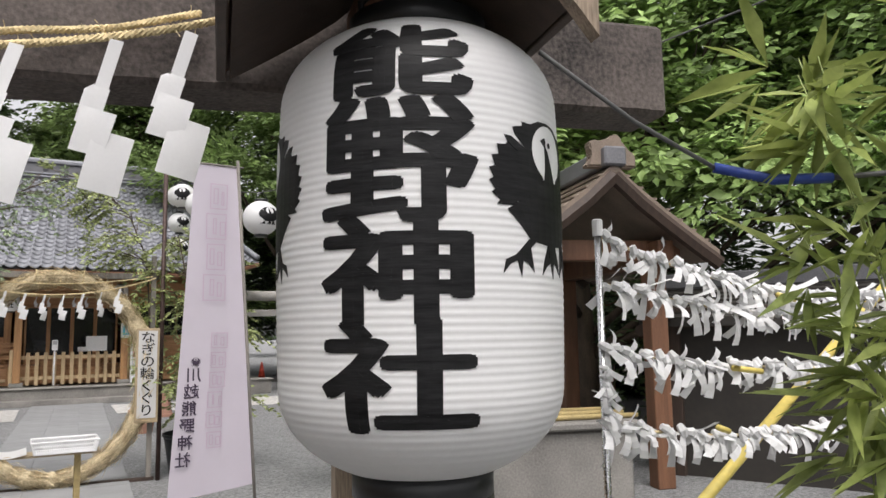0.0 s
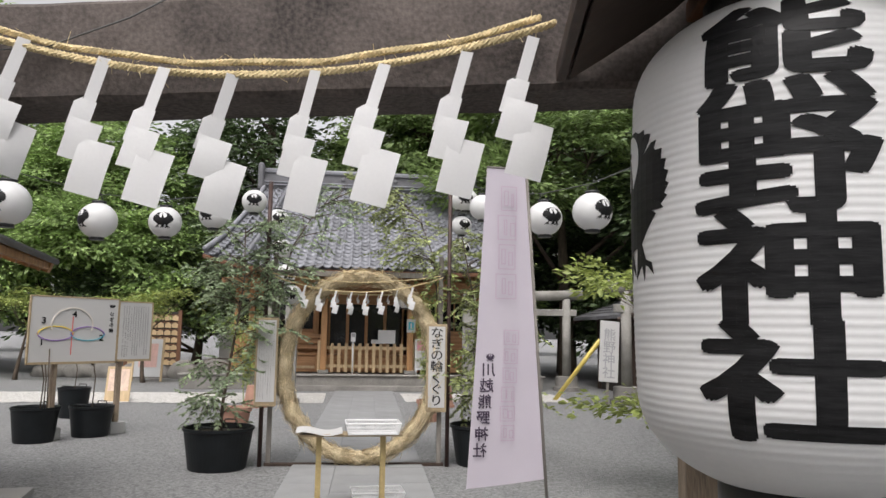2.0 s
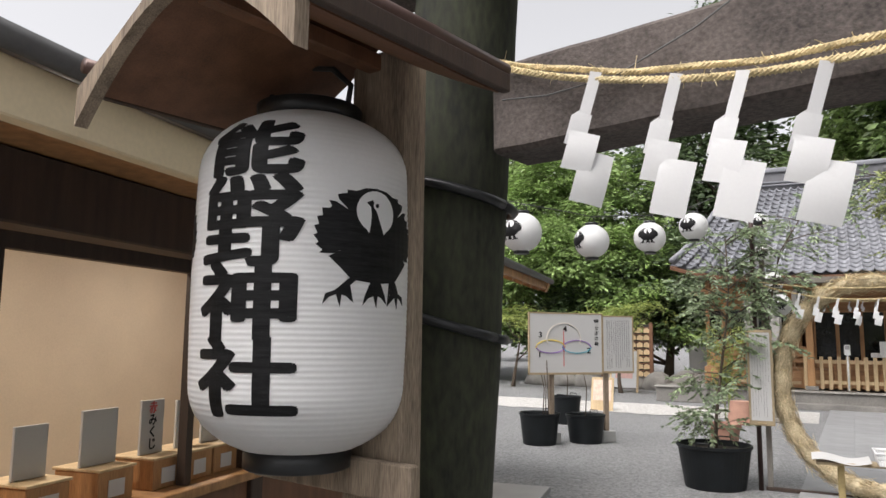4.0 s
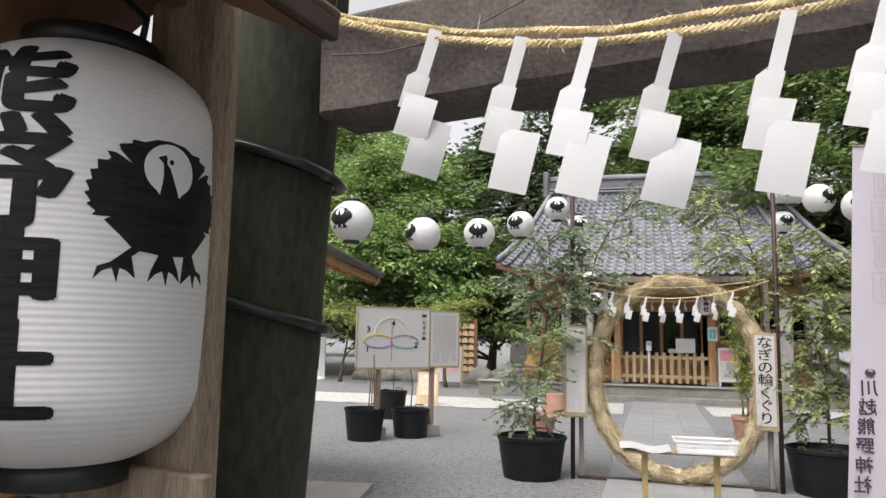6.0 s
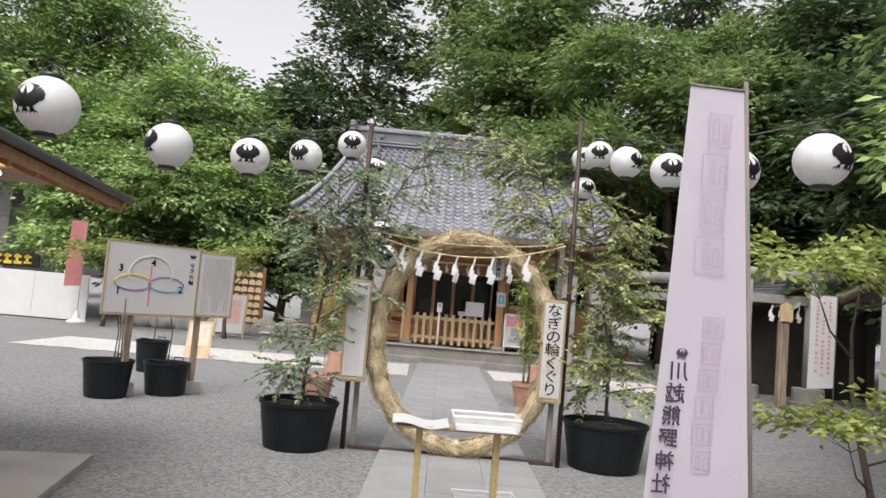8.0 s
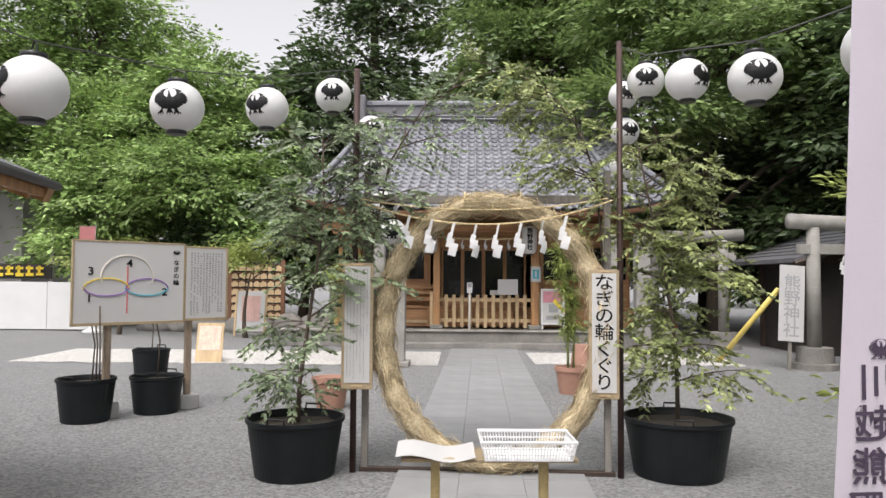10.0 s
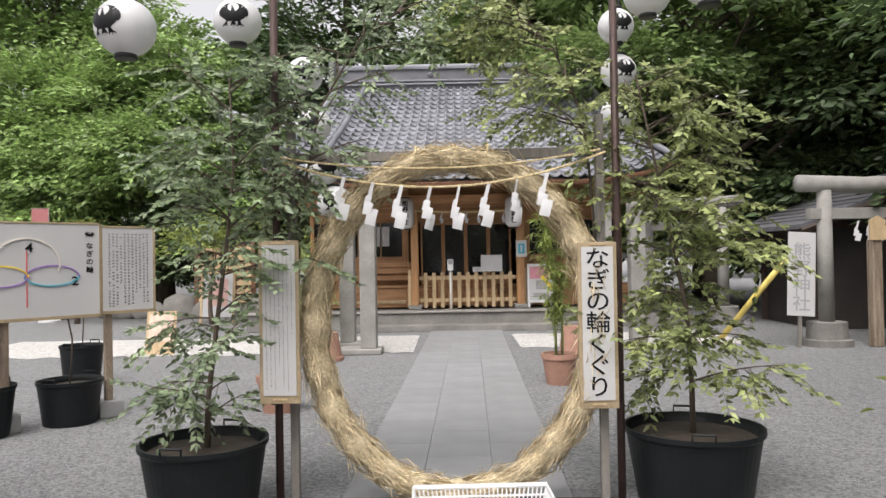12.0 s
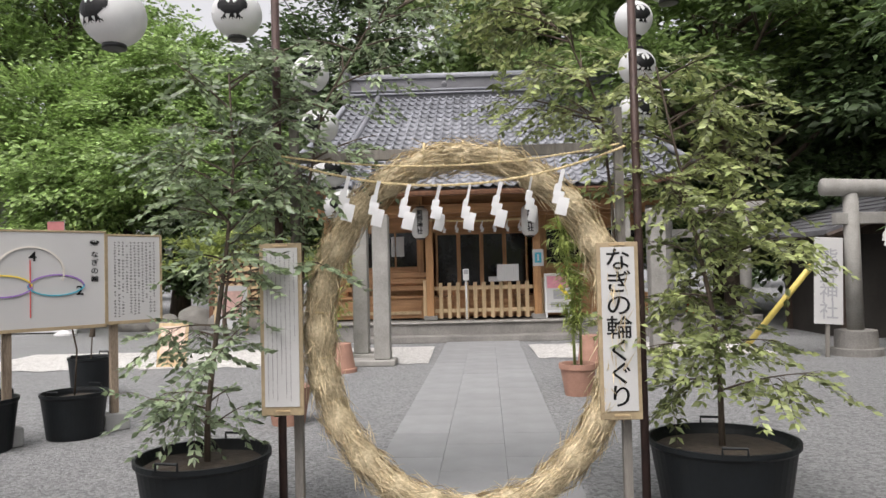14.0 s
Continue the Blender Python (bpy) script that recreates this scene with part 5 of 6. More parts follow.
def hall_lantern(x):
    t = thing("hall_lantern", "small white paper lantern with black characters under the eave", "lantern", pose(x, 22.7, 2.74), "hall lanterns")
    prof = [(max(0.09, lantern_radius(z, 0.72, 0.2)) + 0.001 * math.cos(i * 3.1), z) for i, z in enumerate([-0.36 + 0.72 * k / 40 for k in range(41)])]
    part("shade", lathe(prof, 28), M["lantern"], t, smooth=True)
    part("top_cap", lathe([(0.1, 0.355), (0.1, 0.39)], 20), M["black_plastic"], t)
    part("bottom_cap", lathe([(0.1, -0.39), (0.1, -0.355)], 20), M["black_plastic"], t)
    part("hanger", tube([(0, 0, 0.38), (0, 0, 0.52)], 0.006, 5), M["black_plastic"], t)
    for i, ch in enumerate("熊野神社"):
        g = bold_text(ch, 0.15, 0.005)
        for v in g.verts:
            v.co.z += 0.215 - 0.143 * i
        part("lettering", wrap(g, 0.0, lambda z: lantern_radius(z, 0.72, 0.2), 0.003), M["ink"], t)


hall_lantern(-1.32)
hall_lantern(1.26)

# stone posts by the path
gp = thing("stone_posts", "pair of square grey stone posts on a low plinth", "stone posts", pose(-1.95, 18.2, 0))
part("plinth", box(-0.45, 0.45, -0.25, 0.25, 0, 0.1, 0.015), M["stone_grey"], gp)
part("post", box(0.08, 0.36, -0.14, 0.14, 0.1, 2.6, 0.015), M["stone_grey"], gp)
gp2 = thing("stone_posts", "square grey stone post on a low plinth", "stone posts", pose(-2.24, 19.2, 0))
part("plinth", box(-0.3, 0.3, -0.25, 0.25, 0, 0.1, 0.015), M["stone_grey"], gp2)
part("post", box(-0.14, 0.14, -0.14, 0.14, 0.1, 2.6, 0.015), M["stone_grey"], gp2)
gp3 = thing("stone_posts", "pair of square grey stone posts on a low plinth", "stone posts", pose(2.75, 18.3, 0))
part("plinth", box(-0.5, 0.5, -0.25, 0.25, 0, 0.1, 0.015), M["stone_grey"], gp3)
for x in (-0.3, 0.3):
    part("post", box(x - 0.14, x + 0.14, -0.14, 0.14, 0.1, 2.6, 0.015), M["stone_grey"], gp3)


def clay_pot(at, r, h, label, upside=False):
    prof = [(r * 0.7, 0), (r * 0.92, h - 0.07), (r, h - 0.065), (r, h), (r - 0.025, h), (r * 0.8, h - 0.05)]
    if upside:
        prof = [(r * 0.97, 0), (r * 0.97, 0.06), (r * 0.88, 0.065), (r * 0.66, h), (0.03, h)]
    t = thing("clay_pot", label, "flower pot", Matrix.Translation(at))
    part("pot_body", lathe(prof, 32), M["terracotta"], t)
    if not upside:
        part("soil", lathe([(r * 0.85, h - 0.06), (r * 0.85, h - 0.045), (0.02, h - 0.04)], 20), M["soil"], t)
    return t


clay_pot((1.13, 14.85, 0), 0.24, 0.4, "round terracotta pot with a bamboo plant")
clay_pot((-2.36, 17.4, 0), 0.3, 0.46, "upturned terracotta pot on the gravel", True)
clay_pot((-2.2, 13.4, 0), 0.25, 0.4, "round terracotta pot on the gravel behind the ring")
clay_pot((1.75, 17.5, 0), 0.26, 0.5, "upturned terracotta pot behind the bamboo plant", True)


def bamboo_clump(at, n, h, reach, leaf, seed, label, count=900, lean=(0, 0)):
    r = rng_of(seed)
    t = thing("bamboo_plant", label, "bamboo", Matrix.Translation(at))
    B, A, U, L = [], [], [], []
    for i in range(n):
        a = r.uniform(0, 6.28)
        e = Vector((reach * math.cos(a) + lean[0], reach * math.sin(a) + lean[1], h * r.uniform(0.75, 1.05)))
        pts = [Vector((0.05 * math.cos(a), 0.05 * math.sin(a), 0)), Vector((e.x * 0.3, e.y * 0.3, e.z * 0.55)), e]
        part("cane", tube(pts, [0.009, 0.007, 0.003], 6), M["bamboo_green"], t, smooth=True)
        for j in range(count // n // 5):
            k = r.uniform(0.25, 1)
            p = pts[0].lerp(pts[1], k * 2) if k < 0.5 else pts[1].lerp(pts[2], k * 2 - 1)
            c = p + Vector(r.normal(size=3)) * reach * 0.35
            for q in range(5):
                d = Vector(r.normal(size=3))
                d.z = d.z * 0.4 - 0.35
                B.append(tuple(c)), A.append(tuple(d)), U.append((0, 0, 1)), L.append(leaf * r.uniform(0.6, 1.2))
    L = np.array(L)
    leaf_mesh("foliage", np.array(B), np.array(A), np.array(U), L, L * 0.17, M["leaf_bamboo"], t, "long narrow leaves", 0.1)
    return t


bamboo_clump((1.13, 14.85, 0.34), 7, 2.1, 0.2, 0.15, 81, "bamboo plant with yellow-green leaves in a clay pot", 1500)
bamboo_clump((-2.75, 18.6, 0.0), 7, 2.2, 0.35, 0.17, 82, "bamboo with yellow-green leaves beside the stone posts", 1300)


# ---- right side: stone gates, small shrine, shelters ----
def small_torii(at, turn, span, h, label):
    t = thing("small_torii", label, "torii gate", pose(*at, 0, 0, turn), "stone gates at the side")
    for x in (-span / 2, span / 2):
        part("base", lathe([(0.42, 0), (0.42, 0.12), (0.34, 0.13), (0.33, 0.42), (0.3, 0.43)], 24), M["step_stone"], t).location = (x, 0, 0)
        part("pillar", lathe([(0.135, 0.4), (0.122, h)], 20), M["stone_grey"], t, smooth=True).location = (x, 0, 0)
    part("tie_beam", box(-span / 2 - 0.3, span / 2 + 0.3, -0.08, 0.08, h - 0.52, h - 0.32, 0.01), M["stone_grey"], t)
    part("top_lintel", tube([(-span / 2 - 0.48, 0, h + 0.13), (0, 0, h + 0.08), (span / 2 + 0.48, 0, h + 0.13)], 0.15, 14), M["stone_grey"], t, smooth=True)
    return t


g1 = small_torii((7.12, 18.3, 0), 3, 1.5, 2.75, "small grey stone torii with paper streamers")
t = thing("streamers", "white zigzag paper streamers on the small torii", "paper streamers", pose(7.25, 18.15, 2.2))
for i in range(4):
    o = part("streamer", shide(1.0, 90 + i, 0.4), M["paper"], t)
    o.matrix_local = pose(-0.35 + 0.2 * i, 0, 0.0, 0, 0, 20 * (i % 2) - 10)
small_torii((5.3, 22.6, 0), -8, 1.7, 2.75, "small grey stone torii further back")


def gable_house(name, label, at, turn, w, d, h, rise, over, roofm, wallm, postm, category="shelter", walls=True, post_r=0.1):
    """A small open or closed building with a pitched roof; the ridge runs along x."""
    t = thing(name, label, category, pose(*at, 0, 0, turn))
    for x in (-w / 2, w / 2):
        for y in (-d / 2, d / 2):
            part("post", box(x - post_r, x + post_r, y - post_r, y + post_r, 0, h, 0.01), M[postm], t)
    for y in (-d / 2, d / 2):
        part("beam", box(-w / 2 - 0.3, w / 2 + 0.3, y - 0.09, y + 0.09, h - 0.24, h, 0.008), M[postm], t)
    for x in (-w / 2, w / 2):
        part("beam", box(x - 0.08, x + 0.08, -d / 2 - 0.3, d / 2 + 0.3, h - 0.2, h + 0.02, 0.008), M[postm], t)
    for s in (-1, 1):
        b = bmesh.new()
        n = 8
        top, low = [], []
        for i in range(n + 1):
            k = i / n
            y = s * (d / 2 + over) * k
            z = h + rise - (rise + 0.12) * (k ** 0.88)
            top.append([b.verts.new((x, y, z)) for x in (-w / 2 - over, w / 2 + over)])
            low.append([b.verts.new((x, y, z - 0.1)) for x in (-w / 2 - over, w / 2 + over)])
        for g, o2 in ((top, 0), (low, 1)):
            for u, v in zip(g, g[1:]):
                b.faces.new((u[0], u[1], v[1], v[0]))
        for i in range(n):
            for k in (0, 1):
                b.faces.new((top[i][k], top[i + 1][k], low[i + 1][k], low[i][k]))
        b.faces.new((top[n][0], top[n][1], low[n][1], low[n][0]))
        sl = part("roof_slope", b, M[roofm], t)
        for i in range(1, 8):
            k = i / 8
            y = s * (d / 2 + over) * k
            z = h + rise - (rise + 0.12) * (k ** 0.88)
            part("roof_course", box(-w / 2 - over, w / 2 + over, y - 0.03, y + 0.03, z - 0.004, z + 0.018), M[roofm], sl)
        for x in (-w / 2 - over + 0.02, w / 2 + over - 0.02):
            pts = [Vector((x, s * (d / 2 + over) * k, h + rise - 0.14 - (rise + 0.12) * (k ** 0.88))) for k in (0, 0.25, 0.5, 0.75, 1)]
            part("barge_board", tube(pts, 0.075, 6), M["wood_dark"], t)
    part("ridge", box(-w / 2 - over - 0.05, w / 2 + over + 0.05, -0.12, 0.12, h + rise - 0.04, h + rise + 0.16, 0.02), M["tile_dark"], t)
    if walls:
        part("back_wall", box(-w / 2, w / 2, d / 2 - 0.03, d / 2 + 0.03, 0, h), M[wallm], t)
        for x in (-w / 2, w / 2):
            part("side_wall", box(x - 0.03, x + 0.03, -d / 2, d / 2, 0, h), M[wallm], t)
    return t


# walls of the side shrine and shelter carry their shade as colour
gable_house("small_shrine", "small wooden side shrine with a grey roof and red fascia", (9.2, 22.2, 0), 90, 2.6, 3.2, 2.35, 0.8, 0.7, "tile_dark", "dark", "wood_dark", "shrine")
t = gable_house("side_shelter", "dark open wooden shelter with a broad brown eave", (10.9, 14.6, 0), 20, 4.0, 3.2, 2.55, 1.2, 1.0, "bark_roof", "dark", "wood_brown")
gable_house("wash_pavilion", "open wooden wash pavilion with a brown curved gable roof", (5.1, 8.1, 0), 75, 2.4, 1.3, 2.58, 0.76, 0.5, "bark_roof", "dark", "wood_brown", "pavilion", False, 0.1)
t = thing("roof_ornament", "carved ridge-end ornament on the pavilion roof", "roof ornament", pose(4.66, 6.5, 3.42, 0, 0, -15))
lobes = [(0.2 + 0.045 * math.cos(5 * a)) for a in (math.pi * k / 24 for k in range(25))]
b = polygon([(0.28, -0.12)] + [(q * 1.15 * math.cos(math.pi * k / 24), q * math.sin(math.pi * k / 24)) for k, q in enumerate(lobes)] + [(-0.28, -0.12)], 0.14)
bmesh.ops.bevel(b, geom=list(b.edges), offset=0.02, segments=2, affect="EDGES")
part("carving", b, M["bark_roof"], t)
basin = thing("stone_basin", "rectangular grey stone water basin under the pavilion", "water basin", pose(3.95, 6.9, 0, 0, 0, -15))
part("basin_body", box(-0.8, 0.8, -0.4, 0.4, 0.0, 0.72, 0.03), M["step_stone"], basin)
part("rim", box(-0.86, 0.86, -0.46, 0.46, 0.72, 0.8, 0.02), M["step_stone"], basin)
for i in range(3):
    part("bamboo_rail", tube([(-0.9, -0.3 + 0.3 * i, 0.83), (0.9, -0.3 + 0.3 * i, 0.83)], 0.025, 10), M["bamboo_pole"], basin, smooth=True)
t = tagged(part("timber_post", box(-0.05, 0.05, -0.05, 0.05, 0, 1.25, 0.006), M["wood_orange"]), "short square new-wood post by the gateway", "post")
t.matrix_world = pose(1.05, 3.35, 0, 0, 0, 20)
bp = thing("notice_post", "short new-wood post carrying a small white and blue notice", "post", pose(1.61, 4.95, 0, 0, 0, -25))
part("post", box(-0.07, 0.07, -0.07, 0.07, 0, 1.12, 0.008), M["wood_orange"], bp)
part("notice", box(-0.07, 0.07, -0.085, -0.073, 1.04, 1.36, 0.002), M["white_board"], bp, "white card in a clear sleeve")
part("print", box(-0.05, 0.05, -0.09, -0.087, 1.14, 1.3), M["teal"], bp, "blue print")
part("print", box(-0.035, 0.035, -0.095, -0.092, 1.2, 1.23), M["white_board"], bp)
for x, y, lx in ((2.5, 6.6, -0.3), (2.62, 6.7, -0.22), (2.42, 6.75, -0.06)):
    tagged(part("bamboo_stake", tube([(x, y, 0), (x + lx, y + 0.05, 1.75)], [0.022, 0.016], 10), M["bamboo_pole"], smooth=True), "thin dry bamboo stake supporting a young maple", "bamboo stake", "stakes by the maple")
dk = thing("dark_hedge", "dark shaded evergreen hedge behind the pavilion", "hedge", kind="stuff")
r = rng_of(55)
leaf_mesh("foliage", *sprays(r, [(10.5, 7.5, 1.2), (9.5, 2.0, 1.2), (9.5, 10.5, 1.3), (8.2, 0.6, 1.0)], [(1.6, 2, 1.6)] * 4, 2000, 0.16), M["leaf_dark"], dk)

# added dark mass: walls and roof painted as the shade behind the pavilion
gable_house("storehouse", "timber storehouse with a low roof, coloured dark as the shade behind the pavilion", (8.3, 5.2, 0), 118, 5.6, 2.0, 1.9, 0.3, 0.3, "dark", "dark", "wood_dark", "storehouse")

# sign with the shrine's name, leaning bamboo
sg = thing("name_sign", "white vertical sign with grey characters leaning by the stone torii", "sign", pose(5.78, 18.0, 0, -4, 4, 0))
part("board", box(-0.24, 0.24, 0, 0.03, 0.55, 2.02, 0.005), M["white_board"], sg)
for i, ch in enumerate("熊野神社"):
    g = text_mesh(ch, 0.32, 0.003, 0.0005)
    for v in g.verts:
        v.co += Vector((0, -0.003, 1.66 - i * 0.3))
    part("lettering", g, M["grey_print"], sg)
part("leg", box(-0.03, 0.03, 0.03, 0.07, 0, 1.2), M["wood_grey"], sg)
t = tagged(part("bamboo_pole", tube([(4.85, 19.3, 0), (5.75, 18.4, 1.55)], 0.055, 12), M["bamboo_yellow"], smooth=True), "yellow bamboo pole leaning on the sign", "bamboo pole")


def white_nobori(at, h, turn, cloth, label):
    t = nobori("nobori_banner", label, at, h, 0.75, 0.42, 0.42, cloth, turn, (0, 0), 0.02)
    return t


t = white_nobori((6.3, 14.6, 0), 2.3, -10, "wall_white", "narrow white cloth banner with red print by the shelter")
text_bars(t, -0.36, -0.06, 0.9, 2.2, 3, rng_of(12), M["red_print"], -0.03, w=0.5)
t = white_nobori((6.9, 13.6, 0), 2.5, -10, "wall_white", "narrow white cloth banner with black print by the shelter")
text_bars(t, -0.36, -0.06, 0.9, 2.4, 1, rng_of(13), M["ink"], -0.03, w=0.9)
t = tagged(part("wooden_plaque", polygon([(-0.14, 0), (0.14, 0), (0.14, 0.34), (0, 0.42), (-0.14, 0.34)], 0.03), M["wood_pale"]), "small house-shaped wooden plaque hung at the torii", "plaque")
t.matrix_world = pose(7.1, 17.9, 1.85)
t = tagged(part("wooden_post", box(-0.09, 0.09, -0.09, 0.09, 0, 1.85, 0.01), M["wood_weathered"]), "weathered square post below the plaque", "post")
t.matrix_world = pose(7.1, 18.02, 0)
cone = thing("traffic_cone", "red plastic traffic cone by the side shrine", "traffic cone", pose(6.5, 28.0, 0))
part("cone_body", lathe([(0.15, 0.03), (0.03, 0.7)], 18), M["cone_red"], cone, smooth=True)
part("base", box(-0.19, 0.19, -0.19, 0.19, 0, 0.03, 0.01), M["cone_red"], cone)


# ---- fortune papers on ropes ----
def paper_tie(seed):
    """A strip of paper knotted round a rope: a knot and two loose ends."""
    r = rng_of(seed)
    b = bmesh.new()
    w = 0.024
    for s in (-1, 1):
        d = Vector((s * r.uniform(0.15, 0.55), r.uniform(-0.55, 0.1), -1 if r.random() < 0.7 else r.uniform(-0.4, 0.5))).normalized()
        ln = r.uniform(0.05, 0.1)
        side = Vector((1, 0.2 * s, 0.15)).cross(d).cross(d).normalized() if abs(d.z) < 0.95 else Vector((1, 0, 0))
        rows = []
        for i in range(5):
            k = i / 4
            c = d * ln * k + Vector((0, -0.012 * math.sin(k * 3), 0.006 * s))
            rows.append([b.verts.new(c + side * w * q * (0.55 + 0.45 * k)) for q in (-0.5, 0.5)])
        for u, v in zip(rows, rows[1:]):
            b.faces.new((u[0], u[1], v[1], v[0]))
    tube([(-0.013, -0.004, 0.012), (0.0, -0.012, 0.0), (0.012, -0.006, -0.012)], [0.009, 0.013, 0.009], 6, b)
    me = bpy.data.meshes.new("paper_tie")
    b.to_mesh(me)
    b.free()
    me.materials.append(M["strip_paper"])
    return me


ties = [paper_tie(i) for i in range(14)]
rack = thing("fortune_rack", "steel pole with ropes thickly tied with white paper fortunes", "fortune rack", CORNER @ pose(1.635, 3.27, 0, 0, 0, -3))
part("pole", tube([(0, 0, -0.46), (0, 0, 1.965)], 0.014, 12), M["steel"], rack, smooth=True)
part("pole_cap", lathe([(0.02, 1.95), (0.021, 2.01), (0.014, 2.015)], 14), M["white_plastic"], rack)
part("pole", tube([(2.5, 0.15, -0.46), (2.5, 0.15, 2.06)], 0.014, 12), M["steel"], rack, smooth=True)
r = rng_of(14)
for z0, z1, dip in ((1.95, 1.86, 0.17), (1.77, 1.7, 0.1), (1.52, 1.56, 0.12), (1.24, 1.38, 0.16)):
    line = sag((0, 0, z0), (2.5, 0.15, z1), dip, 60)
    part("rope", tube(line, 0.006, 5), M["rope"], rack)
    for i in range(70):
        k = (i + r.uniform(0, 1)) / 70 * 59.9
        p = line[int(k)].lerp(line[int(k) + 1], k % 1)
        o = new("paper_tie", ties[int(r.integers(14))])
        o.parent = rack
        o.matrix_local = pose(p.x, p.y + r.uniform(-0.02, 0.012), p.z + r.uniform(-0.012, 0.016), r.uniform(-25, 25), r.uniform(-35, 35), r.uniform(-40, 40)) @ Matrix.Scale(1.45, 4)
for z in (1.45, 1.35):
    for i in range(4):
        o = new("paper_tie", ties[i])
        o.parent = rack
        o.matrix_local = pose(0, -0.015, z - 0.03 * i, 0, r.uniform(-60, 60), r.uniform(-90, 90))
for i, (x, z, l) in enumerate(((0.62, 1.43, 0.16), (0.9, 1.73, 0.1), (0.52, 1.2, 0.06))):
    part("bamboo_slip", tube([(x, -0.03, z), (x + l, -0.03, z - 0.02)], 0.012, 8), M["bamboo_yellow"], rack, smooth=True)
t = tagged(part("bamboo_pole", tube([CORNER @ Vector((0.9, 3.8, -0.44)), CORNER @ Vector((4.3, 3.8, 1.85))], 0.023, 12), M["bamboo_yellow"], smooth=True), "slanting yellow bamboo pole behind the fortune rack", "bamboo pole")
sl = thing("cable", "grey cable with a blue sleeve, strung from the lantern roof", "cable")
p0, p1, p2, p3 = (CORNER @ Vector(q) for q in ((0.79, 2.42, 2.235), (1.37, 2.45, 2.02), (1.64, 2.3, 1.985), (1.9, 2.1, 2.0)))
part("wire", tube([p0, p0.lerp(p1, 0.5) + Vector((0.024, 0.024, -0.006)), p1], 0.005, 6), M["cable"], sl, smooth=True)
part("sleeve", tube([p1, p1.lerp(p2, 0.5) + Vector((0, 0, -0.015)), p2], 0.012, 8), M["blue_tape"], sl, "blue plastic sleeve", True)
part("wire", tube([p2, p3], 0.006, 6), M["cable"], sl, smooth=True)

# bamboo by the fortune rack, close to the camera
def near_bamboo():
    r = rng_of(91)
    t = thing("bamboo_plant", "leaning green bamboo with long fresh leaves beside the fortune rack", "bamboo", CORNER @ pose(2.02, 2.12, 0))
    B, A, U, L = [], [], [], []
    for i in range(11):
        top = Vector((r.uniform(-0.55, 0.08), r.uniform(-0.1, 0.3), r.uniform(1.2, 2.6) if i % 3 else 2.3))
        foot = Vector((r.uniform(-0.05, 0.35), r.uniform(-0.1, 0.2), -0.46))
        pts = [foot, foot.lerp(top, 0.5) + Vector((0.22, 0, 0.2)), top]
        curve = [pts[0] * (1 - k) ** 2 + pts[1] * 2 * k * (1 - k) + pts[2] * k * k for k in (x / 8 for x in range(9))]
        part("cane", tube(curve, [0.008 - 0.0008 * x for x in range(9)], 6), M["bamboo_green"], t, smooth=True)
        for j in range(15):
            k = r.uniform(0.45, 1) * 8
            p = curve[min(7, int(k))].lerp(curve[min(8, int(k) + 1)], k % 1)
            d0 = Vector((-0.6, r.normal() * 0.5, r.normal() * 0.5)).normalized()
            c = p + d0 * r.uniform(0.02, 0.16)
            for q in range(4):
                d = d0 + Vector(r.normal(size=3)) * 0.55 + Vector((-0.2, 0, -0.2))
                B.append(tuple(c)), A.append(tuple(d)), U.append(tuple(Vector((0, 0, 1)) + Vector(r.normal(size=3)) * 0.4)), L.append(r.uniform(0.12, 0.29))
    L = np.array(L)
    leaf_mesh("foliage", np.array(B), np.array(A), np.array(U), L, L * 0.17, M["leaf_bamboo"], t, "long narrow fresh leaves", 0.12)


near_bamboo()

# ---- left side: the amulet office ----
OFF = pose(-3.0, 5.42, 0.06, 0, 0, 9.5)          # local y runs along its eave, x to the forecourt
office = thing("amulet_office", "open-fronted wooden amulet office with a low broad eave", "shop building", OFF)
Y0, Y1 = -6.5, 4.0
part("slab", box(-1.6, 0.1, Y0, 3.5, -0.07, 0.0, 0.006), M["concrete"], office, "pale concrete apron")
b = bmesh.new()
for v in ((0, Y0, 2.28), (0, Y1, 2.28), (-3.6, Y1, 3.75), (-3.6, Y0, 3.75)):
    b.verts.new(v)
b.verts.ensure_lookup_table()
f = b.faces.new(b.verts)
e = bmesh.ops.extrude_face_region(b, geom=[f])
for v in e["geom"]:
    if isinstance(v, bmesh.types.BMVert):
        v.co.z += 0.07
part("roof", b, M["tile_dark"], office, "dark metal roof")
part("roof_back", box(-7.2, -3.6, Y0, Y1, 3.7, 3.8), M["tile_dark"], office)
part("gutter", tube([(0.03, Y0, 2.3), (0.03, Y1 + 0.05, 2.3)], 0.035, 8), M["cable"], office, "dark grey gutter", True)
part("fascia", box(-0.06, 0.0, Y0, -0.5, 2.12, 2.27, 0.005), M["cream"], office, "cream fascia board")
part("fascia", box(-0.05, -0.01, -0.5, Y1, 2.2, 2.27, 0.004), M["wood_orange"], office)
for i in range(22):
    y = Y0 + 0.3 + i * 0.475
    part("rafter", tube([(-0.06, y, 2.2), (-1.35, y, 2.7)], 0.04, 4), M["wood_orange"], office)
part("verge_board", tube([(0.0, Y1 - 0.04, 2.22), (-3.5, Y1 - 0.04, 3.68)], 0.08, 4), M["wood_orange"], office)
part("soffit", box(-1.3, -0.28, Y0, Y1 - 0.05, 2.355, 2.375), M["wood_orange"], office)
part("beam", box(-1.42, -1.24, Y0, 3.6, 2.12, 2.36, 0.01), M["wood_orange"], office)
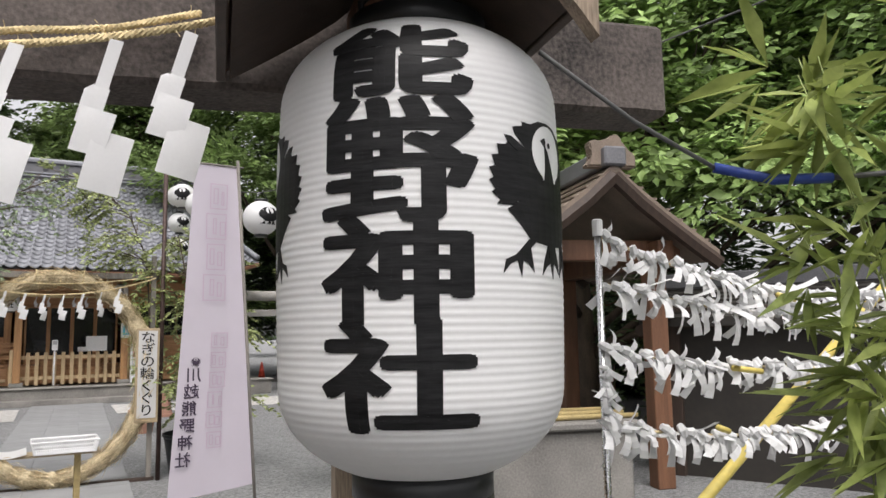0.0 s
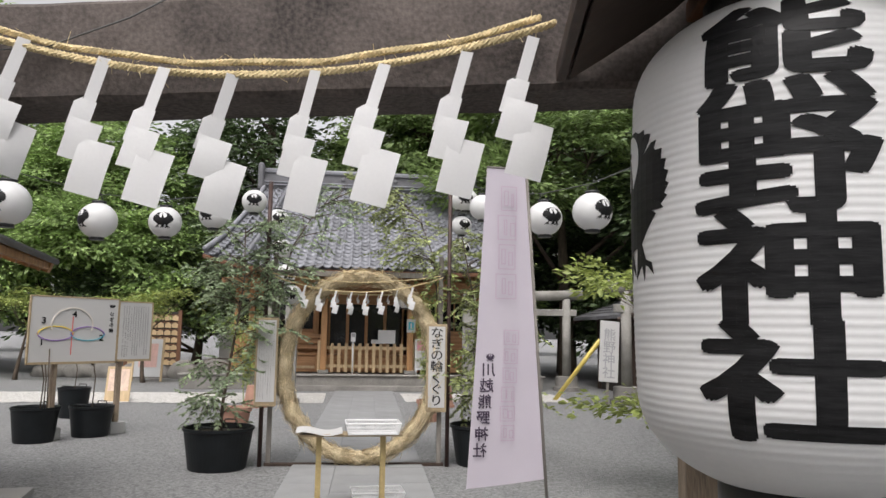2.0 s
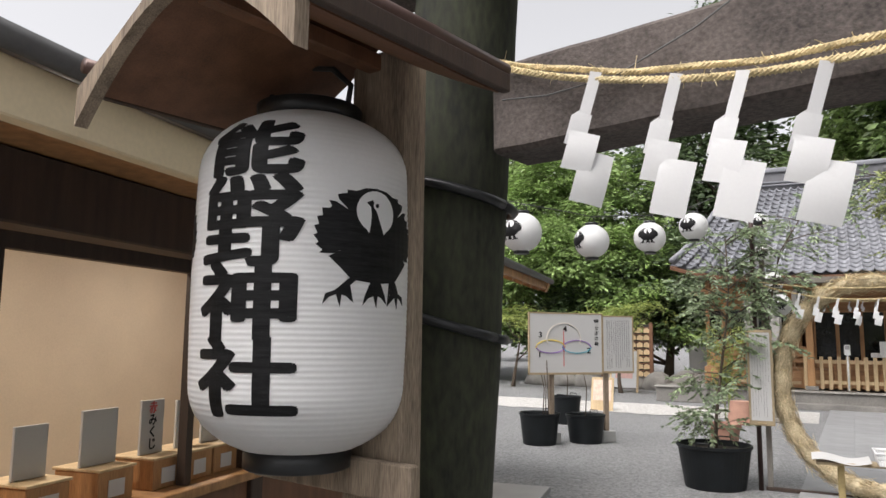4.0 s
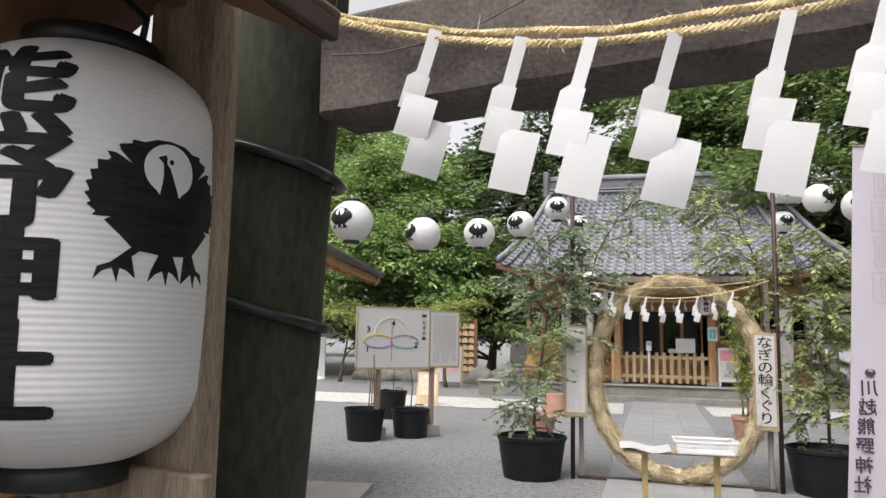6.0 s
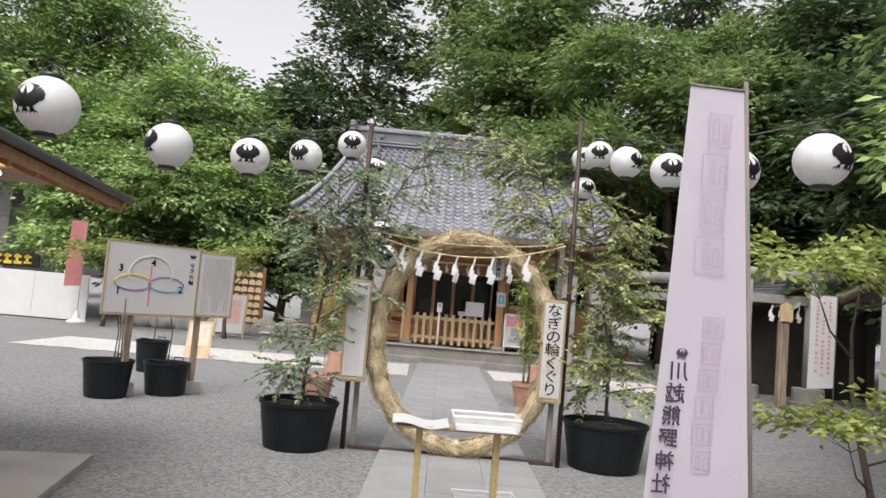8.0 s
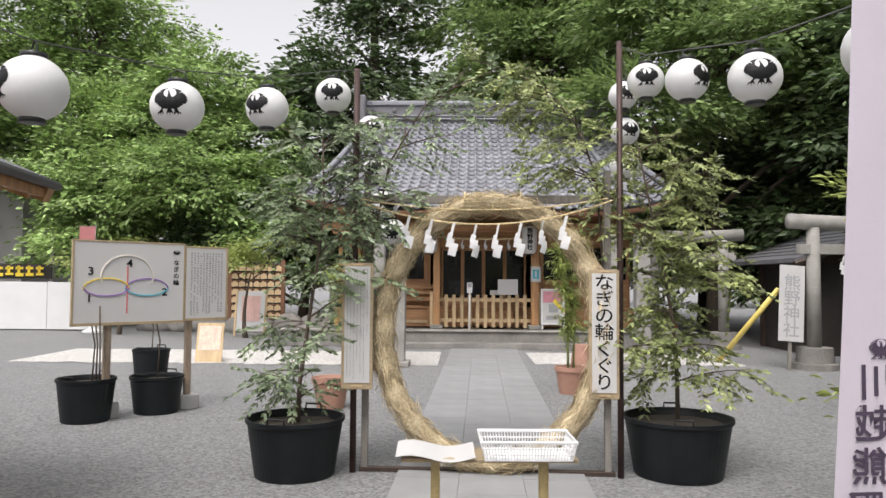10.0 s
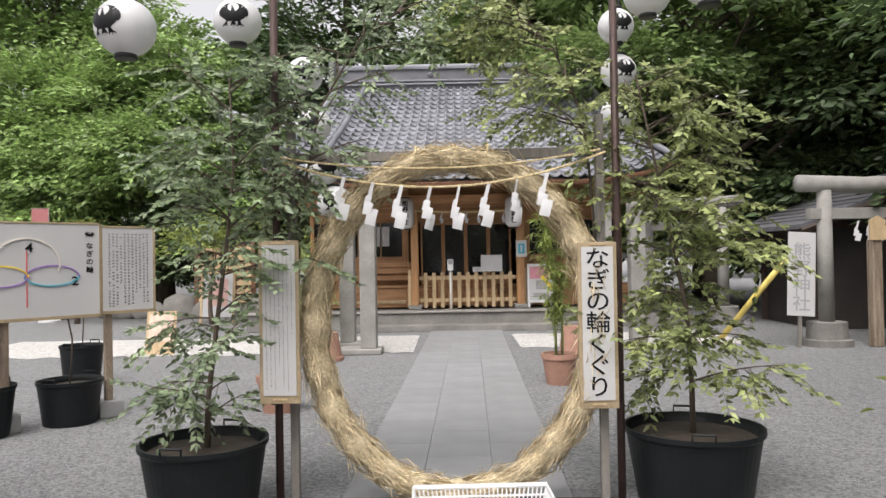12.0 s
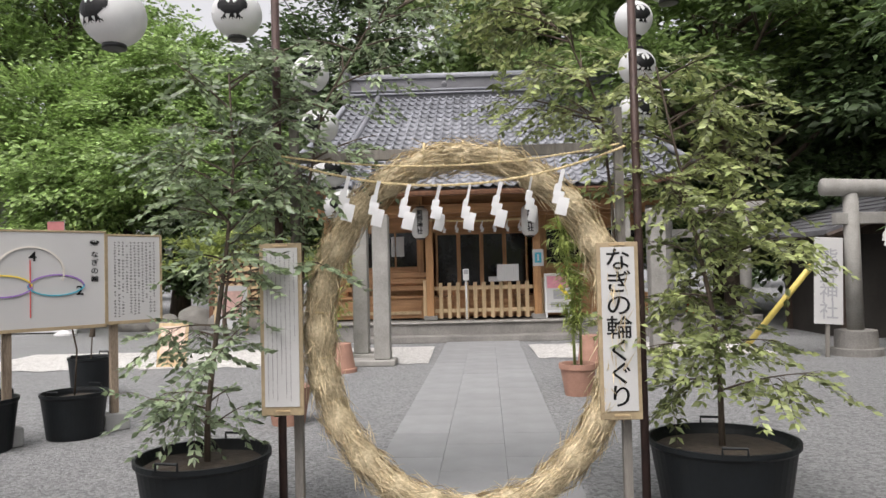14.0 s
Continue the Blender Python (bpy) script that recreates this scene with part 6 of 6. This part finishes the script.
part("lamp_tube", tube([(-0.7, 1.6, 2.3), (-0.7, 2.9, 2.3)], 0.02, 8), M["lamp"], office, "lit fluorescent tube")
for y in (3.05, -0.2, -3.4):
    part("post", box(-1.42, -1.28, y - 0.07, y + 0.07, 0.05, 2.15, 0.008), M["wood_dark"], office, "dark square post")
part("shutter_box", box(-1.22, -1.02, Y0, -0.4, 2.04, 2.35, 0.01), M["wood_dark"], office, "dark rolled shutter box")
part("lower_wall", box(-1.4, -1.32, Y0, 3.05, 0.05, 0.635), M["wood_brown"], office)
part("lintel_wall", box(-1.4, -1.34, Y0, 3.05, 1.98, 2.15), M["wood_dark"], office)
part("side_wall", box(-5.2, -1.35, 3.0, 3.1, 0.0, 3.0), M["wood_orange"], office)
part("inner_wall", box(-3.75, -3.65, Y0, 3.0, 0.0, 3.2), M["beige_wall"], office, "beige inner wall")
part("inner_floor", box(-3.7, -1.4, Y0, 3.0, 0.0, 0.12), M["wood_pale"], office)
part("inner_ceiling", box(-3.7, -1.4, Y0, 3.0, 2.7, 2.75), M["beige_wall"], office)
part("end_wall", box(-3.7, -1.35, Y0 - 0.1, Y0, 0.0, 3.2), M["beige_wall"], office)
part("counter", box(-1.9, -1.25, Y0, 2.9, 0.64, 0.7, 0.006), M["wood_orange"], office)
for y in (-2.3, -0.9, 0.8, 2.0):
    part("window_post", box(-1.39, -1.33, y - 0.03, y + 0.03, 0.705, 2.0), M["wood_dark"], office)
r = rng_of(33)
for i, (y, w, h, words) in enumerate(((-0.98, 0.2, 0.32, "赤みくじ"), (-0.68, 0.16, 0.3, ""), (-1.4, 0.26, 0.3, ""), (-1.85, 0.2, 0.26, ""), (-0.4, 0.2, 0.22, ""), (0.2, 0.3, 0.3, ""))):
    bx = thing("amulet_box", "small wooden amulet box on the office counter", "display box", OFF @ pose(-1.55, y, 0.702))
    part("body", box(-0.16, 0.14, -0.13, 0.13, 0, 0.17, 0.005), M["wood_orange"], bx)
    part("lid_rim", box(-0.17, 0.15, -0.14, 0.14, 0.17, 0.185, 0.003), M["wood_pale"], bx)
    part("label_card", box(0.1415, 0.144, -0.06, 0.06, 0.03, 0.12), M["paper"], bx)
    sgn = thing("price_sign", "white card sign standing on an amulet box", "sign", OFF @ pose(-1.55, y, 0.888))
    part("card", box(-0.008, 0.008, -w / 2, w / 2, 0, h, 0.002), M["white_board"], sgn)
    for k, ch in enumerate(words):
        g = text_mesh(ch, 0.075, 0.002, 0.0005)
        for v in g.verts:
            v.co = Vector((0.0095 - v.co.y, v.co.x, v.co.z + h - 0.05 - 0.072 * k))
        part("lettering", g, M["red_print"] if k == 0 else M["ink"], sgn)
for y in (-3.2, -1.2, 1.2):
    part("downlight", lathe([(0.05, 2.68), (0.05, 2.698)], 16), M["lamp"], office, "small lit downlight").location = (-2.2, y, 0)
    ld = bpy.data.lights.new("downlight", "AREA")
    ld.shape, ld.size, ld.energy, ld.color = "DISK", 0.3, 20, (1.0, 0.92, 0.8)
    lo = new("office_downlight", ld)
    lo.matrix_world = OFF @ pose(-2.2, y, 2.66)

# ---- background left: fence sheet, stall, flags, plaques ----
t = thing("white_screen", "long white sheet screen along the forecourt", "screen", pose(-16.45, 26.95, 0))
for i in range(5):
    part("sheet_panel", box(-4.55 + 1.82 * i, -2.74 + 1.82 * i, -0.03, 0.03, 0.04, 1.55, 0.01), M["wall_white"], t)
    part("post", tube([(-4.55 + 1.82 * i, 0.06, 0), (-4.55 + 1.82 * i, 0.06, 1.6)], 0.03, 8), M["steel"], t)
st = thing("festival_stall", "distant stall with a pink and yellow awning", "stall", pose(-17.5, 28.5, 0))
part("counter", box(-3.5, 3.5, -0.4, 0.4, 0, 1.2), M["facade"], st)
part("awning", box(-3.5, 0, -0.9, -0.85, 1.65, 2.15), M["pink_flag"], st)
part("awning", box(0, 3.5, -0.9, -0.85, 1.65, 2.15), M["dark"], st)
b = bmesh.new()
r = rng_of(44)
for i in range(9):
    x = 0.3 + i * 0.34
    box(x, x + 0.26, -0.96, -0.93, 1.72 + r.uniform(0, 0.06), 1.84, 0, b), box(x + 0.06, x + 0.14, -0.96, -0.93, 1.8, 2.08, 0, b), box(x, x + 0.24, -0.96, -0.93, 1.96, 2.04, 0, b)
part("lettering", b, M["yellow_print"], st, "yellow lettering")
part("frame", box(-3.5, -3.4, -0.8, -0.7, 0, 3), M["facade"], st), part("frame", box(3.4, 3.5, -0.8, -0.7, 0, 3), M["facade"], st)


def far_house(at, w, d, h, label):
    t = thing("house", label, "house", pose(*at))
    part("wall", box(-w / 2, w / 2, -d / 2, d / 2, 0, h), M["facade"], t)
    b = bmesh.new()
    vs = [b.verts.new(p) for p in ((-w / 2 - 0.5, -d / 2 - 0.5, h), (w / 2 + 0.5, -d / 2 - 0.5, h), (w / 2 + 0.5, 0, h + 1.6), (-w / 2 - 0.5, 0, h + 1.6), (-w / 2 - 0.5, d / 2 + 0.5, h), (w / 2 + 0.5, d / 2 + 0.5, h))]
    for q in ((0, 1, 2, 3), (3, 2, 5, 4), (0, 3, 4), (1, 5, 2), (0, 4, 5, 1)):
        b.faces.new([vs[i] for i in q])
    part("roof", b, M["tile_dark"], t)
    for k in range(2):
        for i in range(3):
            x = -w / 2 + w * (i + 0.5) / 3
            wd = part("window", box(x - 0.7, x + 0.7, -d / 2 - 0.02, -d / 2 + 0.02, 1 + 2.7 * k, 2.2 + 2.7 * k), M["glass"], t)
            part("window_frame", box(x - 0.03, x + 0.03, -d / 2 - 0.05, -d / 2 - 0.02, 1 + 2.7 * k, 2.2 + 2.7 * k), M["wall_white"], wd)
            part("sill", box(x - 0.8, x + 0.8, -d / 2 - 0.12, -d / 2, 0.92 + 2.7 * k, 1 + 2.7 * k), M["wall_white"], wd)


far_house((-23, 36, 0), 10, 7, 5.2, "pale two-storey house beyond the forecourt")
far_house((-34, 30, 0), 9, 8, 5.5, "pale two-storey house at the side street")
far_house((-1.0, 44, 0), 12, 8, 9.5, "pale building behind the trees")
t = nobori("nobori_banner", "faded red cloth flag on a weighted base", (-11.9, 26.3, 0), 3.3, 1.2, 0.5, 0.55, "pink_flag", 0, (0, 0), 0.03)
part("base_weight", lathe([(0.3, 0), (0.3, 0.05), (0.12, 0.14), (0.04, 0.4)], 18), M["white_plastic"], t, "white weighted base")
ema = thing("plaque_rack", "rack crowded with small wooden prayer plaques", "plaque rack", pose(-7.0, 27.0, 0))
for x in (-0.85, 0.85):
    part("post", box(x - 0.06, x + 0.06, -0.06, 0.06, 0, 2.3), M["wood_brown"], ema)
part("backing", box(-0.85, 0.85, 0.02, 0.06, 0.4, 2.25), M["dark"], ema)
plq = polygon([(-0.1, 0), (0.1, 0), (0.1, 0.13), (0, 0.18), (-0.1, 0.13)], 0.02)
pm = bpy.data.meshes.new("plaque")
plq.to_mesh(pm)
plq.free()
pm.materials.append(M["wood_pale"])
for j in range(7):
    part("rail", box(-0.85, 0.85, -0.03, 0.02, 0.62 + 0.25 * j, 0.65 + 0.25 * j), M["wood_brown"], ema)
    for i in range(7):
        o = new("plaque", pm)
        o.parent = ema
        o.matrix_local = pose(-0.69 + 0.23 * i, -0.06, 0.45 + 0.25 * j, 0, rr.uniform(-8, 8), rr.uniform(-10, 10))
ez = thing("easel_sign", "white A-frame sign with pink print", "easel sign", pose(-6.7, 25.2, 0, -10))
part("panel", box(-0.42, 0.42, 0, 0.03, 0.15, 1.35, 0.005), M["wall_white"], ez)
part("print", box(-0.28, 0.28, -0.006, -0.002, 0.45, 1.2), mat("salmon_print", (0.7, 0.45, 0.4), 0.6, 0.2, 6, 40, 0), ez)
for x in (-0.44, 0.44):
    part("leg", box(x - 0.03, x + 0.03, -0.02, 0.04, 0, 1.4), M["wood_pale"], ez)
es = thing("easel_sign", "white and orange printed sign standing on the pale gravel", "easel sign", pose(-5.55, 18.4, 0, -12))
part("panel", box(-0.27, 0.27, 0, 0.03, 0.0, 0.8, 0.005), M["wood_pale"], es)
part("print", box(-0.22, 0.22, -0.006, -0.002, 0.25, 0.74), mat("orange_print", (0.66, 0.5, 0.4), 0.6, 0.3, 7, 30, 0), es)
r = rng_of(66)
for i in range(9):
    b = bmesh.new()
    bmesh.ops.create_icosphere(b, subdivisions=3, radius=1)
    s = (r.uniform(0.4, 0.8), r.uniform(0.3, 0.5), r.uniform(0.3, 0.6))
    for v in b.verts:
        v.co = Vector((v.co.x * s[0], v.co.y * s[1], v.co.z * s[2])) * (1 + 0.25 * noise.noise(v.co * 2 + Vector((i, 0, 0))))
    tagged(part("garden_rock", b, M["step_stone"], smooth=True), "rounded grey garden rock under the trees", "rock", "garden rocks").matrix_world = pose(-10.2 + i * 0.85, 27.2 + r.uniform(-0.3, 0.5), 0.15)


# ---- trees ----
tree("maple_tree", "broad bright green maple with layered drooping foliage", (-10.5, 31, 0), 7.5, 0.28,
     [(-2.5, -1, 4.2, 2.6, 2, 1.6), (0.5, -2, 4.8, 2.8, 2, 1.9), (2.8, -1.5, 3.9, 2.2, 1.8, 1.6), (-1, 0, 6.8, 2.6, 2.2, 1.7), (1.8, 0, 6.6, 2.4, 2, 1.6), (-4.2, 0, 5.6, 2.2, 2, 1.6), (0.4, 0, 8.6, 2.2, 2, 1.4), (3.8, -2, 2.3, 1.7, 1.4, 1.3), (-3.0, -2, 2.5, 1.8, 1.4, 1.2)], 5600, 0.23, M["leaf_maple"], 101, 14, 0.55, 0.35)
tree("maple_tree", "tall bright green tree at the edge of the forecourt", (-16.2, 34, 0), 12, 0.35,
     [(-3, -1, 6, 3.2, 2.4, 2.2), (1.5, -2, 6.5, 3, 2.4, 2.4), (-1, 0, 9.5, 3.2, 2.6, 2.3), (2.8, 0, 9.6, 2.6, 2.2, 2), (0.5, 0, 12.2, 2.6, 2.4, 1.9), (-1.5, 0, 14.2, 2.6, 2.4, 1.9), (-4.5, 0, 9, 2.4, 2.2, 2.2), (-4, 0, 12, 2.4, 2.2, 2.0), (4, -1, 4.2, 2.2, 1.8, 1.6)], 5200, 0.27, M["leaf_maple"], 102, 14, 0.75, 0.25)
tree("maple_tree", "bright green tree beside the white screen", (-22.5, 30, 0), 9, 0.3,
     [(0, 0, 6, 3, 2.5, 2.4), (2.5, -1, 7.5, 2.6, 2.2, 2), (-2, 0, 8.5, 2.8, 2.4, 2), (1, 0, 10, 2.6, 2.2, 1.8)], 2400, 0.28, M["leaf_maple"], 103, 14, 0.7)
tree("garden_maple", "low fresh green maple sprays before the darker trees", (-6.6, 24.8, 0), 2.0, 0.06,
     [(-0.5, -0.3, 2.2, 0.9, 0.6, 0.35), (0.8, -0.4, 2.5, 0.8, 0.6, 0.35)], 150, 0.13, M["leaf_bamboo"], 104, 14, 0.35, 0.3)
tree("garden_maple", "low fresh green maple sprays before the darker trees", (-10.6, 25.6, 0), 2.0, 0.06,
     [(-0.3, -0.3, 2.3, 1.1, 0.7, 0.4), (0.9, -0.4, 1.9, 0.8, 0.6, 0.35)], 170, 0.13, M["leaf_bamboo"], 105, 14, 0.35, 0.3)
tree("understorey_tree", "dark green shrubby tree behind the plaque rack", (-6.0, 29.5, 0), 4.5, 0.16,
     [(-2, 0, 2.2, 2.2, 1.6, 1.8), (1.5, 0, 2.6, 2.2, 1.6, 2), (0, 0, 4.2, 2.4, 1.8, 1.6), (-4.5, 0.5, 1.8, 2, 1.5, 1.5)], 1500, 0.22, M["leaf_dark"], 106, 14, 0.5)
for k, (x, y, h, s) in enumerate(((-4.2, 34, 16, 1.15), (0.5, 36, 17, 1.1), (4.8, 35, 17, 1.1), (2.9, 32.5, 16.5, 1.1), (9.5, 33, 17, 1.1), (14, 31, 16, 1.1), (18, 27, 15, 1.1), (12.0, 25.5, 14, 0.9))):
    q = rng_of(200 + k)
    cl = []
    for i in range(11):
        z = h * (0.16 + 0.8 * i / 10)
        w = s * 3.1 * (1.05 - 0.72 * (i / 10))
        a = q.uniform(0, 6.28)
        cl.append((0.5 * w * math.cos(a), 0.5 * w * math.sin(a) - 0.4, z, w, w * 0.85, h * 0.075))
    tree("forest_tree", "tall dark green tree behind the hall", (x, y, 0), h, 0.32, cl, 3400, 0.31, M[("leaf_dark", "leaf_mid", "leaf_dark", "leaf_mid", "leaf_dark", "leaf_mid", "leaf_dark", "leaf_dark")[k]], 120 + k, 13, 0.75, 0.3)
tree("forest_tree", "spreading green tree above the side shrine", (7.4, 27, 0), 9, 0.25,
     [(-2.5, -2, 6.5, 2.4, 2, 1.2), (0.5, -2.5, 8.3, 2.8, 2, 1.2), (3.5, -2, 6.8, 2.6, 2, 1.2), (-1.5, 0, 10, 2.6, 2.2, 1.3), (2.5, 0, 10.5, 2.6, 2.2, 1.4), (5.5, -1, 9.0, 2.4, 2, 1.2)], 2400, 0.26, M["leaf_mid"], 140, 14, 0.6, 0.3)
tree("garden_maple", "young maple with flat fresh green sprays by the path", (3.2, 8.6, 0), 2.2, 0.03,
     [(-0.7, -0.2, 2.2, 0.55, 0.4, 0.14), (0.2, -0.2, 2.3, 0.65, 0.4, 0.16), (-0.4, -0.3, 0.9, 0.6, 0.4, 0.12), (0.4, -0.3, 1.1, 0.5, 0.35, 0.12)], 260, 0.1, M["leaf_bamboo"], 141, 12, 0.22, 0.15)
tree("garden_tree", "leafy green tree behind the wash pavilion", (7.2, 10.0, 0), 6.5, 0.17,
     [(-1.8, -0.6, 3.6, 1.6, 1.3, 1.0), (0.2, -1.2, 4.3, 1.7, 1.3, 1.1), (1.6, -2.4, 3.6, 1.7, 1.4, 1.2), (-0.6, 0, 5.6, 1.9, 1.5, 1.2), (2.8, -4, 3.9, 1.7, 1.4, 1.3), (1.6, -1.5, 5.8, 1.9, 1.6, 1.3), (3.2, -3.4, 5.8, 1.9, 1.6, 1.4), (0.5, -0.5, 7.2, 2.0, 1.6, 1.2), (3.0, -2.5, 7.4, 2.0, 1.6, 1.3), (4.0, -5.5, 4.6, 1.8, 1.6, 1.6)], 4600, 0.2, M["leaf_maple"], 142, 13, 0.45, 0.4)
for k, (x, y) in enumerate(((13.5, 9.0), (13.0, 14.5), (15.5, 4.0), (11.5, 18.5))):
    tree("forest_tree", "dark leafy tree at the side of the ground", (x, y, 0), 9, 0.25,
         [(0, 0, 3, 2.2, 2, 2.2), (-1.5, -1, 5.2, 2.2, 2, 1.6), (1.5, 0.5, 5.6, 2.2, 2, 1.7), (0, 0, 8, 2.4, 2.2, 1.8), (-1, 1, 6.5, 2.2, 2, 1.6)], 1100, 0.3, M["leaf_dark"], 160 + k, 13, 0.7, 0.35)
wood = thing("far_woods", "belt of dark green woods around the shrine ground", "woods", kind="stuff")
r = rng_of(150)
cs, rs = [], []
for i in range(40):
    a = radians(-60 + 300 * i / 39) + math.pi * 0.62
    d = 48 + r.uniform(-4, 6)
    x, y = d * math.cos(a), 12 + d * math.sin(a)
    if -16 < x < 2 and y > 30:
        continue
    cs.append((x, y, 4.5)), rs.append((4.5, 4.5, 5.5 + r.uniform(-1.5, 2)))
leaf_mesh("foliage", *sprays(r, cs, rs, 5200, 0.8, per=10, spread=1.4), M["leaf_dark"], wood)
